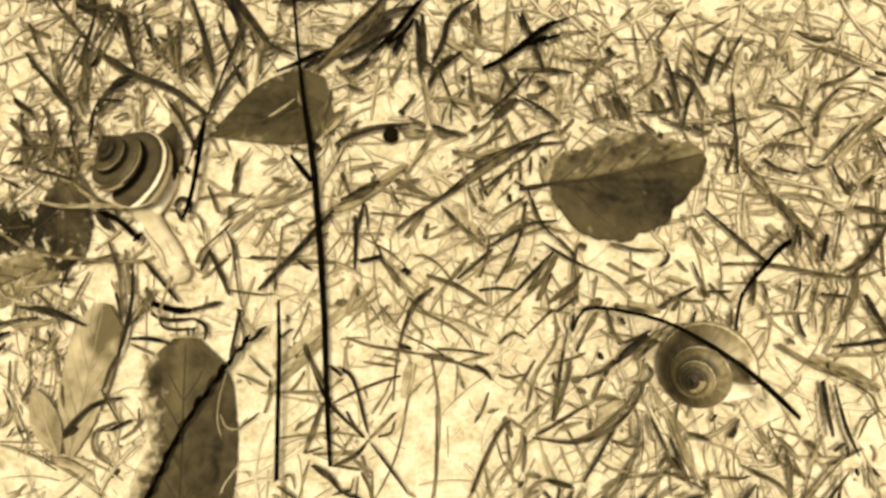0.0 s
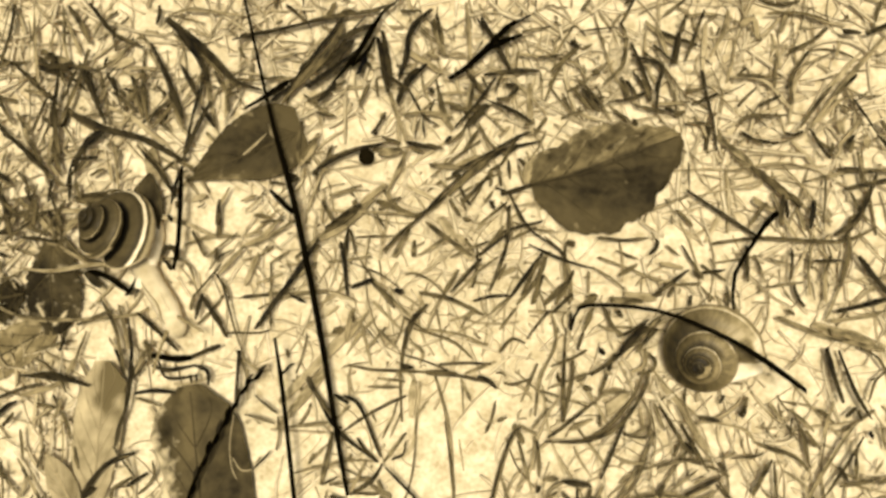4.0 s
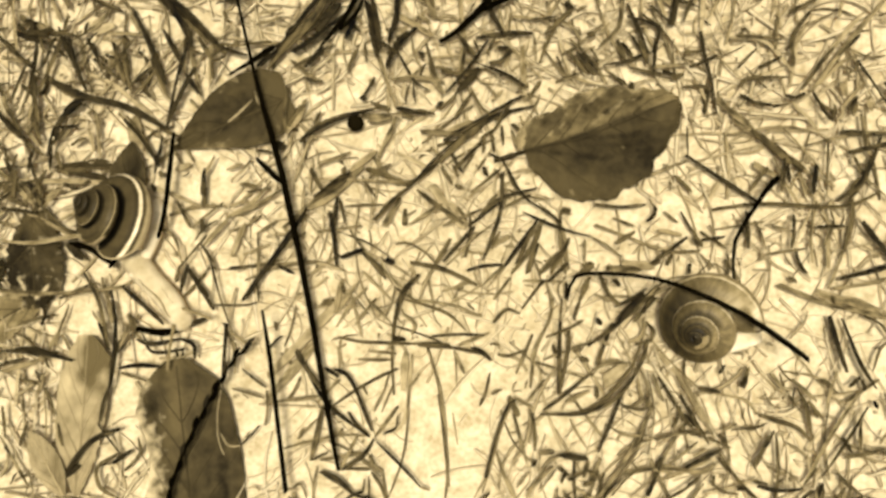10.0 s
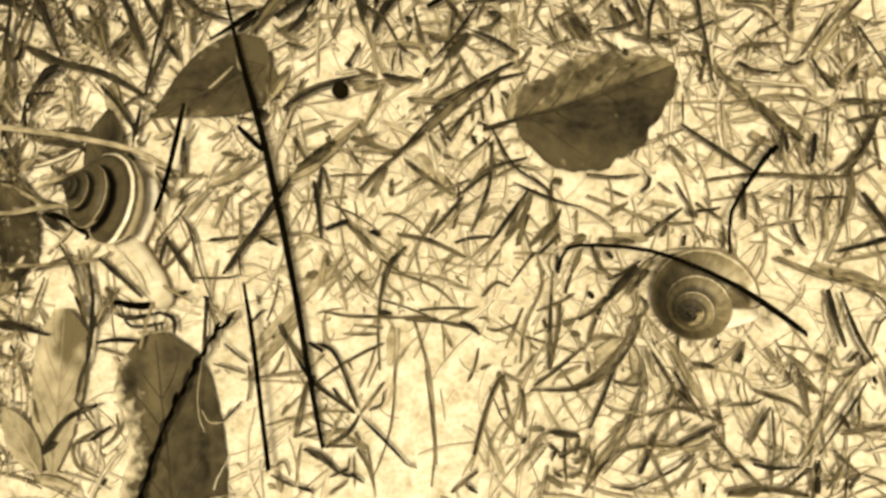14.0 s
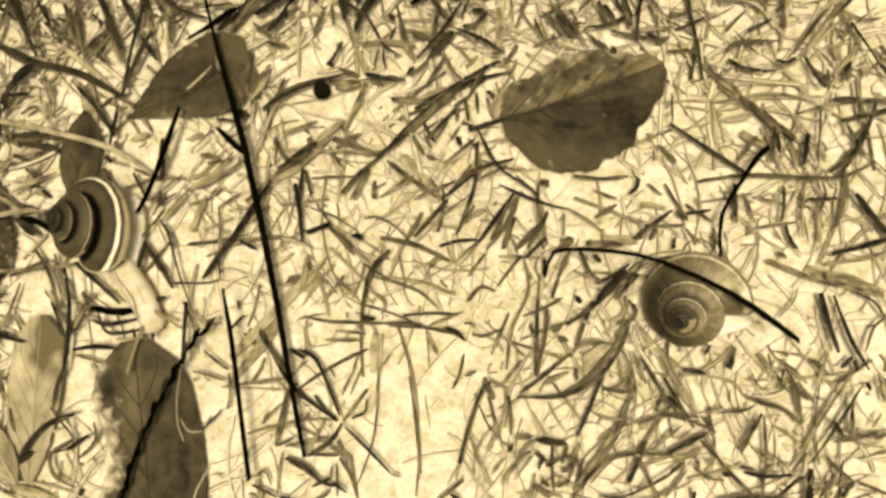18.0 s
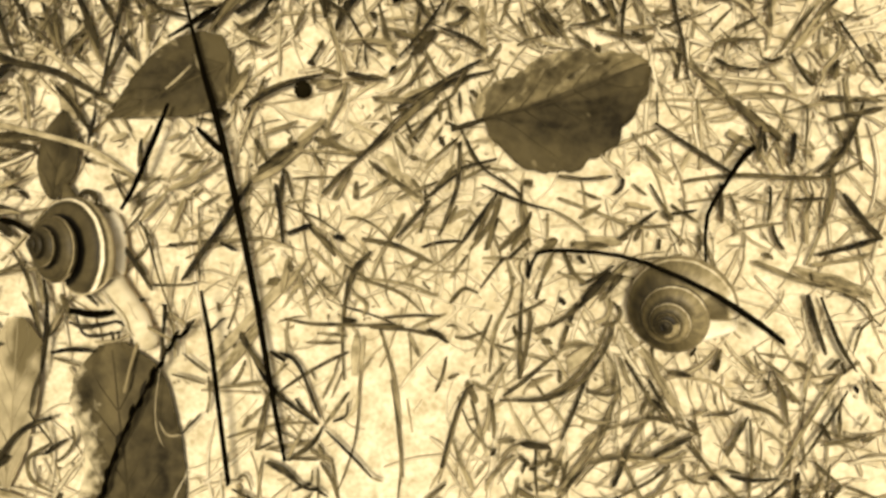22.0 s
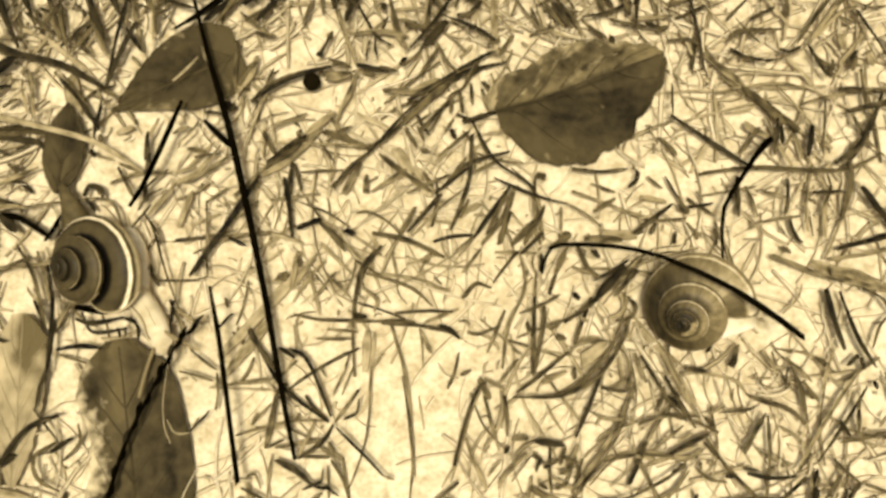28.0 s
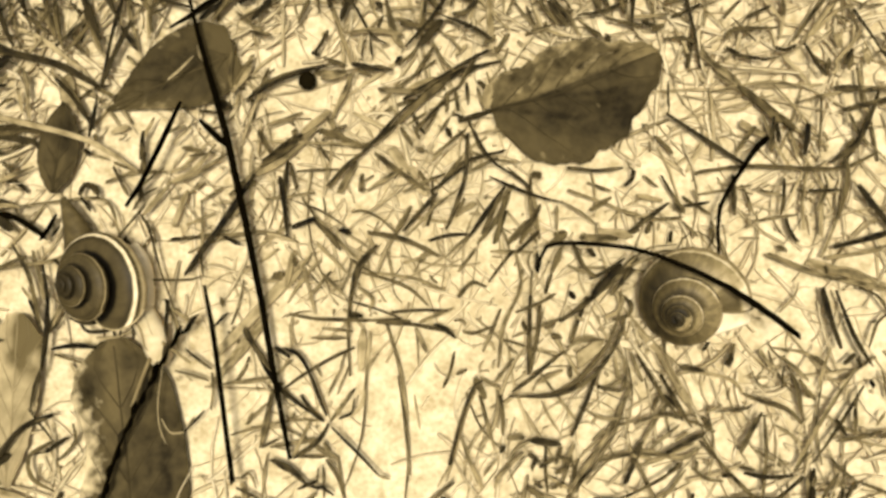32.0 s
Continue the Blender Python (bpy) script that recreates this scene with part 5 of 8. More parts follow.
blade("b", 0.65, 37.7, -20.2, 8.7, 40.2, -24.4, 8.7, 42.6, -28.5, 8.7, 45.6, -32.1, 8.7)
blade("m", 0.65, 41.3, -20.2, 8.6, 43.8, -24.4, 8.6, 46.2, -29.0, 8.6)
blade("b", 0.75, 41.7, -27.5, 8.2, 40.4, -30.3, 8.2)
blade("b", 0.97, 42.5, -27.5, 7.9, 45.3, -30.1, 7.9)
blade("b", 1.29, 43.7, -31.1, 7.9, 45.7, -31.4, 7.9)
blade("b", 0.97, 49.0, -31.4, 8.9, 50.4, -33.2, 8.9)
blade("m", 0.65, 44.1, -35.7, 7.8, 46.7, -34.2, 7.8)
blade("b", 0.54, 51.3, -30.6, 8.7, 56.4, -30.1, 8.7, 58.0, -29.3, 8.7)
blade("m", 0.65, 49.7, -30.8, 8.8, 52.5, -29.4, 8.8)
blade("m", 0.65, 46.1, -23.1, 7.3, 50.7, -23.8, 7.3, 54.8, -24.9, 7.3, 56.8, -27.5, 7.3)
blade("b", 1.08, 56.6, -27.6, 9.2, 60.0, -28.8, 9.2, 64.0, -30.2, 9.2, 66.4, -32.7, 9.2, prof=(0.5, 1.1, 0.8, 0.6))
blade("m", 0.43, 57.8, -22.4, 8.6, 59.2, -25.5, 8.6, 61.2, -26.5, 8.6)
blade("d", 1.19, 53.6, -22.4, 9.9, 54.8, -20.2, 9.9, prof=(1.2, 1, 0.4))
blade("d", 0.75, 49.4, -19.8, 9.9, 50.5, -18.1, 9.9)
blade("b", 0.97, 64.5, -22.4, 8.4, 65.9, -25.5, 8.4, 66.5, -29.1, 8.4, 67.1, -32.2, 8.4)
blade("b", 0.54, 63.9, -22.4, 8.7, 63.3, -26.5, 8.7)
blade("b", 0.97, 67.4, -27.1, 8.2, 68.4, -28.1, 8.2)
blade("b", 0.75, 67.5, -37.8, 7.9, 65.3, -40.8, 7.9)
blade("m", 0.65, 70.0, -26.6, 8.1, 71.2, -22.4, 8.1, 72.4, -19.3, 8.1)
blade("b", 0.65, 77.8, -8.5, 8.9, 80.8, -10.1, 8.9, 82.7, -12.7, 8.9, 84.4, -14.5, 8.9)
blade("b", 0.86, 69.0, -20.9, 9.2, 70.9, -22.0, 9.2)
blade("m", 0.65, 81.4, -23.5, 7.8, 82.2, -28.7, 7.8)
blade("b", 0.65, 82.0, -24.6, 9.2, 83.7, -26.2, 9.2)
blade("d", 0.86, 79.1, -25.1, 8.7, 79.5, -26.6, 8.7)
blade("b", 0.97, 80.3, -35.3, 7.9, 82.9, -34.0, 7.9)
blade("m", 0.65, 81.3, -30.7, 8.8, 79.6, -33.3, 8.8)
blade("b", 0.65, 35.5, -45.3, 9.4, 38.5, -43.8, 9.4, 42.2, -41.8, 9.4, 45.3, -39.2, 9.4)
blade("m", 0.86, 41.8, -45.9, 7.6, 46.0, -40.8, 7.6)
blade("b", 0.75, 35.6, -41.8, 8.4, 37.2, -38.7, 8.4, 38.0, -36.7, 8.4)
blade("m", 0.65, 38.8, -39.3, 8.6, 43.9, -37.7, 8.6, 47.5, -36.2, 8.6)
blade("m", 0.65, 36.2, -38.2, 8.8, 39.8, -38.7, 8.8)
blade("b", 0.65, 48.6, -35.7, 8.2, 51.1, -38.8, 8.2)
blade("b", 0.65, 46.8, -40.3, 9.4, 49.3, -42.3, 9.4, 52.3, -42.8, 9.4)
blade("d", 0.86, 52.1, -41.8, 9.2, 53.9, -41.7, 9.2)
blade("b", 0.65, 48.1, -39.3, 7.9, 47.5, -41.3, 7.9)
blade("d", 0.86, 55.8, -41.3, 9.7, 59.8, -42.1, 9.7, 64.4, -41.8, 9.7)
blade("m", 0.65, 55.3, -40.3, 7.3, 58.3, -40.9, 7.3)
blade("m", 0.54, 58.9, -46.9, 8.6, 59.6, -41.8, 8.6)
blade("d", 0.97, 67.6, -46.8, 9.9, 67.8, -43.8, 9.9)
blade("m", 0.75, 68.0, -43.8, 8.8, 68.6, -41.8, 8.8)
blade("b", 0.65, 71.1, -38.8, 9.4, 73.5, -41.3, 9.4, 75.9, -43.3, 9.4)
blade("b", 0.65, 76.8, -43.4, 8.2, 79.7, -44.4, 8.2, 83.0, -45.9, 8.2)
blade("b", 1.29, 51.2, -46.8, 8.9, 56.8, -46.8, 8.9)
blade("d", 0.86, 46.7, -46.8, 8.9, 46.9, -44.8, 8.9)
blade("m", 0.65, 38.7, -46.9, 7.6, 43.9, -43.9, 7.6)
blade("d", 1.37, -20.8, 58.4, 8.9, -19.9, 54.7, 8.9, -19.2, 49.8, 8.9, -18.3, 46.1, 8.9, prof=(0.8, 1, 0.9, 0.7))
blade("d", 1.14, -11.9, 51.5, 8.9, -13.9, 49.7, 8.9, -15.1, 47.2, 8.9)
blade("b", 1.49, -16.3, 46.6, 8.7, -14.5, 47.6, 8.7)
blade("d", 1.14, -15.3, 46.5, 9.2, -16.4, 43.8, 9.2)
blade("d", 0.69, -13.9, 46.7, 8.7, -12.2, 43.6, 8.7, -10.4, 40.5, 8.7, -7.7, 38.7, 8.7)
blade("m", 0.69, -18.3, 46.2, 8.6, -17.1, 42.5, 8.6, -15.6, 38.8, 8.6, -14.2, 34.6, 8.6)
blade("m", 0.69, -11.3, 50.5, 8.1, -10.7, 46.8, 8.1, -9.3, 44.0, 8.1)
blade("b", 0.46, -11.3, 40.5, 8.9, -12.1, 38.1, 8.9, -12.4, 35.7, 8.9)
blade("b", 0.46, -10.9, 40.8, 7.9, -10.7, 38.3, 7.9, -10.4, 36.2, 7.9)
blade("k", 1.26, -5.3, 48.7, 9.4, -2.2, 50.7, 9.4, 0.8, 53.5, 9.4, 3.7, 55.9, 9.4, 7.8, 57.6, 9.4, prof=(0.8, 1, 1.2, 1.2, 0.8))
blade("d", 0.92, -6.0, 34.8, 9.4, -4.7, 36.2, 9.4)
blade("b", 1.37, -5.1, 42.8, 8.9, -1.6, 42.1, 8.9, 0.7, 42.1, 8.9, 2.5, 43.3, 8.9)
blade("b", 1.14, -1.0, 39.8, 8.7, 1.9, 41.5, 8.7)
blade("b", 0.80, -5.3, 34.4, 8.7, -2.8, 36.8, 8.7, -1.0, 39.2, 8.7)
blade("b", 1.14, -1.6, 50.6, 8.9, 0.7, 47.5, 8.9, 2.8, 45.1, 8.9)
blade("b", 0.57, 1.7, 49.7, 7.9, 3.0, 46.6, 7.9)
blade("b", 0.57, 1.0, 39.0, 9.2, 3.0, 35.3, 9.2, 5.3, 32.9, 9.2)
blade("m", 0.92, -7.6, 44.2, 7.3, -2.8, 43.6, 7.3)
blade("d", 0.69, 5.2, 54.5, 9.7, 6.6, 52.7, 9.7, 7.8, 50.2, 9.7)
blade("b", 0.57, 6.6, 50.7, 8.2, 5.2, 48.3, 8.2, 4.5, 45.9, 8.2)
blade("m", 0.69, 6.0, 47.8, 7.8, 8.9, 47.8, 7.8)
blade("b", 0.69, 7.1, 41.4, 9.4, 9.4, 41.3, 9.4, 10.9, 39.6, 9.4)
blade("m", 0.57, 14.7, 44.4, 8.3, 14.2, 50.5, 8.3)
blade("m", 0.69, 21.7, 49.0, 8.8, 26.3, 44.1, 8.8)
blade("m", 0.69, 20.5, 42.0, 8.1, 26.2, 39.5, 8.1)
blade("b", 1.03, -5.1, 25.7, 7.9, -0.5, 29.2, 7.9, 4.2, 32.1, 7.9, 7.6, 33.8, 7.9, 14.0, 35.3, 7.9)
blade("m", 0.92, -9.2, 29.8, 8.3, -5.1, 29.6, 8.3, 0.7, 29.1, 8.3)
blade("m", 1.14, -21.6, 33.9, 7.3, -16.9, 33.8, 7.3)
blade("b", 0.80, -19.6, 36.2, 9.4, -15.5, 34.5, 9.4)
blade("b", 0.69, -9.7, 34.3, 9.4, -6.2, 33.4, 9.4)
blade("d", 1.03, 33.5, 56.8, 8.4, 35.1, 52.5, 8.4, 36.7, 48.2, 8.4, 37.8, 45.8, 8.4)
blade("b", 0.80, 38.1, 56.2, 8.2, 41.0, 53.7, 8.2, 43.2, 51.8, 8.2)
blade("b", 1.37, 42.6, 51.9, 8.2, 43.3, 54.9, 8.2)
blade("d", 0.80, 39.5, 49.5, 9.9, 38.8, 45.9, 9.9, 38.4, 41.1, 9.9)
blade("b", 0.69, 33.9, 50.2, 8.2, 36.2, 46.5, 8.2)
blade("b", 0.80, 33.7, 42.8, 8.7, 38.8, 41.5, 8.7, 40.6, 41.2, 8.7)
blade("b", 1.14, 42.3, 40.3, 8.4, 44.6, 41.5, 8.4)
blade("b", 0.80, 44.7, 45.7, 8.4, 48.8, 46.4, 8.4)
blade("d", 0.80, 48.3, 50.4, 8.4, 49.0, 45.0, 8.4, 50.2, 39.0, 8.4, 50.9, 33.0, 8.4)
blade("b", 0.69, 44.3, 38.5, 8.4, 47.9, 38.8, 8.4, 50.4, 37.8, 8.4)
blade("b", 0.69, 55.7, 49.1, 8.4, 57.5, 50.9, 8.4)
blade("m", 0.57, 53.5, 47.8, 7.6, 54.8, 52.4, 7.6, 55.8, 57.3, 7.6)
blade("m", 0.57, 55.9, 49.8, 7.3, 58.8, 48.8, 7.3, 62.1, 47.5, 7.3)
blade("b", 0.69, 55.3, 42.1, 9.4, 57.6, 44.5, 9.4, 59.4, 46.3, 9.4)
blade("b", 1.03, 55.8, 36.7, 8.4, 59.1, 35.0, 8.4, 62.5, 34.3, 8.4)
blade("b", 0.80, 61.7, 34.0, 9.4, 63.4, 34.2, 9.4)
blade("d", 0.92, 64.6, 36.1, 9.4, 66.8, 35.8, 9.4, 68.6, 36.6, 9.4)
blade("l", 1.03, 69.1, 38.9, 7.5, 72.7, 43.7, 7.5, 77.0, 49.0, 7.5, 81.8, 54.3, 7.5)
blade("l", 0.80, 70.2, 37.8, 7.2, 74.5, 43.7, 7.2)
blade("m", 0.80, 71.8, 38.7, 8.1, 76.5, 43.4, 8.1, 80.0, 44.5, 8.1)
blade("b", 0.80, 70.4, 37.4, 7.9, 72.2, 34.6, 7.9, 74.7, 32.8, 7.9)
blade("b", 0.69, 77.9, 31.8, 9.2, 78.9, 34.7, 9.2)
blade("d", 0.69, 79.6, 43.8, 8.4, 81.9, 39.6, 8.4, 84.7, 34.8, 8.4)
blade("m", 0.57, 78.0, 46.6, 7.3, 82.4, 44.7, 7.3, 85.6, 44.7, 7.3)
blade("m", 1.03, 54.0, 31.9, 8.1, 57.8, 28.9, 8.1, 63.3, 24.7, 8.1)
blade("m", 0.57, 52.6, 28.2, 8.8, 57.7, 29.3, 8.8, 64.5, 29.8, 8.8, 68.9, 29.1, 8.8)
blade("b", 1.26, 75.3, 28.7, 7.9, 79.2, 28.6, 7.9, 83.6, 28.3, 7.9)
blade("m", 0.69, 80.7, 34.0, 7.3, 81.0, 28.2, 7.3)
blade("m", 0.80, 77.0, 56.4, 8.8, 76.3, 52.7, 8.8)
blade("l", 0.80, 63.0, 50.3, 6.2, 63.9, 57.6, 6.2)
blade("b", 0.69, -18.8, 11.4, 9.4, -15.4, 14.8, 9.4, -10.8, 18.9, 9.4, -6.2, 24.1, 9.4, -2.7, 27.6, 9.4)
blade("m", 0.57, -21.2, 19.7, 8.8, -14.3, 19.4, 8.8, -9.7, 19.8, 8.8)
blade("m", 1.26, -12.5, 10.4, 8.3, -12.3, 13.9, 8.3)
blade("b", 0.92, -1.7, 14.4, 7.9, 0.1, 11.5, 7.9)
blade("l", 1.72, -5.8, 17.1, 6.8, -1.7, 13.5, 6.8)
blade("b", 0.92, -5.0, 22.4, 9.2, -2.7, 18.8, 9.2)
blade("d", 1.03, 3.6, 22.4, 8.7, 4.4, 20.4, 8.7)
blade("b", 0.69, 1.2, 17.1, 8.7, 4.1, 19.5, 8.7, 7.0, 21.8, 8.7)
blade("b", 1.03, -2.2, 18.4, 8.4, -0.5, 18.2, 8.4)
blade("d", 0.57, 8.7, 21.5, 9.9, 9.8, 19.1, 9.9, 12.1, 15.6, 9.9, 15.5, 13.2, 9.9, 19.4, 10.3, 9.9)
blade("b", 0.57, 4.7, 25.2, 8.2, 7.6, 23.7, 8.2, 9.3, 19.5, 8.2, 10.7, 16.9, 8.2)
blade("d", 0.69, 11.5, 12.8, 9.4, 13.8, 11.6, 9.4, 17.7, 9.9, 9.4, 21.1, 8.7, 9.4, 25.0, 7.7, 9.4)
blade("m", 0.57, 25.0, 7.8, 8.8, 28.3, 5.8, 8.8, 31.1, 3.5, 8.8)
blade("b", 0.69, 8.1, 14.0, 9.4, 13.2, 16.3, 9.4)
blade("b", 0.80, 6.9, 8.8, 9.2, 5.2, 5.4, 9.2)
blade("b", 1.03, 15.2, 9.9, 9.4, 13.7, 6.4, 9.4, 11.4, 3.0, 9.4, 9.1, 0.2, 9.4)
blade("d", 0.92, 20.4, 2.3, 9.7, 18.1, 0.1, 9.7, 16.4, -1.6, 9.7)
blade("b", 0.57, -14.2, 6.6, 8.4, -11.9, 6.8, 8.4, -8.5, 5.1, 8.4, -5.1, 1.6, 8.4)
blade("b", 1.03, -6.0, 2.7, 8.7, -4.5, 5.0, 8.7, -3.1, 7.6, 8.7)
blade("m", 0.57, -3.9, 2.2, 8.1, -0.5, 5.6, 8.1, 1.8, 7.9, 8.1, 6.4, 11.4, 8.1)
blade("b", 0.80, 23.2, 1.9, 8.4, 25.5, 2.5, 8.4)
blade("m", 0.69, 18.9, 12.6, 7.3, 19.7, 5.6, 7.3, 20.5, 1.0, 7.3)
blade("m", 1.60, 19.5, 13.4, 7.8, 21.2, 13.1, 7.8)
blade("m", 0.57, 31.3, 13.6, 8.6, 35.9, 14.1, 8.6)
blade("d", 0.92, 38.0, 13.6, 9.9, 37.7, 11.9, 9.9, 36.2, 10.4, 9.9)
blade("b", 0.46, 36.7, 15.4, 9.4, 37.8, 13.3, 9.4)
blade("d", 0.80, 44.3, 24.2, 8.9, 48.4, 21.2, 8.9, 52.8, 18.2, 8.9, 57.1, 15.3, 8.9, 59.8, 13.5, 8.9)
blade("b", 0.80, 50.0, 13.3, 7.9, 53.9, 13.7, 7.9, 56.2, 14.4, 7.9)
blade("b", 0.92, 59.0, 28.3, 7.9, 62.7, 24.7, 7.9, 65.5, 23.5, 7.9, 68.2, 21.2, 7.9)
blade("b", 0.57, 72.8, 26.8, 8.4, 72.6, 22.2, 8.4, 72.0, 16.4, 8.4)
blade("b", 0.80, 78.5, 19.2, 8.4, 76.7, 16.9, 8.4)
blade("b", 0.69, 77.7, 23.8, 8.4, 78.6, 21.5, 8.4)
blade("b", 0.80, 65.2, 11.7, 9.2, 65.0, 7.2, 9.2, 64.4, 4.9, 9.2)
blade("b", 0.57, 72.4, 12.7, 9.4, 73.0, 9.9, 9.4)
blade("m", 0.57, 71.1, 9.2, 7.3, 77.2, 9.4, 7.3)
blade("b", 0.69, 43.1, 12.7, 8.4, 44.7, 9.8, 8.4, 46.9, 6.3, 8.4)
blade("b", 1.26, 45.1, 7.3, 9.4, 47.2, 5.6, 9.4)
blade("m", 0.69, 32.4, 7.7, 8.1, 36.8, 5.9, 8.1, 41.3, 4.7, 8.1)
blade("b", 0.57, 41.1, 4.5, 9.2, 43.9, 4.5, 9.2, 46.7, 4.7, 9.2)
blade("b", 1.03, 37.2, 2.1, 8.4, 38.9, 2.7, 8.4)
blade("b", 0.92, 40.0, 1.8, 8.4, 41.2, 4.1, 8.4)
blade("b", 0.80, 44.4, 0.1, 8.4, 44.7, 2.3, 8.4)
blade("m", 0.57, 46.8, 4.1, 8.1, 49.5, 1.2, 8.1)
blade("m", 0.69, 39.9, 12.9, 7.6, 42.6, 10.5, 7.6)
blade("b", 0.69, 51.7, 2.8, 8.7, 52.1, -0.0, 8.7)
blade("b", 1.03, 63.9, -0.6, 7.9, 65.5, -1.7, 7.9)
blade("d", 1.03, 78.8, -0.0, 9.7, 82.4, 1.1, 9.7)
blade("b", 1.49, -94.7, 56.2, 9.2, -92.5, 54.9, 9.2)
blade("d", 1.03, -92.5, 53.2, 9.7, -89.4, 51.9, 9.7, -88.1, 51.5, 9.7)
blade("b", 0.80, -87.0, 52.4, 9.4, -84.0, 52.1, 9.4, -81.5, 51.5, 9.4)
blade("b", 0.92, -88.4, 48.2, 8.4, -89.5, 45.1, 8.4)
blade("b", 1.03, -91.6, 45.7, 8.4, -90.6, 37.7, 8.4, -89.2, 29.1, 8.4)
blade("m", 0.80, -99.5, 51.9, 7.3, -96.2, 48.7, 7.3, -91.8, 46.1, 7.3)
blade("b", 0.92, -88.8, 43.8, 8.4, -84.9, 40.0, 8.4, -81.8, 38.8, 8.4)
blade("m", 0.69, -69.6, 47.3, 8.1, -68.5, 49.8, 8.1)
blade("b", 0.80, -63.9, 45.1, 8.7, -66.8, 41.5, 8.7, -69.7, 38.5, 8.7)
blade("d", 1.37, -64.4, 59.4, 8.9, -61.9, 56.8, 8.9, -60.0, 54.3, 8.9)
blade("b", 0.92, -53.4, 45.2, 8.9, -50.1, 46.9, 8.9)
blade("b", 0.69, -51.3, 57.0, 7.9, -50.0, 54.4, 7.9)
blade("m", 0.69, -72.8, 35.1, 7.8, -69.0, 30.8, 7.8, -65.2, 26.5, 7.8)
blade("b", 0.80, -98.2, 34.9, 7.9, -95.6, 31.8, 7.9, -91.8, 28.7, 7.9)
blade("b", 0.69, -79.2, 59.9, 8.4, -78.2, 56.1, 8.4)
blade("b", 0.69, -36.5, 45.7, 8.4, -33.4, 43.5, 8.4)
blade("b", 0.69, -33.8, 41.6, 9.4, -29.7, 40.6, 9.4)
blade("d", 0.80, -25.0, 50.3, 8.4, -23.5, 53.7, 8.4)
blade("b", 0.80, -24.5, 43.1, 8.9, -22.5, 48.0, 8.9)
blade("b", 0.57, -21.0, 49.3, 8.7, -20.6, 45.0, 8.7)
blade("b", 0.92, -36.7, 31.4, 8.4, -35.0, 34.4, 8.4, -33.3, 36.1, 8.4)
blade("m", 1.26, -19.9, 41.7, 7.3, -19.1, 40.5, 7.3)
blade("m", 0.69, -43.8, 55.7, 8.6, -38.5, 57.1, 8.6)
blade("b", 0.69, -51.4, 49.4, 8.9, -46.6, 49.1, 8.9, -40.6, 49.9, 8.9)
blade("d", 1.03, -40.0, 26.8, 9.2, -37.7, 26.7, 9.2)
blade("b", 0.57, -43.3, 26.5, 8.9, -39.4, 25.9, 8.9)
blade("m", 0.69, -48.1, 20.1, 8.8, -45.8, 22.4, 8.8, -44.1, 24.8, 8.8)
blade("m", 0.92, -39.9, 20.0, 8.8, -42.2, 17.0, 8.8, -44.4, 14.7, 8.8, -49.1, 12.4, 8.8)
blade("m", 0.69, -48.6, 14.8, 8.6, -44.5, 15.9, 8.6)
blade("b", 0.92, -46.6, 19.6, 7.9, -43.0, 19.0, 7.9)
blade("m", 1.49, -31.0, 16.5, 7.8, -27.8, 18.3, 7.8, -24.9, 21.8, 7.8)
blade("b", 1.14, -25.3, 21.4, 9.4, -24.5, 22.6, 9.4)
blade("m", 0.69, -42.8, 9.0, 7.8, -38.7, 11.9, 7.8)
blade("b", 1.03, -34.5, 11.1, 8.7, -32.2, 12.8, 8.7)
blade("b", 0.69, -48.0, 1.8, 9.4, -42.8, 2.3, 9.4)
blade("m", 0.57, -43.2, 2.6, 7.6, -37.4, 3.7, 7.6)
blade("d", 0.92, -37.9, 2.2, 9.7, -34.6, 0.5, 9.7)
blade("b", 0.80, -25.9, 16.3, 8.7, -25.2, 13.9, 8.7, -24.6, 11.0, 8.7)
blade("b", 0.46, -25.8, 9.2, 8.7, -20.0, 6.9, 8.7, -15.3, 3.9, 8.7)
blade("b", 0.57, -24.7, 14.6, 8.2, -20.1, 14.8, 8.2, -16.6, 14.9, 8.2)
blade("m", 0.57, -32.9, 20.5, 8.8, -23.6, 20.0, 8.8, -14.3, 19.4, 8.8)
blade("b", 0.57, -21.4, 21.1, 7.9, -19.6, 18.1, 7.9, -18.4, 16.4, 7.9)
blade("b", 0.57, -55.2, 7.6, 9.4, -52.9, 10.5, 9.4, -50.6, 11.7, 9.4)
blade("b", 0.57, -54.1, 7.1, 9.2, -52.0, 3.6, 9.2, -50.6, -1.1, 9.2, -49.6, -4.5, 9.2, -48.3, -8.0, 9.2, -46.9, -11.4, 9.2)
blade("d", 0.92, -56.2, 1.5, 9.2, -54.1, -1.3, 9.2)
blade("b", 0.80, -54.0, -1.5, 8.2, -52.2, -3.8, 8.2)
blade("b", 0.80, -59.1, -0.9, 8.2, -58.5, 2.6, 8.2)
blade("b", 1.03, -44.5, -4.3, 8.7, -42.9, -1.6, 8.7)
blade("b", 0.57, -51.9, -5.7, 9.2, -44.9, -5.8, 9.2, -42.1, -5.2, 9.2)
blade("b", 0.57, -42.3, -1.1, 8.9, -41.8, -5.1, 8.9)
blade("b", 0.80, -38.6, -9.0, 7.9, -38.2, -10.8, 7.9)
blade("b", 1.72, -29.0, -5.1, 8.2, -26.8, -5.1, 8.2)
blade("b", 0.80, -34.0, -15.4, 8.2, -32.8, -17.6, 8.2)
blade("m", 0.69, -20.0, -2.2, 7.6, -23.4, -5.6, 7.6, -26.2, -10.2, 7.6)
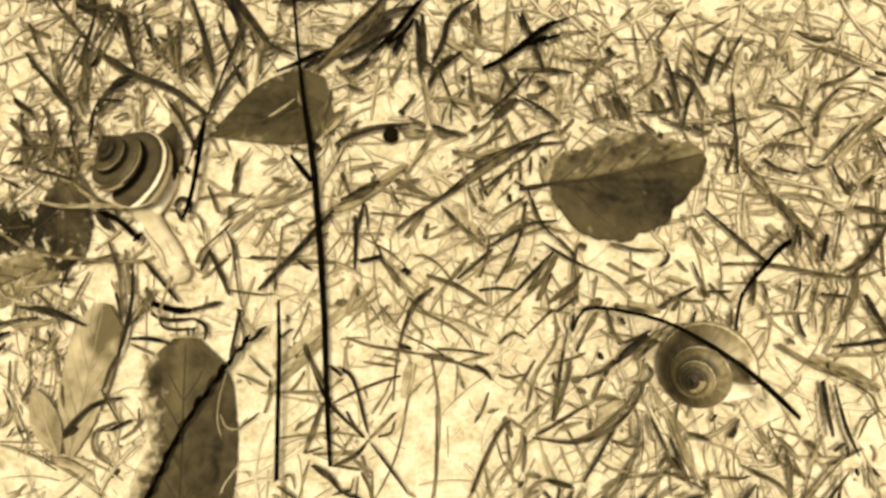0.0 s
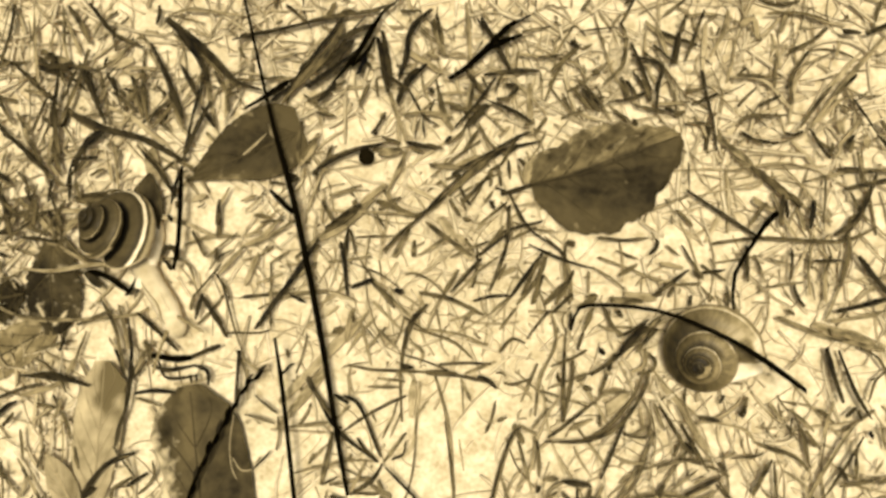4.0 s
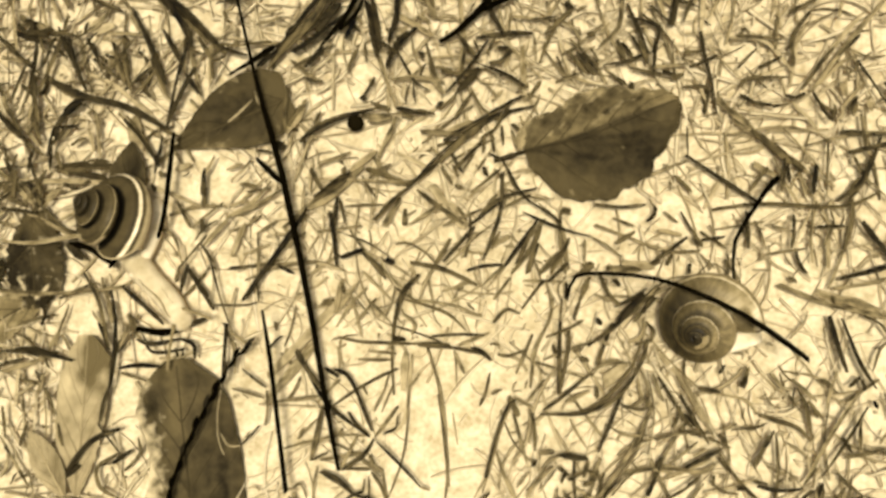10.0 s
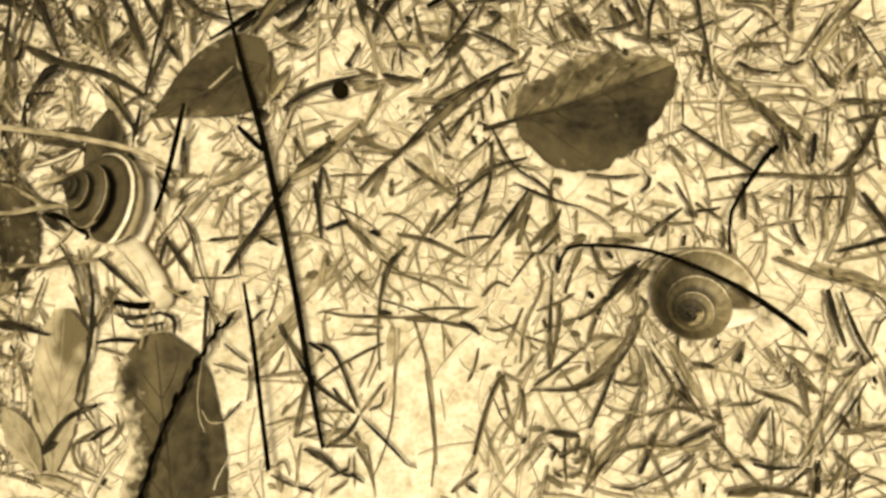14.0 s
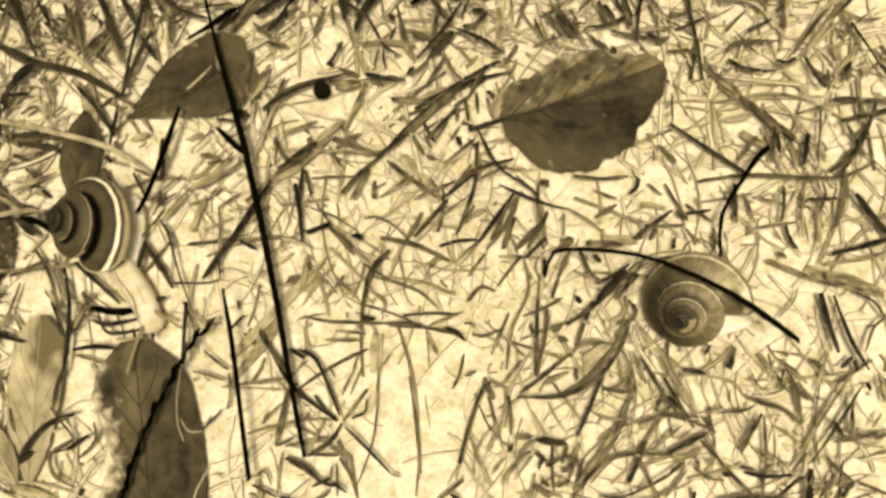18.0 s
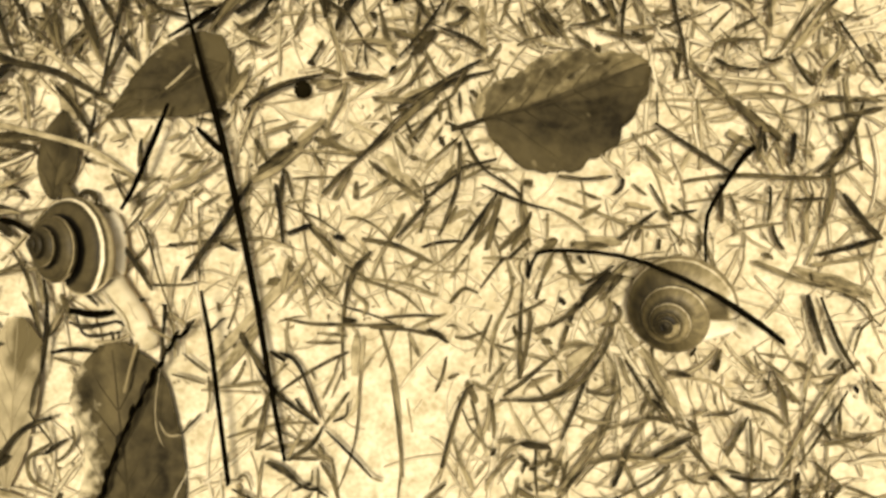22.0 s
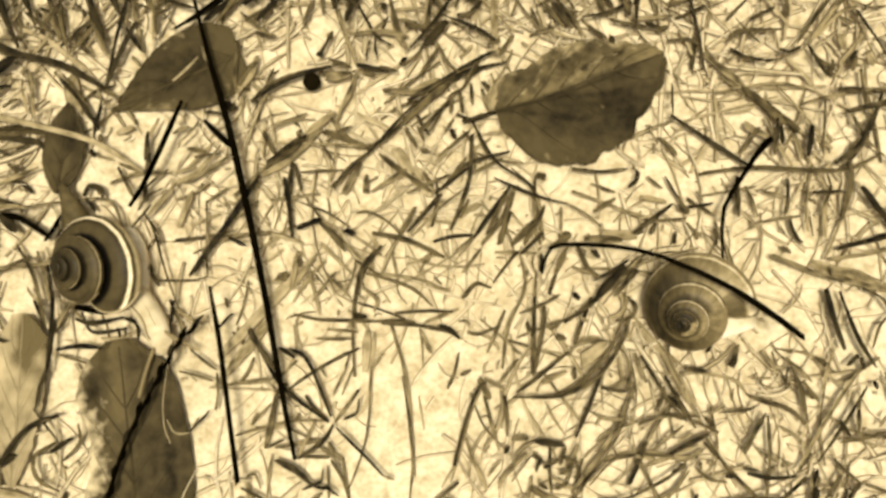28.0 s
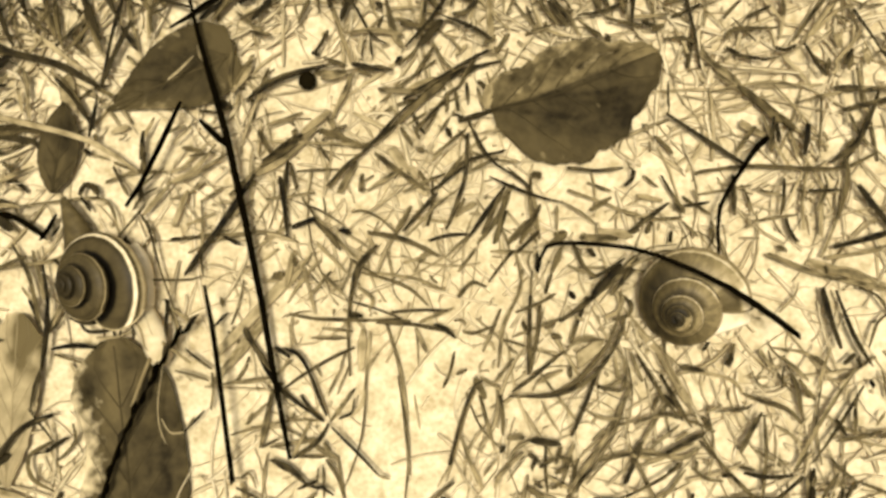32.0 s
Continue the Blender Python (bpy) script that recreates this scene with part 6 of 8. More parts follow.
blade("b", 0.92, -24.9, -1.3, 9.2, -24.6, -3.5, 9.2)
blade("b", 0.69, -25.7, -12.2, 8.4, -20.9, -13.2, 8.4, -14.1, -13.5, 8.4, -7.3, -13.8, 8.4)
blade("b", 0.80, -11.9, -1.7, 7.9, -13.1, -4.6, 7.9, -14.2, -8.0, 7.9, -14.7, -12.6, 7.9, -14.8, -17.1, 7.9, -14.4, -23.8, 7.9, prof=(1.5, 1.2, 1.1, 0.9, 0.7, 0.5))
blade("b", 0.46, -15.3, -9.7, 7.9, -9.6, -11.5, 7.9, -5.1, -13.2, 7.9)
blade("b", 0.57, -14.2, -2.3, 8.2, -9.6, -5.2, 8.2)
blade("l", 1.26, -38.2, -22.6, 6.2, -33.7, -16.9, 6.2, -30.4, -12.9, 6.2)
blade("m", 0.46, -20.9, -21.6, 7.8, -19.7, -23.8, 7.8)
blade("b", 0.46, -15.2, -19.4, 8.4, -16.3, -22.7, 8.4)
blade("d", 1.18, -94.1, -14.8, 9.9, -89.3, -15.0, 9.9, -86.2, -15.9, 9.9, prof=(0.4, 1, 0.5))
blade("b", 0.83, -98.5, -19.4, 8.7, -94.4, -17.6, 8.7, -89.7, -16.4, 8.7)
blade("d", 1.07, -100.6, -24.7, 8.4, -97.8, -21.7, 8.4, -94.9, -20.0, 8.4)
blade("b", 0.95, -97.1, -25.3, 9.4, -95.0, -22.4, 9.4)
blade("b", 0.83, -87.3, -18.7, 8.2, -86.1, -21.1, 8.2)
blade("b", 0.71, -89.7, -24.6, 8.7, -88.9, -27.5, 8.7)
blade("b", 0.59, -89.9, -33.9, 7.9, -88.5, -28.7, 7.9)
blade("b", 0.71, -93.7, -25.8, 8.4, -92.8, -32.2, 8.4)
blade("b", 0.71, -92.9, -33.9, 7.9, -90.2, -37.9, 7.9, -87.6, -41.6, 7.9)
blade("b", 0.59, -89.7, -39.1, 8.9, -91.1, -41.4, 8.9)
blade("b", 0.71, -85.0, -22.3, 8.7, -83.6, -25.2, 8.7, -82.6, -28.1, 8.7)
blade("b", 0.59, -82.4, -29.2, 7.9, -81.2, -33.8, 7.9)
blade("b", 0.47, -73.4, -32.0, 9.4, -68.8, -30.6, 9.4)
blade("d", 0.59, -73.9, -29.2, 8.7, -71.3, -32.6, 8.7, -68.8, -35.4, 8.7)
blade("d", 1.07, -70.4, -37.2, 8.9, -68.1, -35.7, 8.9, -66.4, -34.5, 8.9)
blade("b", 0.71, -65.5, -32.0, 8.4, -65.0, -34.8, 8.4, -66.4, -37.1, 8.4, -68.1, -38.8, 8.4)
blade("b", 0.47, -70.5, -37.2, 8.4, -73.1, -37.8, 8.4, -73.6, -40.0, 8.4)
blade("d", 0.59, -70.9, -10.1, 9.2, -70.6, -14.6, 9.2, -71.2, -20.5, 9.2, -72.7, -25.1, 9.2, -73.3, -29.2, 9.2)
blade("b", 0.71, -70.4, -15.1, 8.2, -67.3, -10.9, 8.2)
blade("b", 0.59, -69.9, -19.2, 7.9, -64.4, -20.9, 7.9)
blade("b", 0.83, -90.9, -20.5, 7.9, -86.6, -21.4, 7.9)
blade("b", 0.59, -100.0, -35.7, 9.2, -95.3, -35.1, 9.2)
blade("b", 0.59, -97.2, -32.2, 8.4, -96.4, -40.3, 8.4)
blade("b", 0.83, -96.4, 33.9, 8.4, -93.0, 30.1, 8.4, -90.4, 27.5, 8.4, -88.0, 25.9, 8.4)
blade("b", 0.95, -85.5, 26.8, 8.7, -84.0, 23.1, 8.7)
blade("b", 0.71, -86.8, 28.2, 8.2, -86.6, 22.6, 8.2)
blade("b", 0.95, -93.6, 22.9, 9.4, -93.6, 16.7, 9.4)
blade("b", 0.71, -100.1, 22.6, 8.2, -94.6, 23.8, 8.2)
blade("b", 0.59, -100.5, 18.6, 9.4, -96.9, 19.8, 9.4, -93.8, 20.4, 9.4)
blade("b", 0.83, -91.2, 25.5, 9.2, -89.0, 20.5, 9.2, -87.5, 16.8, 9.2)
blade("b", 0.71, -98.4, 29.3, 8.9, -94.3, 24.3, 8.9)
blade("b", 0.83, -101.8, 26.7, 9.4, -100.8, 21.7, 9.4)
blade("b", 0.83, -103.4, 11.9, 8.7, -99.0, 10.4, 8.7)
blade("b", 1.07, -87.8, 15.2, 7.9, -83.8, 10.8, 7.9, -78.8, 9.0, 7.9, -77.8, 7.2, 7.9)
blade("d", 0.95, -74.7, 4.6, 8.4, -72.8, 3.4, 8.4)
blade("b", 0.59, -70.8, 34.3, 8.7, -66.8, 29.3, 8.7, -64.1, 24.9, 8.7)
blade("d", 0.83, -62.8, 29.0, 9.7, -63.3, 25.2, 9.7, -63.9, 21.5, 9.7)
blade("b", 1.07, -53.7, 18.8, 7.9, -54.1, 15.1, 7.9)
blade("m", 0.71, -51.9, 25.4, 8.8, -53.5, 21.7, 8.8)
blade("b", 0.71, -59.6, 16.9, 8.2, -55.2, 15.1, 8.2)
blade("b", 0.71, -64.3, 13.2, 8.2, -62.9, 10.8, 8.2)
blade("b", 0.59, -53.5, 6.4, 8.9, -51.5, 3.4, 8.9, -50.8, 1.0, 8.9)
blade("b", 0.59, -58.5, 1.5, 9.4, -55.1, 5.7, 9.4, -52.8, 8.7, 9.4)
blade("b", 0.95, -101.7, 67.1, 8.7, -102.2, 61.8, 8.7, -103.1, 57.2, 8.7, -104.1, 53.2, 8.7)
blade("d", 0.83, -83.7, 65.9, 9.4, -81.0, 62.5, 9.4, -79.3, 60.6, 9.4)
blade("b", 0.59, -78.3, 59.9, 9.4, -73.1, 57.0, 9.4)
blade("b", 0.95, -101.5, 54.0, 8.2, -97.8, 50.7, 8.2, -95.1, 48.8, 8.2)
blade("d", 0.95, -86.8, 51.7, 8.9, -88.4, 47.8, 8.9)
blade("b", 0.95, -90.3, 49.0, 9.2, -91.0, 43.9, 9.2, -90.1, 36.8, 9.2, -89.1, 31.8, 9.2)
blade("d", 1.07, -91.5, 43.3, 8.9, -90.7, 38.8, 8.9)
blade("b", 0.95, -86.7, 41.9, 9.2, -83.4, 39.1, 9.2, -80.2, 38.0, 9.2)
blade("b", 0.83, -75.8, 47.3, 8.9, -72.0, 46.4, 8.9)
blade("b", 0.83, -72.3, 57.8, 7.9, -72.1, 49.9, 7.9, -70.8, 42.2, 7.9)
blade("b", 0.83, -60.0, 55.4, 8.7, -56.8, 52.8, 8.7, -54.1, 49.5, 8.7)
blade("d", 1.07, -63.3, 52.4, 9.9, -61.2, 48.5, 9.9, -59.2, 44.7, 9.9)
blade("b", 0.71, -53.2, 45.4, 9.4, -52.4, 41.6, 9.4)
blade("b", 0.83, -53.3, 46.9, 8.9, -50.9, 48.1, 8.9)
blade("b", 0.95, -60.9, 37.3, 9.2, -61.9, 32.2, 9.2)
blade("d", 0.83, -102.1, 37.5, 9.2, -98.8, 35.6, 9.2, -95.4, 32.4, 9.2)
blade("b", 0.59, -98.9, 41.6, 8.4, -96.4, 41.8, 8.4)
blade("b", 0.71, -108.0, 57.5, 7.9, -104.6, 55.5, 7.9)
blade("b", 0.71, -91.4, 33.9, 8.4, -90.4, 37.7, 8.4)
blade("d", 0.87, -28.3, -18.3, 8.9, -25.3, -20.2, 8.9)
blade("b", 0.76, -26.7, -26.1, 8.4, -22.1, -22.9, 8.4, -16.7, -19.9, 8.4, -13.5, -18.5, 8.4)
blade("m", 0.54, -46.8, -22.5, 8.8, -43.6, -23.3, 8.8, -40.3, -24.4, 8.8)
blade("b", 0.54, -44.8, -18.5, 8.7, -41.5, -21.2, 8.7, -39.8, -22.3, 8.7)
blade("m", 0.54, -36.7, -24.9, 7.8, -31.9, -24.6, 7.8, -28.1, -23.4, 7.8)
blade("m", 0.76, -40.0, -29.7, 8.6, -39.5, -26.0, 8.6, -39.8, -22.8, 8.6)
blade("d", 0.54, -44.6, -33.9, 9.9, -42.6, -31.8, 9.9, -40.8, -29.7, 9.9)
blade("m", 0.87, -33.3, -32.4, 7.8, -32.3, -30.3, 7.8)
blade("m", 1.19, -30.7, -36.6, 8.6, -29.5, -31.3, 8.6, -28.5, -26.0, 8.6)
blade("b", 0.54, -30.5, -36.6, 9.2, -27.1, -35.0, 9.2)
blade("m", 0.65, -25.3, -38.2, 7.3, -18.9, -38.3, 7.3)
blade("b", 0.76, -23.5, -27.1, 7.9, -21.5, -29.8, 7.9, -19.1, -31.9, 7.9)
blade("d", 0.76, -17.5, -32.9, 9.9, -14.3, -36.0, 9.9, -11.7, -38.6, 9.9, -9.0, -41.5, 9.9)
blade("m", 0.54, -9.1, -41.6, 8.8, -7.0, -42.3, 8.8)
blade("m", 0.54, -18.2, -27.1, 8.8, -16.1, -22.4, 8.8)
blade("m", 0.54, -16.8, -27.1, 7.6, -14.7, -21.8, 7.6)
blade("b", 0.54, -16.2, -31.4, 9.4, -13.9, -30.3, 9.4, -13.4, -27.7, 9.4)
blade("m", 0.54, -11.4, -21.9, 8.1, -11.6, -29.3, 8.1, -12.4, -35.6, 8.1, -14.5, -41.8, 8.1, -15.5, -43.9, 8.1)
blade("b", 0.76, -18.7, -38.7, 8.4, -16.6, -41.8, 8.4, -15.3, -45.9, 8.4)
blade("m", 0.98, -19.1, -35.6, 8.1, -18.2, -37.6, 8.1)
blade("b", 0.43, -19.3, -39.7, 7.9, -19.0, -46.0, 7.9)
blade("d", 0.76, -23.4, -42.3, 8.9, -20.7, -43.6, 8.9, -18.6, -43.8, 8.9)
blade("d", 0.65, -19.6, -43.3, 9.2, -17.1, -45.1, 9.2)
blade("b", 0.43, -20.2, -42.8, 9.2, -19.9, -40.2, 9.2)
blade("m", 0.54, -30.5, -46.0, 7.3, -30.1, -40.8, 7.3, -29.6, -37.7, 7.3)
blade("b", 0.54, -34.2, -41.8, 7.9, -32.6, -41.3, 7.9, -31.5, -43.9, 7.9)
blade("b", 0.65, -35.1, -43.7, 8.4, -32.5, -44.9, 8.4, -30.3, -46.0, 8.4)
blade("d", 1.32, -42.7, 44.2, 9.2, -39.4, 47.8, 9.2, -34.1, 54.8, 9.2, -30.7, 59.2, 9.2, -27.8, 64.2, 9.2, flat=0.25)
blade("b", 0.96, -41.2, 43.7, 8.9, -37.2, 49.2, 8.9, -32.5, 54.8, 8.9, -28.9, 58.6, 8.9)
blade("d", 0.96, -34.1, 50.6, 8.9, -31.2, 53.5, 8.9, -26.5, 59.7, 8.9, -23.5, 63.3, 8.9)
blade("d", 1.08, -37.4, 50.7, 9.9, -34.9, 53.5, 9.9)
blade("d", 1.20, -36.4, 47.6, 8.7, -30.8, 51.3, 8.7, -29.0, 54.6, 8.7, -26.5, 57.7, 8.7)
blade("d", 1.08, -30.3, 53.8, 9.9, -26.1, 57.2, 9.9)
blade("k", 1.08, -30.5, 47.9, 9.4, -26.7, 52.8, 9.4, -22.8, 58.3, 9.4, -20.0, 63.7, 9.4)
blade("k", 0.96, -26.1, 51.5, 9.9, -22.6, 55.3, 9.9, -21.3, 58.1, 9.9)
blade("d", 0.96, -20.0, 63.8, 9.2, -17.1, 66.1, 9.2, -14.9, 68.1, 9.2)
blade("b", 1.08, -29.2, 58.3, 8.9, -26.1, 60.0, 8.9)
blade("d", 0.84, -52.6, 58.2, 9.4, -43.7, 60.1, 9.4, -32.4, 62.4, 9.4, -29.3, 62.8, 9.4)
blade("b", 0.84, -25.3, 64.0, 9.2, -17.1, 65.6, 9.2)
blade("b", 0.84, -41.2, 66.5, 8.4, -36.8, 62.7, 8.4)
blade("b", 1.20, -32.1, 63.6, 7.9, -30.3, 66.9, 7.9)
blade("d", 0.96, -49.0, 43.3, 8.7, -44.0, 45.6, 8.7, -39.0, 49.5, 8.7)
blade("b", 1.20, -9.1, 64.6, 9.2, -13.2, 60.8, 9.2, -14.0, 55.8, 9.2)
blade("b", 0.72, -15.9, 64.7, 8.4, -11.3, 64.3, 8.4)
blade("d", 0.96, 0.7, 62.1, 9.2, 4.0, 57.9, 9.2)
blade("m", 1.32, -1.8, 66.4, 8.1, -1.2, 59.5, 8.1, -0.6, 51.6, 8.1)
blade("k", 1.08, 3.6, 56.9, 9.9, 7.9, 60.3, 9.9, 12.1, 62.7, 9.9)
blade("k", 1.20, 3.7, 54.9, 10.7, 10.4, 58.1, 10.7)
blade("m", 0.96, 10.4, 59.8, 7.3, 17.2, 61.2, 7.3)
blade("b", 0.72, 35.0, 67.6, 9.4, 31.3, 60.4, 9.4)
blade("b", 0.60, 22.5, 59.1, 8.9, 31.1, 60.1, 8.9)
blade("b", 0.72, 22.9, 63.8, 8.7, 25.5, 67.2, 8.7)
blade("b", 1.08, 45.2, 62.4, 9.4, 43.6, 57.6, 9.4)
blade("m", 0.72, 40.4, 62.8, 8.1, 46.4, 67.3, 8.1)
blade("b", 0.60, 36.2, 54.3, 8.9, 39.7, 51.7, 8.9)
blade("m", 0.69, 9.4, 30.1, 8.3, 10.5, 25.9, 8.3)
blade("b", 0.57, 5.9, 32.1, 7.9, 9.4, 33.8, 7.9)
blade("m", 0.69, 11.1, 33.4, 7.3, 12.8, 29.1, 7.3)
blade("b", 0.69, 3.0, 28.4, 8.4, 6.5, 30.7, 8.4)
blade("m", 0.69, 1.8, 26.4, 8.3, 4.2, 29.0, 8.3)
blade("b", 0.57, 8.8, 36.0, 8.7, 12.3, 37.1, 8.7)
blade("m", 0.69, 5.3, 36.3, 7.8, 7.7, 38.7, 7.8)
blade("b", 0.57, 10.6, 38.1, 9.4, 12.9, 39.3, 9.4)
blade("m", 0.69, 4.2, 39.9, 8.1, 6.5, 37.4, 8.1)
blade("m", 0.57, 12.4, 44.3, 8.8, 15.8, 40.6, 8.8)
blade("b", 0.69, 18.8, 45.6, 8.2, 20.5, 42.0, 8.2)
blade("b", 0.57, 25.7, 46.9, 9.4, 27.4, 43.9, 9.4)
blade("m", 0.69, 26.9, 43.3, 7.6, 29.1, 39.6, 7.6)
blade("b", 0.69, 29.6, 41.6, 8.9, 33.0, 39.1, 8.9)
blade("b", 0.80, 32.2, 48.4, 8.2, 34.4, 45.3, 8.2)
blade("m", 0.69, 27.6, 50.4, 8.1, 29.9, 52.8, 8.1)
blade("m", 0.69, 18.9, 53.2, 7.6, 21.3, 55.6, 7.6)
blade("b", 0.57, 13.6, 53.3, 9.2, 18.9, 53.8, 9.2)
blade("m", 0.69, 9.6, 55.7, 7.8, 8.9, 50.8, 7.8)
blade("b", 0.57, 23.0, 55.2, 8.4, 25.3, 56.4, 8.4)
blade("b", 0.69, -2.8, 23.1, 8.4, -1.4, 20.2, 8.4)
blade("b", 0.57, -0.5, 21.9, 8.4, 1.8, 25.4, 8.4)
blade("m", 0.69, 2.4, 22.0, 7.8, 4.1, 24.4, 7.8)
blade("m", 0.57, 0.7, 16.0, 8.6, 3.0, 18.3, 8.6)

blade("d", 0.87, -83.9, 51.4, 9.4, -82.5, 47.3, 9.4, -80.9, 43.2, 9.4, -79.3, 39.7, 9.4)
blade("m", 0.78, -80.2, 48.5, 8.3, -81.1, 45, 8.3)
blade("b", 0.87, -72, 51.3, 8.9, -71.6, 45.5, 8.9, -69.8, 38.8, 8.9)
blade("d", 1.07, -58.5, 43, 9.4, -56.7, 40.4, 9.4, -55.5, 38.5, 9.4)
blade("m", 0.87, -59.1, 51.2, 8.3, -59.1, 43.6, 8.3)
blade("d", 0.97, -52, 48.9, 9.4, -49, 47.8, 9.4, -45.4, 46.6, 9.4)
blade("d", 1.55, -84.6, 33.2, 9.4, -82.5, 36.2, 9.4, -79.5, 37.8, 9.4)
blade("d", 0.97, -85.7, 31.5, 9.4, -80.6, 32.1, 9.4)
blade("b", 1.26, -82.3, 28.1, 8.9, -79.3, 29.6, 8.9)
blade("m", 0.78, -77.8, 35.4, 8.3, -76.3, 32.5, 8.3)
blade("m", 0.68, -78.8, 31.4, 8.3, -77.4, 26.8, 8.3)
blade("b", 0.87, -62.7, 30.9, 8.9, -59.6, 29.6, 8.9)
blade("l", 2.91, -69.9, 34.4, 7.2, -68.2, 26.3, 7.2)
blade("m", 2.13, -74.6, 47.2, 8.3, -72.5, 44.2, 8.3)
blade("m", 0.87, -57.6, 37.7, 8.3, -55.8, 35.6, 8.3)
blade("m", 0.87, -36.7, 46.1, 8.3, -32.7, 42.5, 8.3, -29.6, 41, 8.3)
blade("b", 0.87, -36.7, 39.8, 8.9, -37.4, 33.3, 8.9, -37.1, 30.5, 8.9)
blade("m", 1.75, -37.2, 30.1, 8.3, -34.9, 33.4, 8.3, -33.2, 37.3, 8.3)
blade("m", 0.97, -32.4, 27.7, 8.3, -30.1, 34.7, 8.3)
blade("m", 0.97, -15.7, 41.3, 8.3, -9.8, 41.5, 8.3, -4.3, 40.5, 8.3)
blade("b", 0.87, -13.1, 33.7, 8.9, -10.6, 32.8, 8.9)
blade("d", 0.97, -21.8, 37.1, 9.4, -20.3, 36.8, 9.4)
blade("b", 1.07, -34.1, 28.3, 8.9, -31.5, 30.9, 8.9, -26.9, 33, 8.9, -21.9, 34.2, 8.9, -17.5, 35.1, 8.9)
blade("m", 0.97, -9.3, 30.1, 8.3, -4.9, 29.9, 8.3, -1.8, 29, 8.3)
blade("b", 1.94, -39.8, 28, 8.9, -37.2, 26.8, 8.9)
blade("m", 0.87, -0.1, 49.9, 8.3, -1.3, 42.4, 8.3)
blade("m", 1.36, -41.1, 44.7, 8.3, -38.4, 47.8, 8.3, -35.1, 50.7, 8.3)
blade("b", 1.16, 4.8, 44.3, 8.9, 7.3, 44.6, 8.9, 9.1, 46.9, 8.9, 6.7, 47.7, 8.9)
blade("l", 1.46, 11.8, 48.3, 7.2, 12.2, 36.8, 7.2)
blade("b", 0.97, 12.9, 36.6, 8.9, 15.5, 40.2, 8.9)
blade("b", 1.16, 22.9, 46.3, 8.9, 26.6, 41.1, 8.9)
blade("m", 1.07, 19.5, 40.7, 8.3, 23.4, 41.6, 8.3)
blade("b", 0.97, 28.3, 43.3, 8.9, 33, 44.1, 8.9, 37.6, 46, 8.9)
blade("b", 1.16, 31.2, 48.9, 8.9, 32.7, 44.4, 8.9)
blade("b", 0.97, 35.8, 48.8, 8.9, 37.3, 43.4, 8.9)
blade("m", 0.97, 38.1, 43, 8.3, 45.4, 43.4, 8.3)
blade("d", 1.26, 33.9, 39.5, 9.4, 33.8, 37.6, 9.4)
blade("b", 1.16, 40.2, 42, 8.9, 43.1, 40.7, 8.9)
blade("b", 0.78, 5.2, 30, 8.9, 5.8, 25.2, 8.9)
blade("b", 0.78, 7.4, 30.8, 8.9, 7.7, 26.8, 8.9)
blade("b", 0.87, 9.6, 31.3, 8.9, 10.8, 29.9, 8.9)
blade("b", 0.78, 3.9, 29.1, 8.9, 3.6, 25.2, 8.9)
blade("m", 1.94, 11.6, 30.6, 8.3, 11.2, 25.8, 8.3)
blade("b", 0.68, 56.9, 42.4, 8.9, 61.3, 37.6, 8.9)
blade("b", 0.97, 55.7, 38.3, 8.9, 57.6, 40, 8.9, 65.4, 40.2, 8.9)
blade("b", 0.97, 74.5, 34.2, 8.9, 74.2, 31.5, 8.9)
blade("d", 0.78, 84.1, 35.2, 9.4, 86.8, 30.9, 9.4)
blade("b", 1.26, 84.4, 38.8, 8.9, 86.9, 35.7, 8.9)
blade("m", 1.36, 75.9, 39.1, 8.3, 77.1, 36.2, 8.3)
blade("b", 1.16, 77.3, 32.8, 8.9, 78.9, 35.8, 8.9)
blade("m", 1.26, 81.5, 35.1, 8.3, 81.9, 32.9, 8.3)
blade("m", 0.87, 79.7, 32.4, 8.3, 80.3, 26.3, 8.3, 81.5, 23.4, 8.3)
blade("m", 1.46, 51, 36, 8.3, 54.8, 32.6, 8.3, 58.4, 29.2, 8.3)
blade("m", 1.16, 82.2, 28.6, 8.3, 87, 27.9, 8.3)
blade("b", 1.16, 76.6, 24.3, 8.9, 81.9, 25.4, 8.9, 86.7, 26.3, 8.9)
blade("d", 1.16, -64.5, 25.6, 9.4, -63.1, 23, 9.4)
blade("d", 1.16, -64.7, 19.3, 9.4, -63.7, 18, 9.4)
blade("b", 1.16, -63.3, 22.4, 8.9, -62.6, 20.9, 8.9)
blade("b", 0.87, -59.5, 16, 8.9, -56.2, 10.2, 8.9)
blade("b", 1.16, -53.8, 22.7, 8.9, -54.2, 17.1, 8.9)
blade("b", 1.16, -54, 12.2, 8.9, -53.8, 9.3, 8.9)
blade("l", 1.16, -47.9, 4.4, 8.3, -45.1, 11.3, 8.3)
blade("d", 1.75, -81.8, 7, 9.4, -78.1, 3.8, 9.4)
blade("m", 0.87, -84.1, 12.1, 8.3, -80.5, 14.1, 8.3, -74.8, 16.3, 8.3)
blade("b", 0.97, -83.4, 19.9, 8.9, -80.7, 18.7, 8.9)
blade("b", 0.97, -80.7, 17, 8.9, -78.4, 15.3, 8.9)
blade("b", 0.97, -79.2, 19.7, 8.9, -77.4, 20.4, 8.9)
blade("b", 1.07, -31.8, 22.3, 8.9, -29.6, 18.1, 8.9)
blade("m", 1.36, -19.2, 25.1, 8.3, -16.1, 20.9, 8.3, -13.1, 19, 8.3)
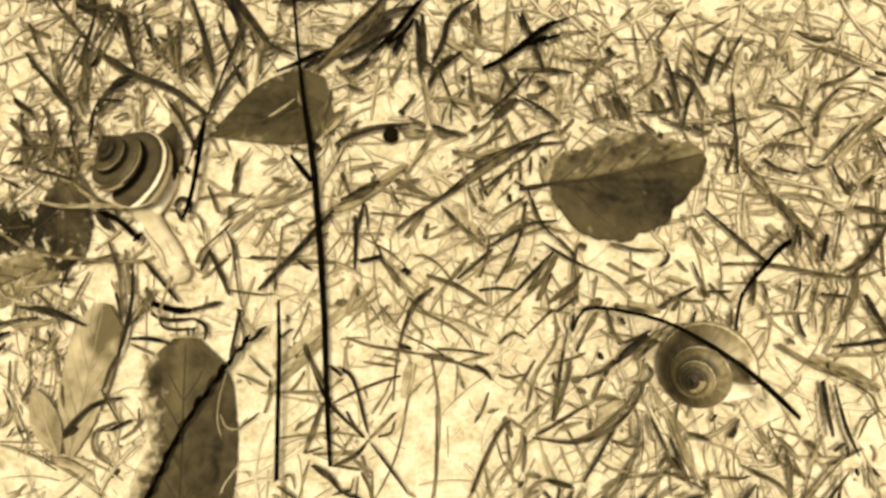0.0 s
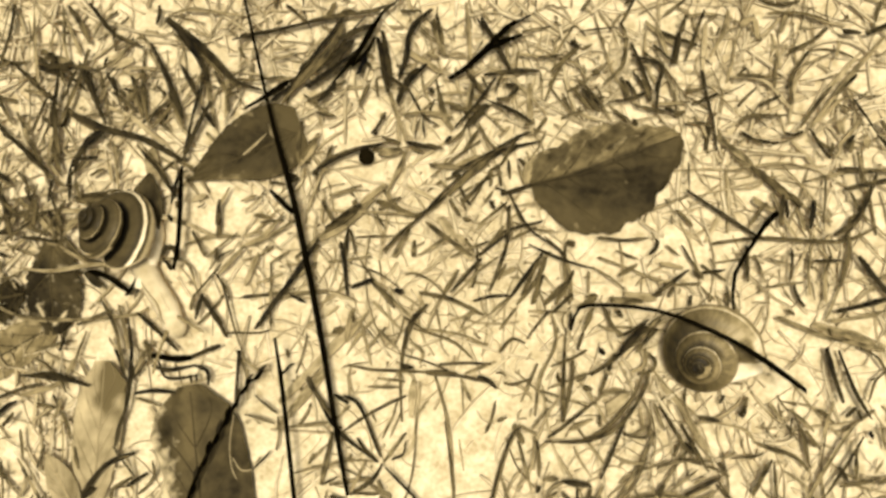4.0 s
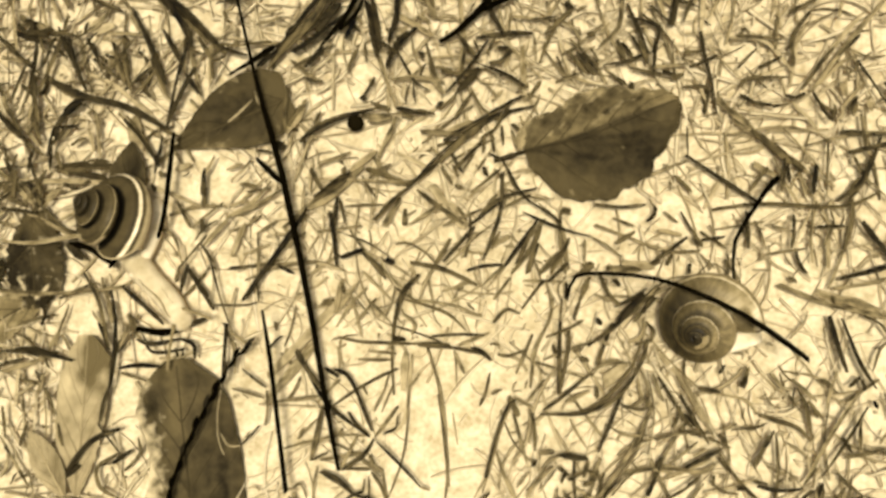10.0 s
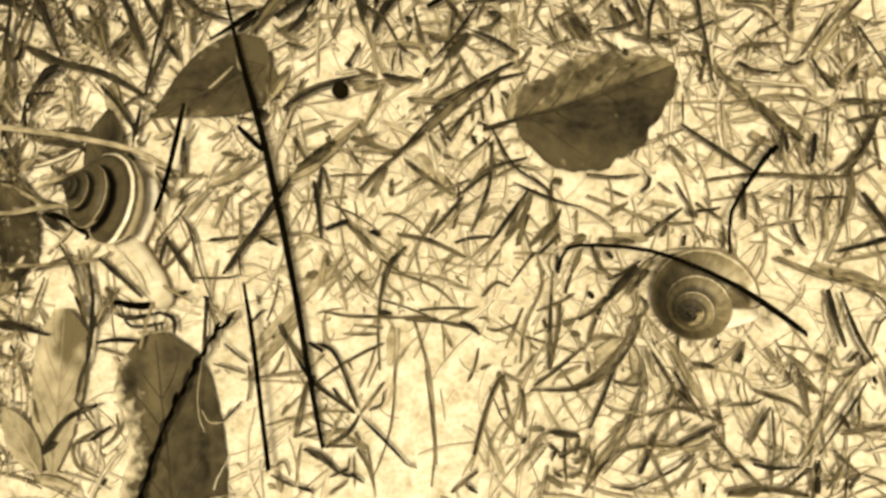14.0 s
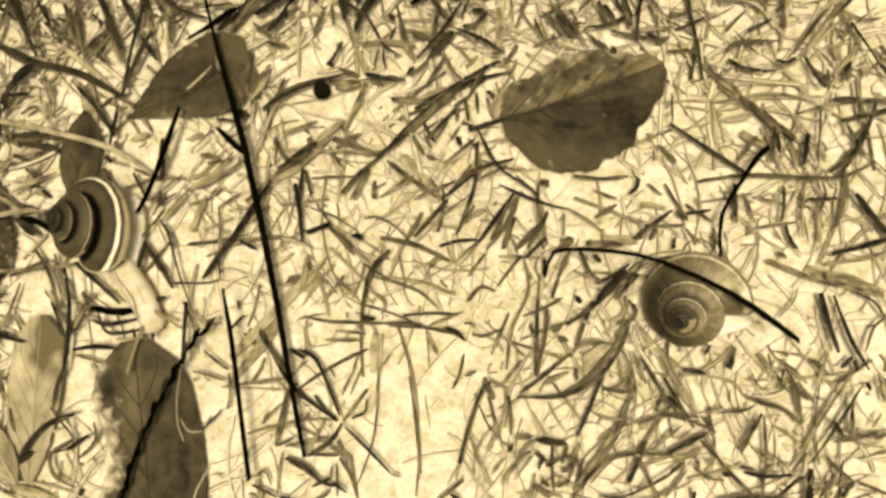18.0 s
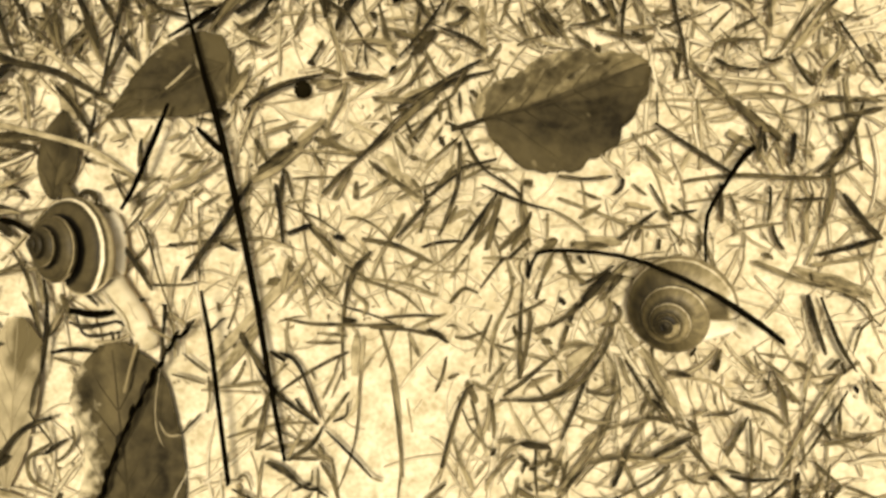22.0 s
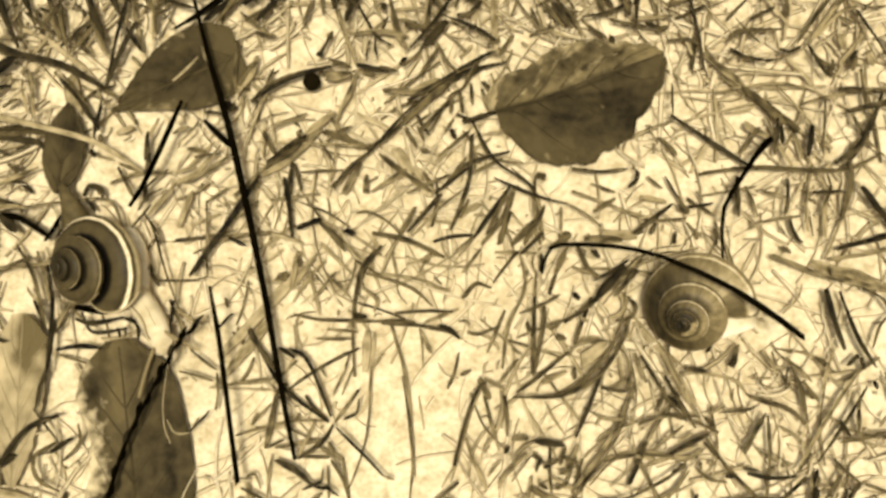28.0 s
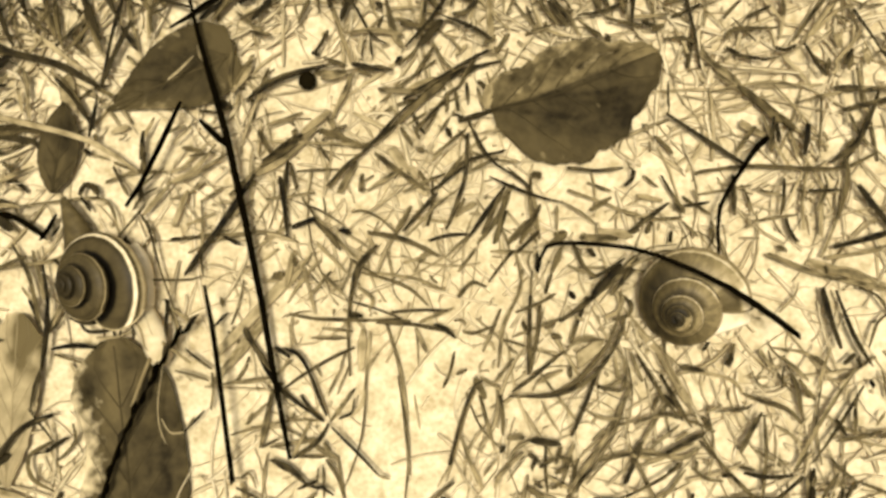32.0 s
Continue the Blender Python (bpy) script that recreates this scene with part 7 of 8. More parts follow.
blade("d", 1.07, -25.2, 3.7, 9.4, -20.7, 5.5, 9.4)
blade("m", 0.97, -11.5, 10.6, 8.3, -4.7, 14.9, 8.3)
blade("b", 0.87, 2.4, 11.6, 8.9, 5.2, 14.6, 8.9, 8.4, 16.2, 8.9, 14.5, 17.7, 8.9)
blade("b", 0.97, 7.5, 21.2, 8.9, 7.1, 13.5, 8.9, 5.4, 8, 8.9, 3.4, 3.1, 8.9)
blade("b", 0.78, 25.9, 14.3, 8.9, 30.7, 13.7, 8.9, 36.2, 14.1, 8.9)
blade("b", 0.97, 29.9, 6.1, 8.9, 33.9, 8.7, 8.9)
blade("b", 0.97, 36.8, 2.1, 8.9, 40.6, 4.7, 8.9, 44.3, 7.5, 8.9)
blade("m", 1.16, 5.6, 6.4, 8.3, 9, 8, 8.3)
blade("b", 1.26, 12.2, 0.3, 8.9, 14.5, 6.5, 8.9)
blade("b", 1.36, 16.9, 0.2, 8.9, 20.9, 7.5, 8.9)
blade("m", 0.87, 18.6, 4.1, 8.3, 20.1, 0.3, 8.3)
blade("m", 0.68, 19.2, 13.4, 8.3, 18.9, 7.9, 8.3, 19.1, 3.3, 8.3)
blade("l", 1.75, 31.3, 2.5, 7.2, 37.7, 1.8, 7.2)
blade("m", 0.58, 23.9, 7.3, 8.3, 23.8, 2.2, 8.3)
blade("m", 1.55, 57.9, 22.4, 8.3, 62.7, 19.5, 8.3)
blade("m", 0.78, 62, 23.7, 8.3, 64.4, 17.6, 8.3, 66.4, 14.2, 8.3)
blade("m", 0.78, 69.8, 13.5, 8.3, 68.5, 7.3, 8.3, 68.7, 2.2, 8.3)
blade("m", 0.87, 72, 7.2, 8.3, 71.7, 0.8, 8.3)
blade("b", 1.07, 74, 14.4, 8.9, 78.4, 17.8, 8.9, 81.2, 23.3, 8.9)
blade("b", 0.97, 46.8, 6.8, 8.9, 51.6, 7.4, 8.9)
blade("b", 0.87, 69.6, 9.2, 8.9, 75.1, 9.4, 8.9)
blade("b", 1.26, -68.6, -7.2, 8.9, -66.3, -11.2, 8.9)
blade("d", 0.78, -72.1, -2.6, 9.4, -70.9, -9.7, 9.4, -71, -16.2, 9.4, -71.6, -22.6, 9.4)
blade("b", 0.87, -78.2, 1.4, 8.9, -74.8, -4.7, 8.9, -72, -14.4, 8.9)
blade("b", 0.87, -83, -4.1, 8.9, -78.1, -2, 8.9, -75.4, -1, 8.9)
blade("d", 0.97, -69.7, -18.4, 9.4, -65.8, -17.8, 9.4, -61.3, -18.2, 9.4)
blade("d", 0.58, -58.3, -14.4, 9.4, -57.9, -16.2, 9.4)
blade("d", 0.58, -57.1, -14.3, 9.4, -56.8, -16.1, 9.4)
blade("l", 2.13, -40, -20, 7.2, -34.7, -14.7, 7.2, -27.7, -7.2, 7.2, -23.4, -2.3, 7.2)
blade("l", 1.94, -37.8, -22.2, 7.2, -34.1, -17.9, 7.2, -30.6, -13.9, 7.2)
blade("m", 1.26, -26.4, -7.3, 8.3, -24.9, -0.3, 8.3)
blade("m", 0.78, -26.1, -7.6, 8.3, -21.5, -0.8, 8.3)
blade("m", 0.68, -23.2, -3.5, 8.3, -20.9, -12.2, 8.3)
blade("m", 0.68, -18.1, -4.4, 8.3, -22.4, -9.8, 8.3)
blade("d", 1.16, -14.6, -12.6, 9.4, -12, -12.8, 9.4)
blade("b", 1.07, -34, -14.9, 8.9, -32.2, -18, 8.9, -28.8, -22.4, 8.9)
blade("m", 0.78, -21.5, -16.7, 8.3, -15, -16.8, 8.3)
blade("m", 0.87, -12.9, -7.4, 8.3, -10.3, -9.6, 8.3, -10.9, -11.9, 8.3)
blade("l", 1.75, -12.1, -15.1, 7.2, -12.6, -22.9, 7.2)
blade("m", 1.16, -1.8, -3, 8.3, -0.4, -1.2, 8.3)
blade("b", 0.78, 35.7, -9.5, 8.9, 37, -11.4, 8.9, 36.2, -13.3, 8.9, 33.4, -13.9, 8.9)
blade("l", 2.91, 27.1, -21.3, 7.2, 31.9, -17.8, 7.2)
blade("m", 0.78, 17.4, -4.5, 8.3, 16.6, -8.8, 8.3, 13.8, -15.2, 8.3, 12.7, -22.5, 8.3)
blade("b", 0.87, 5.5, -9.6, 8.9, 8, -6.9, 8.9, 10.8, -7.7, 8.9)
blade("b", 0.97, 26.6, 0.2, 8.9, 28.6, -4.2, 8.9, 30.8, -6.2, 8.9)
blade("b", 1.16, 22.7, -5.2, 8.9, 24.7, -0.4, 8.9)
blade("d", 1.16, 29.5, -1, 9.4, 30.6, -2.4, 9.4)
blade("d", 1.16, 25.7, -8.9, 9.4, 26.9, -10, 9.4)
blade("b", 1.16, 22.4, -16.8, 8.9, 24.3, -16.9, 8.9)
blade("m", 2.13, 72.4, -5.2, 8.3, 76.3, -5.8, 8.3, 81.4, -8.5, 8.3)
blade("b", 0.78, 78.9, -19.4, 8.9, 80.6, -15.2, 8.9, 82.8, -13.1, 8.9)
blade("b", 0.97, 74.3, -22.4, 8.9, 76.6, -20.4, 8.9)
blade("b", 0.97, 76.9, -20.9, 8.9, 77.3, -23.1, 8.9)
blade("b", 0.97, 45.4, -22.5, 8.9, 49.7, -23.3, 8.9)
blade("b", 0.87, -69.4, -35.4, 8.9, -73.5, -38, 8.9, -72.6, -42, 8.9, -68.3, -44.3, 8.9)
blade("l", 1.94, -81.8, -44.5, 7.2, -77.4, -45.1, 7.2, -73, -46.7, 7.2)
blade("b", 0.97, -24.5, -38.5, 8.9, -20.3, -35.6, 8.9, -18.1, -32.3, 8.9)
blade("b", 1.26, -28.8, -38.7, 8.9, -25.1, -40.5, 8.9, -22.6, -42.7, 8.9)
blade("b", 0.87, 3.8, -39.8, 8.9, 5.9, -32, 8.9, 8.1, -26.4, 8.9, 9.8, -24.7, 8.9)
blade("b", 1.36, 8.4, -24.2, 8.9, 10.4, -28, 8.9)
blade("b", 0.87, 17.9, -37.8, 8.9, 20, -39.3, 8.9)
blade("b", 0.87, 19.4, -38.8, 8.9, 18.4, -40.8, 8.9)
blade("b", 0.87, 19.9, -40.3, 8.9, 22.6, -38.8, 8.9)
blade("b", 0.87, 22.6, -41.4, 8.9, 25.1, -40.3, 8.9)
blade("b", 0.87, 23.1, -38.3, 8.9, 25.7, -39.3, 8.9)
blade("b", 0.87, 18.9, -42.9, 8.9, 20.5, -44, 8.9)
blade("b", 0.87, 21.9, -44, 8.9, 24.1, -42.9, 8.9)
blade("b", 1.16, 38.1, -35.8, 8.9, 36.5, -39.9, 8.9)
blade("b", 0.6, 28.1, -43.3, 8.9, 31.8, -39.3, 8.9, 36, -38.1, 8.9, 43.2, -38.3, 8.9)
blade("b", 1.07, 59.7, -30.7, 8.9, 57.7, -33.8, 8.9, 55.5, -37.8, 8.9)
blade("b", 0.68, 60, -31.2, 8.9, 60.1, -37.9, 8.9, 59.3, -45, 8.9)
blade("b", 0.97, 76.3, -28.5, 8.9, 75.7, -34.5, 8.9)
blade("b", 0.97, 42.8, -41.3, 8.9, 45.3, -39.5, 8.9)
blade("b", 0.97, 72.5, -41.5, 8.9, 69.4, -46, 8.9)
blade("b", 0.97, 75.7, -43, 8.9, 73.4, -46, 8.9)
blade("m", 0.87, -97.6, 67.1, 8.3, -96.7, 58, 8.3, -95.2, 49, 8.3)
blade("m", 0.78, -91, 67, 8.3, -90.1, 59.1, 8.3, -88.9, 53.6, 8.3)
blade("d", 1.07, -93.6, 55.7, 9.4, -91.8, 54.6, 9.4, -92.1, 52.9, 9.4, -93.7, 53, 9.4, -94.7, 54.6, 9.4)
blade("d", 1.16, -92.8, 52.1, 9.4, -89.7, 52.6, 9.4, -87.2, 53.2, 9.4)
blade("b", 1.26, -89.5, 66.7, 8.9, -86.4, 62.4, 8.9, -84.4, 58.2, 8.9)
blade("b", 1.07, -84.1, 56.5, 8.9, -86.7, 48, 8.9, -89.7, 39.2, 8.9)
blade("d", 1.16, -90.4, 51.1, 9.4, -91, 44.4, 9.4, -91.3, 38.8, 9.4)
blade("d", 1.26, -70.5, 57.7, 9.4, -67.2, 51.3, 9.4, -64.9, 46.2, 9.4, -62.5, 40.5, 9.4)
blade("d", 1.36, -66.6, 62.7, 9.4, -62, 57.5, 9.4, -58.7, 52.4, 9.4, -57.7, 48.9, 9.4)
blade("m", 1.07, -66.4, 64.6, 8.3, -61.4, 65.6, 8.3, -50.8, 64.1, 8.3)
blade("m", 0.87, -83.7, 50.7, 8.3, -77.7, 54.7, 8.3, -74.5, 59.3, 8.3)
blade("b", 0.97, -55.8, 53.8, 8.9, -52.9, 49.4, 8.9, -50.1, 47.3, 8.9)
blade("b", 1.16, -50.8, 59.1, 8.9, -40.4, 61, 8.9, -32.5, 62.9, 8.9, -20.3, 64.5, 8.9)
blade("k", 1.46, -26.3, 51.7, 10.5, -23.3, 57, 10.5, -19.8, 63.5, 10.5)
blade("d", 1.65, -31, 51.5, 9.4, -26.2, 57.8, 9.4)
blade("d", 1.46, -35.7, 47.2, 9.4, -30.3, 50.9, 9.4, -25, 55.5, 9.4)
blade("b", 1.55, -39.4, 46.5, 8.9, -32.3, 53.9, 8.9, -28.2, 61.5, 8.9)
blade("k", 1.16, -24.7, 49.5, 10.5, -23, 53.8, 10.5)
blade("d", 1.26, -43.4, 44.1, 9.4, -39.1, 47.6, 9.4)
blade("k", 1.07, -48.8, 42.3, 10.5, -43.9, 45.5, 10.5, -39.7, 48.4, 10.5)
blade("d", 1.16, -29.3, 58, 9.4, -21.4, 61.3, 9.4)
blade("m", 0.87, -17.7, 46.3, 8.3, -16.5, 41.3, 8.3, -14.9, 37.5, 8.3)
blade("m", 1.46, -15.1, 55.7, 8.3, -10.5, 53.1, 8.3, -6.8, 50.4, 8.3)
blade("b", 1.16, -8.1, 63.6, 8.9, -6.6, 56.6, 8.9)
blade("d", 0.87, -20.1, 51.1, 9.4, -16.4, 48.3, 9.4, -13.4, 46, 9.4)
blade("d", 1.16, -9.3, 46.8, 9.4, -8.6, 45.4, 9.4)
blade("m", 1.36, -8.1, 48.7, 8.3, -6.3, 41.2, 8.3, -4.5, 38, 8.3)
blade("d", 1.16, 1.5, 62.6, 9.4, 4.2, 57.5, 9.4, 7.9, 50.6, 9.4)
blade("b", 0.97, 2.1, 49.8, 8.9, 8.9, 50.5, 8.9, 14.1, 50.5, 8.9)
blade("d", 1.16, 20.6, 56.6, 9.4, 22.2, 55.8, 9.4)
blade("b", 1.16, 25, 50.3, 8.9, 26.9, 49.7, 8.9)
blade("b", 0.78, 15.1, 44, 8.9, 17.5, 49.6, 8.9, 19.1, 52, 8.9)
blade("b", 0.87, 49.1, 63.6, 8.9, 46.5, 56.8, 8.9, 44.8, 52.3, 8.9)
blade("m", 0.97, 54.3, 63.7, 8.3, 53, 58.7, 8.3, 50, 53.2, 8.3)
blade("m", 1.26, 56.6, 60.2, 8.3, 59.4, 61.6, 8.3, 60.3, 57.3, 8.3)
blade("m", 1.16, 66.5, 62.8, 8.3, 65, 58.5, 8.3)
blade("b", 0.97, 62.1, 62.7, 8.9, 69.2, 62.7, 8.9, 75.2, 60.5, 8.9)
blade("b", 1.07, 66.2, 53.9, 8.9, 71.7, 56.6, 8.9, 74.7, 59.4, 8.9)
blade("d", 1.26, 77.7, 58.4, 9.4, 81.5, 57.7, 9.4)
blade("b", 1.16, 82.5, 57.8, 8.9, 85.6, 59.1, 8.9, 90, 61, 8.9)
blade("b", 1.16, -90.7, 38.5, 8.9, -90, 34.7, 8.9, -91.6, 30.1, 8.9)
blade("b", 1.07, -91.2, 34.6, 8.9, -88.7, 29.1, 8.9)
blade("b", 0.87, -86.7, 27.7, 8.9, -83.8, 31.5, 8.9)
blade("m", 0.87, -77.6, 35, 8.3, -76.7, 30.3, 8.3, -76, 25.3, 8.3)
blade("b", 1.07, -96.2, 25.5, 8.9, -92.6, 18.1, 8.9)
blade("b", 0.97, -97.2, 22.2, 8.9, -93.9, 20.5, 8.9)
blade("b", 0.97, -90.9, 20.5, 8.9, -87.6, 15, 8.9)
blade("b", 0.97, -87.8, 19.3, 8.9, -89.3, 13.8, 8.9)
blade("b", 0.97, -96.9, 17.4, 8.9, -93.2, 19.9, 8.9)
blade("b", 0.97, -95, 16.9, 8.9, -90.5, 15, 8.9)
blade("b", 0.87, -34.2, 28, 8.9, -32.6, 29.7, 8.9, -29.9, 31.3, 8.9)
blade("b", 1.46, -5.4, 23.6, 8.9, -1.3, 27.4, 8.9, 3.2, 31, 8.9)
blade("b", 0.97, -1.3, 40.1, 8.9, 0, 48, 8.9)
blade("d", 1.26, -33.3, 43.7, 9.4, -29.5, 48.5, 9.4)
blade("m", 1.07, -17.8, 24.8, 8.3, -15.6, 29.8, 8.3, -14.3, 33.2, 8.3)
blade("m", 1.07, -4.1, 29.9, 8.3, 1.6, 32.2, 8.3)
blade("b", 0.97, 21.3, 46.4, 8.9, 24.8, 41.5, 8.9)
blade("b", 0.97, 24, 46.3, 8.9, 27.2, 42.3, 8.9)
blade("b", 0.97, 68, 37.3, 8.9, 70.9, 41.4, 8.9, 74.8, 46.3, 8.9)
blade("b", 1.46, 57.6, 29.4, 8.9, 61.2, 26.1, 8.9, 65.3, 22.1, 8.9)
blade("d", 1.07, -27.6, 13.5, 9.4, -26.7, 8.5, 9.4, -26, 2, 9.4)
blade("b", 2.33, -31.2, 16.1, 8.9, -27.7, 18.3, 8.9, -24.2, 21, 8.9)
blade("b", 1.26, -20.4, 22.3, 8.9, -16, 20.6, 8.9, -12.2, 18.9, 8.9)
blade("b", 1.16, -12.2, 18.6, 8.9, -8.9, 20.5, 8.9, -5.4, 23.8, 8.9)
blade("b", 1.07, -18.4, 11.3, 8.9, -15.4, 15.1, 8.9, -12.2, 17.8, 8.9)
blade("m", 1.46, -16.6, 10.3, 8.3, -13.3, 16.3, 8.3)
blade("b", 1.07, -10, 17.7, 8.9, -5.7, 14.4, 8.9, -0.3, 10.5, 8.9)
blade("d", 1.26, -16.1, 3.4, 9.4, -14.4, 2.5, 9.4)
blade("b", 0.97, -21.3, 5.3, 8.9, -18.6, 2.5, 8.9, -16.1, -0.5, 8.9)
blade("b", 0.87, -4.6, 2.9, 8.9, -0.3, 7.7, 8.9, 1.9, 9.9, 8.9)
blade("b", 0.97, 3.2, 12.3, 8.9, 6.4, 16.7, 8.9)
blade("b", 0.87, 10.1, 2.2, 8.9, 13.9, 10.3, 8.9)
blade("b", 1.26, 14.6, -0, 8.9, 19.1, 4.8, 8.9)
blade("b", 1.36, 21.4, -0.6, 8.9, 25.7, 1.9, 8.9)
blade("m", 1.75, 28.1, 1.3, 8.3, 35, 1, 8.3)
blade("b", 1.07, 49.2, 12.9, 8.9, 55.5, 13.8, 8.9, 60.8, 14, 8.9, 68.6, 13.4, 8.9, 76.4, 13.5, 8.9, 82.5, 16.3, 8.9)
blade("b", 1.07, 56.2, 12.4, 8.9, 56.1, 4.9, 8.9)
blade("d", 1.16, 70.1, 21.8, 9.4, 69.1, 15.9, 9.4)
blade("d", 1.07, 64.4, 21.9, 9.4, 64.6, 18.1, 9.4)
blade("b", 1.07, 76.7, 14.8, 8.9, 76.8, 11, 8.9, 74.7, 4.1, 8.9)
blade("d", 1.26, 78.4, 10.1, 9.4, 82.1, 5, 9.4, 85.1, 1.3, 9.4)
blade("b", 1.16, 73.6, -1.2, 8.9, 79.9, 0.3, 8.9, 85.3, 1.9, 8.9)
blade("d", 1.16, 71.2, -8.5, 9.4, 72.4, -14.2, 9.4, 73.9, -19.6, 9.4)
blade("d", 0.97, 73.6, -9, 9.4, 76.4, -17.4, 9.4, 79.3, -22.8, 9.4)
blade("m", 0.48, 63.5, -12.9, 8.3, 66.3, -9.9, 8.3, 67.2, -7.5, 8.3)
blade("b", 1.07, 54.1, -22.5, 8.9, 55.1, -18.4, 8.9)
blade("m", 0.97, 76.4, -23.4, 8.3, 71.8, -29.8, 8.3, 68.1, -35.7, 8.3, 65, -41, 8.3)
blade("b", 0.87, 77.7, -26.1, 8.9, 73.6, -32.5, 8.9, 68.3, -39.4, 8.9)
blade("d", 0.78, 72.5, -32, 9.4, 74.2, -34.9, 9.4)
blade("b", 0.87, 41.8, -23.9, 8.9, 47.1, -33.3, 8.9)
blade("b", 0.78, 48.7, -34.6, 8.9, 52.2, -39.9, 8.9, 56.5, -44.6, 8.9, 58.8, -46.8, 8.9)
blade("b", 0.87, 66.4, -42, 8.9, 62, -45.7, 8.9, 60.6, -46.8, 8.9)
blade("m", 1.65, 67.6, -42, 8.3, 67.6, -46.8, 8.3)
blade("b", 0.78, 80.6, -34.1, 8.9, 77.2, -35.1, 8.9, 72.4, -35.9, 8.9)
blade("m", 0.87, 5.9, -34.9, 8.3, 7.5, -39.5, 8.3, 9.7, -44.2, 8.3)
blade("d", 0.87, 30.5, -23.3, 9.4, 28.2, -29.3, 9.4, 25.6, -34.9, 9.4)
blade("m", 0.97, 36.7, -25.5, 8.3, 34.2, -30.9, 8.3, 30.3, -37.3, 8.3, 24.7, -44.7, 8.3)
blade("m", 0.87, 17, -37.6, 8.3, 12.9, -41.6, 8.3, 11.8, -44, 8.3)
blade("d", 0.78, 2.1, -45.3, 9.4, 4.5, -46.9, 9.4)
blade("b", 0.78, 30.4, -26, 8.9, 34.7, -26.6, 8.9, 35.6, -24.1, 8.9)
blade("m", 0.97, 14.1, -35.2, 8.3, 17.3, -34.9, 8.3)
blade("d", 1.16, -86.1, 29.9, 9.4, -84.2, 33.8, 9.4, -80.5, 36.8, 9.4)
blade("d", 0.87, -71.2, 33.3, 9.4, -67.4, 29.3, 9.4, -64.2, 24.7, 9.4)
blade("d", 1.07, -86.2, 53.7, 9.4, -82.9, 46.6, 9.4, -79.3, 39.5, 9.4)
blade("d", 0.97, -102.7, 38.7, 9.4, -96.1, 33, 9.4, -91.3, 28.9, 9.4)
blade("b", 0.97, -99.2, 42.3, 8.9, -95.2, 34.2, 8.9, -91.7, 27.9, 8.9)
blade("b", 0.97, -99.4, 52.2, 8.9, -94.5, 47.5, 8.9, -89.6, 43.4, 8.9)
blade("b", 0.97, -92.2, 46.9, 8.9, -96, 37.1, 8.9)
blade("d", 0.97, -85.9, 31.7, 9.4, -87.1, 25.5, 9.4)
blade("d", 1.16, -83.5, 34.8, 9.4, -86, 30.3, 9.4)
blade("b", 0.87, -104.1, 25.2, 8.9, -96.9, 19.5, 8.9, -89.2, 20.6, 8.9)
blade("b", 0.97, -93.5, 26.3, 8.9, -96.7, 16.2, 8.9)
blade("b", 0.97, -92.5, 19.5, 8.9, -99.9, 13.9, 8.9)
blade("d", 1.07, -104.2, 29.6, 9.4, -99.5, 26.7, 9.4)
blade("b", 1.07, -101.2, 24, 8.9, -98.2, 13.9, 8.9)
blade("b", 0.97, -91.1, 15.6, 8.9, -87.1, 22.8, 8.9)
blade("d", 0.87, -96.4, 14.7, 9.4, -88.5, 13.6, 9.4)
blade("b", 0.97, -74.2, 50.2, 8.9, -71.5, 40.9, 8.9)
blade("b", 0.97, -68.7, 52.5, 8.9, -72.9, 46.7, 8.9, -77.1, 42.1, 8.9)
blade("b", 0.97, -66.1, 46.6, 8.9, -62.4, 38.6, 8.9)
blade("d", 0.87, -61.6, 32.2, 9.4, -60.2, 41.8, 9.4, -58.3, 49.9, 9.4)
blade("b", 0.87, -78.5, 46.8, 8.9, -72.6, 42.1, 8.9)
blade("b", 0.97, -56.3, 51.2, 8.9, -52.7, 45.4, 8.9)
blade("b", 0.87, -78.8, 50.2, 8.9, -76.1, 43.3, 8.9)
blade("b", 0.87, -82.5, 46.8, 8.9, -77.8, 52.6, 8.9)
blade("b", 0.97, -91.5, 53.9, 8.9, -88.8, 48, 8.9)
blade("d", 0.87, -33.8, 28.6, 9.4, -26.8, 32.5, 9.4, -19.2, 34.5, 9.4)
blade("b", 0.97, -26.2, 16.5, 8.9, -27.1, 8.3, 8.9)
blade("b", 0.97, -71.4, 39.8, 8.9, -64.4, 45.5, 8.9)
blade("b", 0.87, -104.7, 47, 8.9, -100.2, 40, 8.9)
blade("b", 0.97, -106.2, 51.7, 8.9, -101.8, 54, 8.9)
blade("b", 0.87, 70.5, 54.1, 8.9, 66.6, 48.1, 8.9, 66.8, 42.7, 8.9)
blade("b", 0.78, 55.5, 49.3, 8.9, 64.6, 48.1, 8.9)
blade("d", 0.97, -4, 37.8, 9.4, 0.6, 43.1, 9.4, 4.7, 49.1, 9.4)
blade("b", 0.97, -4.6, 27.8, 8.9, 2.3, 31.9, 8.9, 11.6, 37.1, 8.9)
blade("b", 0.97, -2.3, 21.8, 8.9, 2.3, 26.5, 8.9)
blade("d", 0.87, 2.6, 44.1, 9.4, 8.2, 41.6, 9.4, 12.8, 38.7, 9.4)
blade("d", 0.78, 70.6, 35.4, 9.4, 73.8, 30.6, 9.4)
blade("b", 0.97, 75.8, 14, 8.9, 80, 19.7, 8.9, 83.2, 27.7, 8.9)
blade("b", 0.87, 64, 23.3, 8.9, 63.2, 16.4, 8.9)
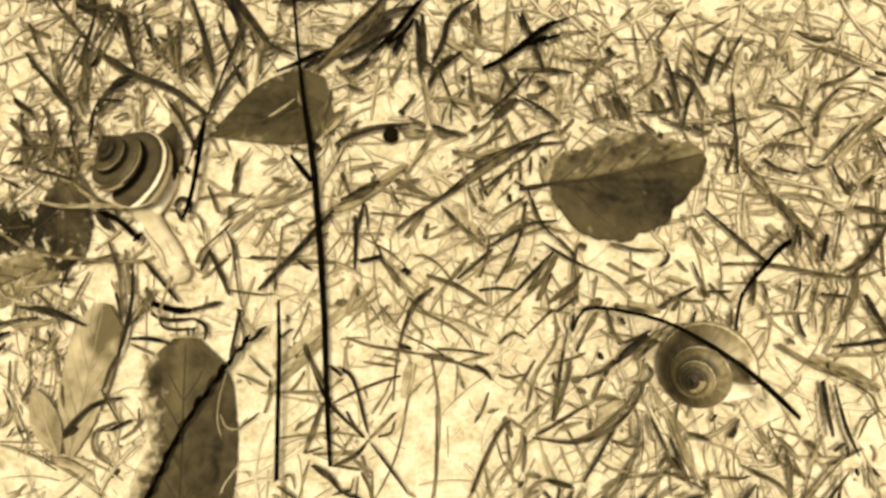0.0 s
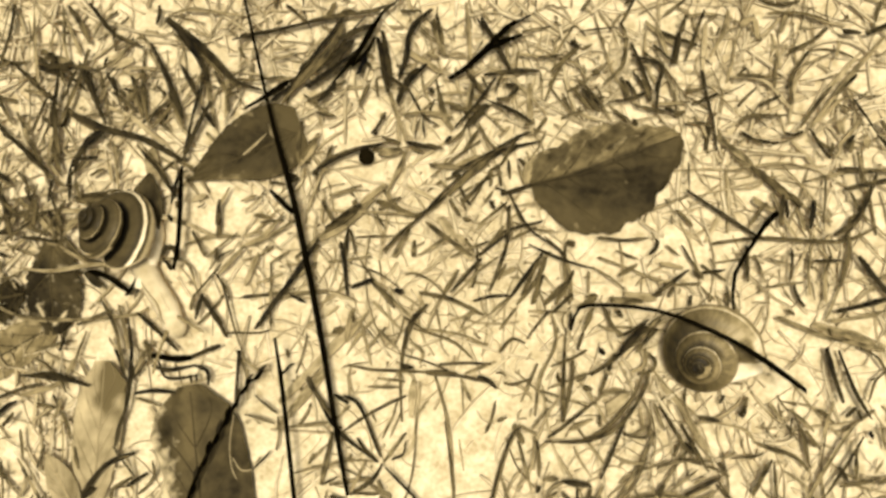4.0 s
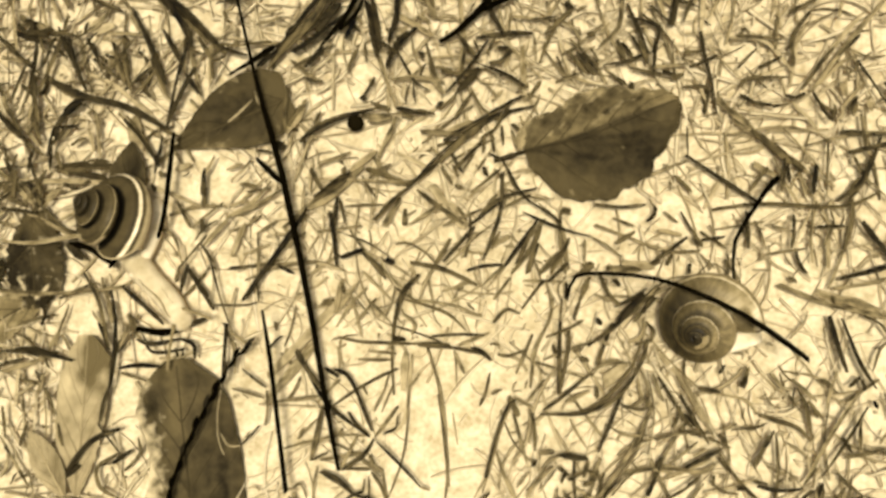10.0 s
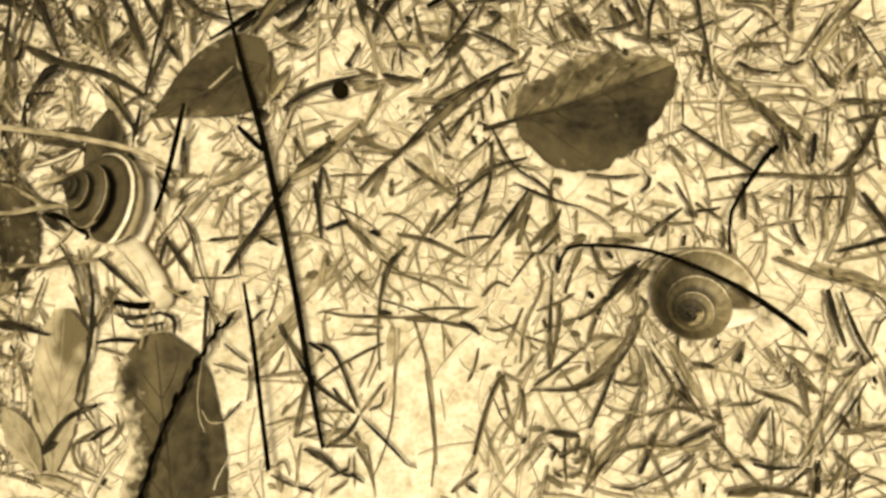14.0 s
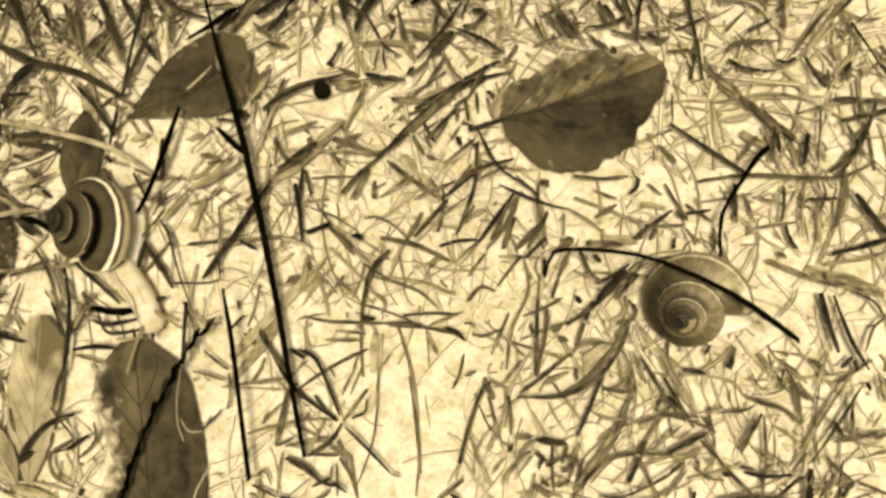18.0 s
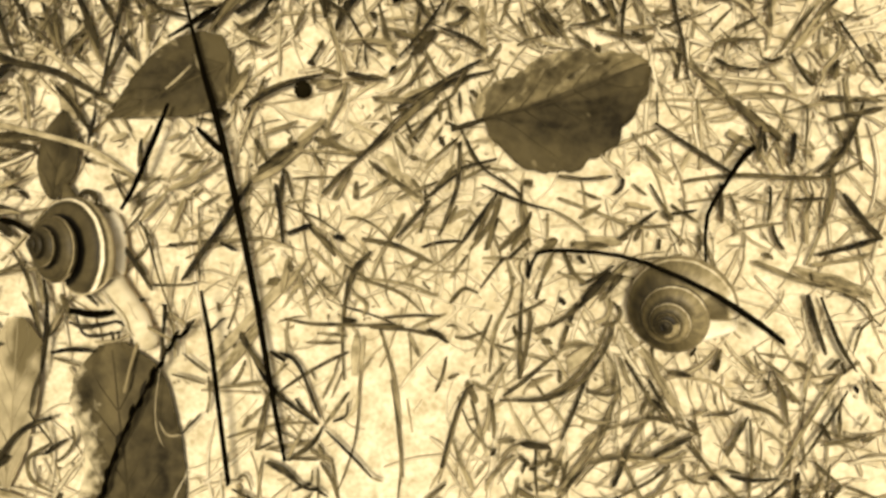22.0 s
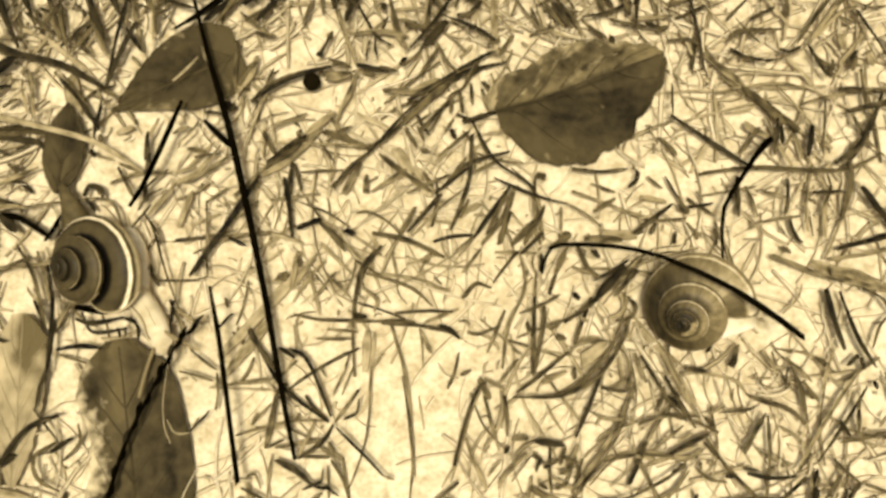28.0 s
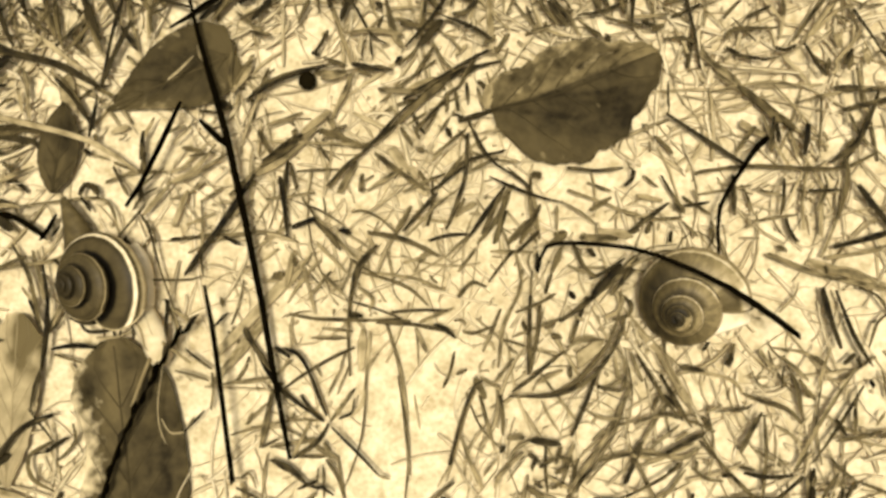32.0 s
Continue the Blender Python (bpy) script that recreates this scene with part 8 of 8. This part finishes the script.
blade("b", 0.87, 16.4, 50.3, 8.9, 22.9, 56.3, 8.9)
blade("b", 0.87, -2.3, 32.5, 8.9, 1.2, 37.9, 8.9)
blade("b", 0.97, 5.8, 30, 8.9, 9.3, 35.9, 8.9)
blade("b", 0.87, 42.1, 20.1, 8.9, 45.3, 16.6, 8.9)
blade("b", 0.87, 59.8, 42.2, 8.9, 64.4, 44.6, 8.9)
blade("b", 0.78, 74.5, 43.2, 8.9, 80.4, 49, 8.9)
blade("d", 0.97, -56.2, 1.5, 9.4, -52.9, -3.7, 9.4)
blade("l", 1.84, -38.1, -23, 7.2, -30, -11.9, 7.2)


def narrow_strips(count):
    """Long narrow grass strips lying loose in the litter, more of them towards the near right."""
    rng = np.random.default_rng(20)
    made = 0
    while made < count:
        x, y, a = rng.uniform(-115, 98), rng.uniform(-60, 75), rng.uniform(0, 2 * math.pi)
        if any(((x - bx) / rx) ** 2 + ((y - by) / ry) ** 2 < 1 for bx, by, rx, ry in LEAF_BEDS + BARE):
            continue
        if rng.random() > min(1.0, max(0.25, 0.45 + x / 140 - y / 160)):
            continue
        made += 1
        half, bow, z = rng.uniform(3.5, 10), rng.normal(0, 0.8), rng.uniform(6.6, 8.0)
        dx, dy = half * math.cos(a), half * math.sin(a)
        blade("m" if rng.random() < 0.6 else "l", rng.uniform(0.35, 0.7), x - dx, y - dy, z, x - bow * dy / half, y + bow * dx / half, z, x + dx, y + dy, z)


narrow_strips(120)
chopped_grass()


# ---------------------------------------------------------------- what moves
def motions():
    walk(snail_crawling, [(t, pose(x * MM, y * MM, z * MM, rx, ry, yaw)) for t, x, y, z, rx, ry, yaw in (
        (0, -70.2, 11.4, 4.0, -11.9, 0.3, -24.1),
        (2, -69.7, 12.0, 4.0, -12.0, 0.1, -23.2),
        (3.5, -69.3, 11.1, 4.0, -12.2, -0.6, -18.7),
        (5.5, -68.3, 9.5, 4.0, -12.5, -1.6, -15.2),
        (7, -68.0, 8.7, 4.0, -10.9, -2.4, -16.4),
        (9, -66.3, 8.4, 4.0, -7.5, -3.4, -20.8),
        (10.5, -65.0, 7.2, 4.0, -5.0, -4.2, -25.6),
        (12, -63.2, 6.3, 4.0, -2.5, -4.9, -27.9),
        (13.5, -62.5, 5.9, 4.0, -1.0, -4.1, -26.9),
        (14.5, -61.5, 5.6, 4.0, -0.0, -3.6, -25.5),
        (16.5, -60.5, 3.5, 4.0, 2.0, -2.4, -20.4),
        (18, -59.7, 2.9, 4.0, 3.4, -1.6, -18.9),
        (19.5, -59.2, 2.2, 4.0, 4.9, -0.8, -17.8),
        (21, -59.0, 1.0, 4.0, 5.4, 0.3, -14.9),
        (22.5, -58.8, -0.3, 4.0, 5.3, 1.5, -11.3),
        (24, -58.4, -1.1, 4.0, 5.3, 2.7, -8.4),
        (25.5, -57.6, -1.8, 4.0, 5.3, 3.9, -6.5),
        (27.5, -56.8, -3.2, 4.0, 5.2, 5.5, -5.1),
        (29, -55.3, -4.5, 4.0, 5.2, 5.8, -6.1),
        (30.5, -55.2, -6.0, 4.0, 5.2, 5.8, -4.6),
        (32, -54.3, -6.9, 4.0, 5.2, 5.8, -5.4),
    )])
    walk(snail_neck, [(t, pose(x * MM, y * MM, z * MM, rx, ry, yaw)) for t, x, y, z, rx, ry, yaw in (
        (0, 4.0, -6.0, 4.5, 5.7, -10.5, 59.7),
        (2, 3.5, -5.3, 4.6, 7.5, -9.4, 50.6),
        (6, 4.2, -6.9, 4.1, 10.5, -7.2, 42.2),
        (8, 5.6, -7.1, 4.2, 7.8, -5.7, 53.1),
        (12, 3.4, -6.5, 5.1, 5.5, 0.1, 63.0),
        (17, 2.0, -5.1, 5.8, -0.3, 3.3, 43.2),
        (20, 3.3, -7.4, 6.3, -3.0, 4.5, 50.4),
        (22, 2.9, -5.6, 6.2, -4.7, 2.8, 42.6),
        (25, 2.6, -4.8, 6.2, -6.3, -0.1, 32.2),
        (28, 1.0, -3.6, 6.1, -7.6, -2.0, 33.6),
        (30, -0.1, -2.2, 5.8, -7.4, -2.5, 29.9),
        (32, -0.1, -2.2, 5.8, -7.4, -2.5, 29.9),
    )])
    walk(snail_tail, [(t, pose(x * MM, y * MM, 0)) for t, x, y in (
        (0, 4.0, -6.0), (18, 4.0, -6.0), (20.5, 3.0, -6.0), (23, 0.5, -5.0), (28, -1.4, -2.5), (32, -2.0, -2.0))])
    walk(snail_resting, [(t, pose(x * MM, y * MM, 8.0 * MM)) for t, x, y in (
        (0, 42.9, -14.1),
        (3, 43.3, -14.2),
        (6, 43.5, -14.2),
        (9, 43.1, -14.2),
        (11.5, 42.9, -14.7),
        (14.5, 42.9, -14.8),
        (17, 43.2, -14.9),
        (19, 43.3, -15.2),
        (22, 43.2, -15.6),
        (25, 43.1, -16.1),
        (28, 43.3, -16.1),
        (30, 43.2, -15.7),
        (32, 43.1, -15.4),
    )])
    walk(tan_straw, [(t, pose(-54.2 * MM, 14.6 * MM, z * MM, 0, 0, yaw)) for t, z, yaw in (
        (0, 8.4, 10.4), (12.5, 8.4, 10.2), (13.3, 8.8, 8.5), (14.5, 10.2, 1.2), (16.5, 10.5, 0.0), (32, 10.5, 0.0))])
    walk(stalk, [(t, pose(x * MM, y * MM, z * MM, 0, 0, yaw)) for t, x, y, z, yaw in (
        (0, -61.7, 29.6, 12.5, -0.6),
        (2, -61.1, 29.1, 12.5, -0.2),
        (6, -61.6, 29.2, 12.5, -0.7),
        (9, -60.9, 29.5, 12.5, -2.5),
        (12, -55.4, 29.3, 12.5, -10.2),
        (13, -53.9, 29.0, 12.5, -11.6),
        (14.5, -52.9, 28.4, 12.5, -12.2),
        (16.5, -51.3, 29.0, 12.5, -15.7),
        (19, -48.8, 27.5, 12.5, -20.4),
        (22, -47.8, 28.6, 12.5, -21.3),
        (25, -47.3, 27.8, 12.5, -22.3),
        (28, -46.5, 27.7, 12.5, -23.9),
        (30, -46.4, 27.3, 12.5, -24.1),
        (32, -45.8, 27.3, 12.5, -25.3),
    )])


motions()
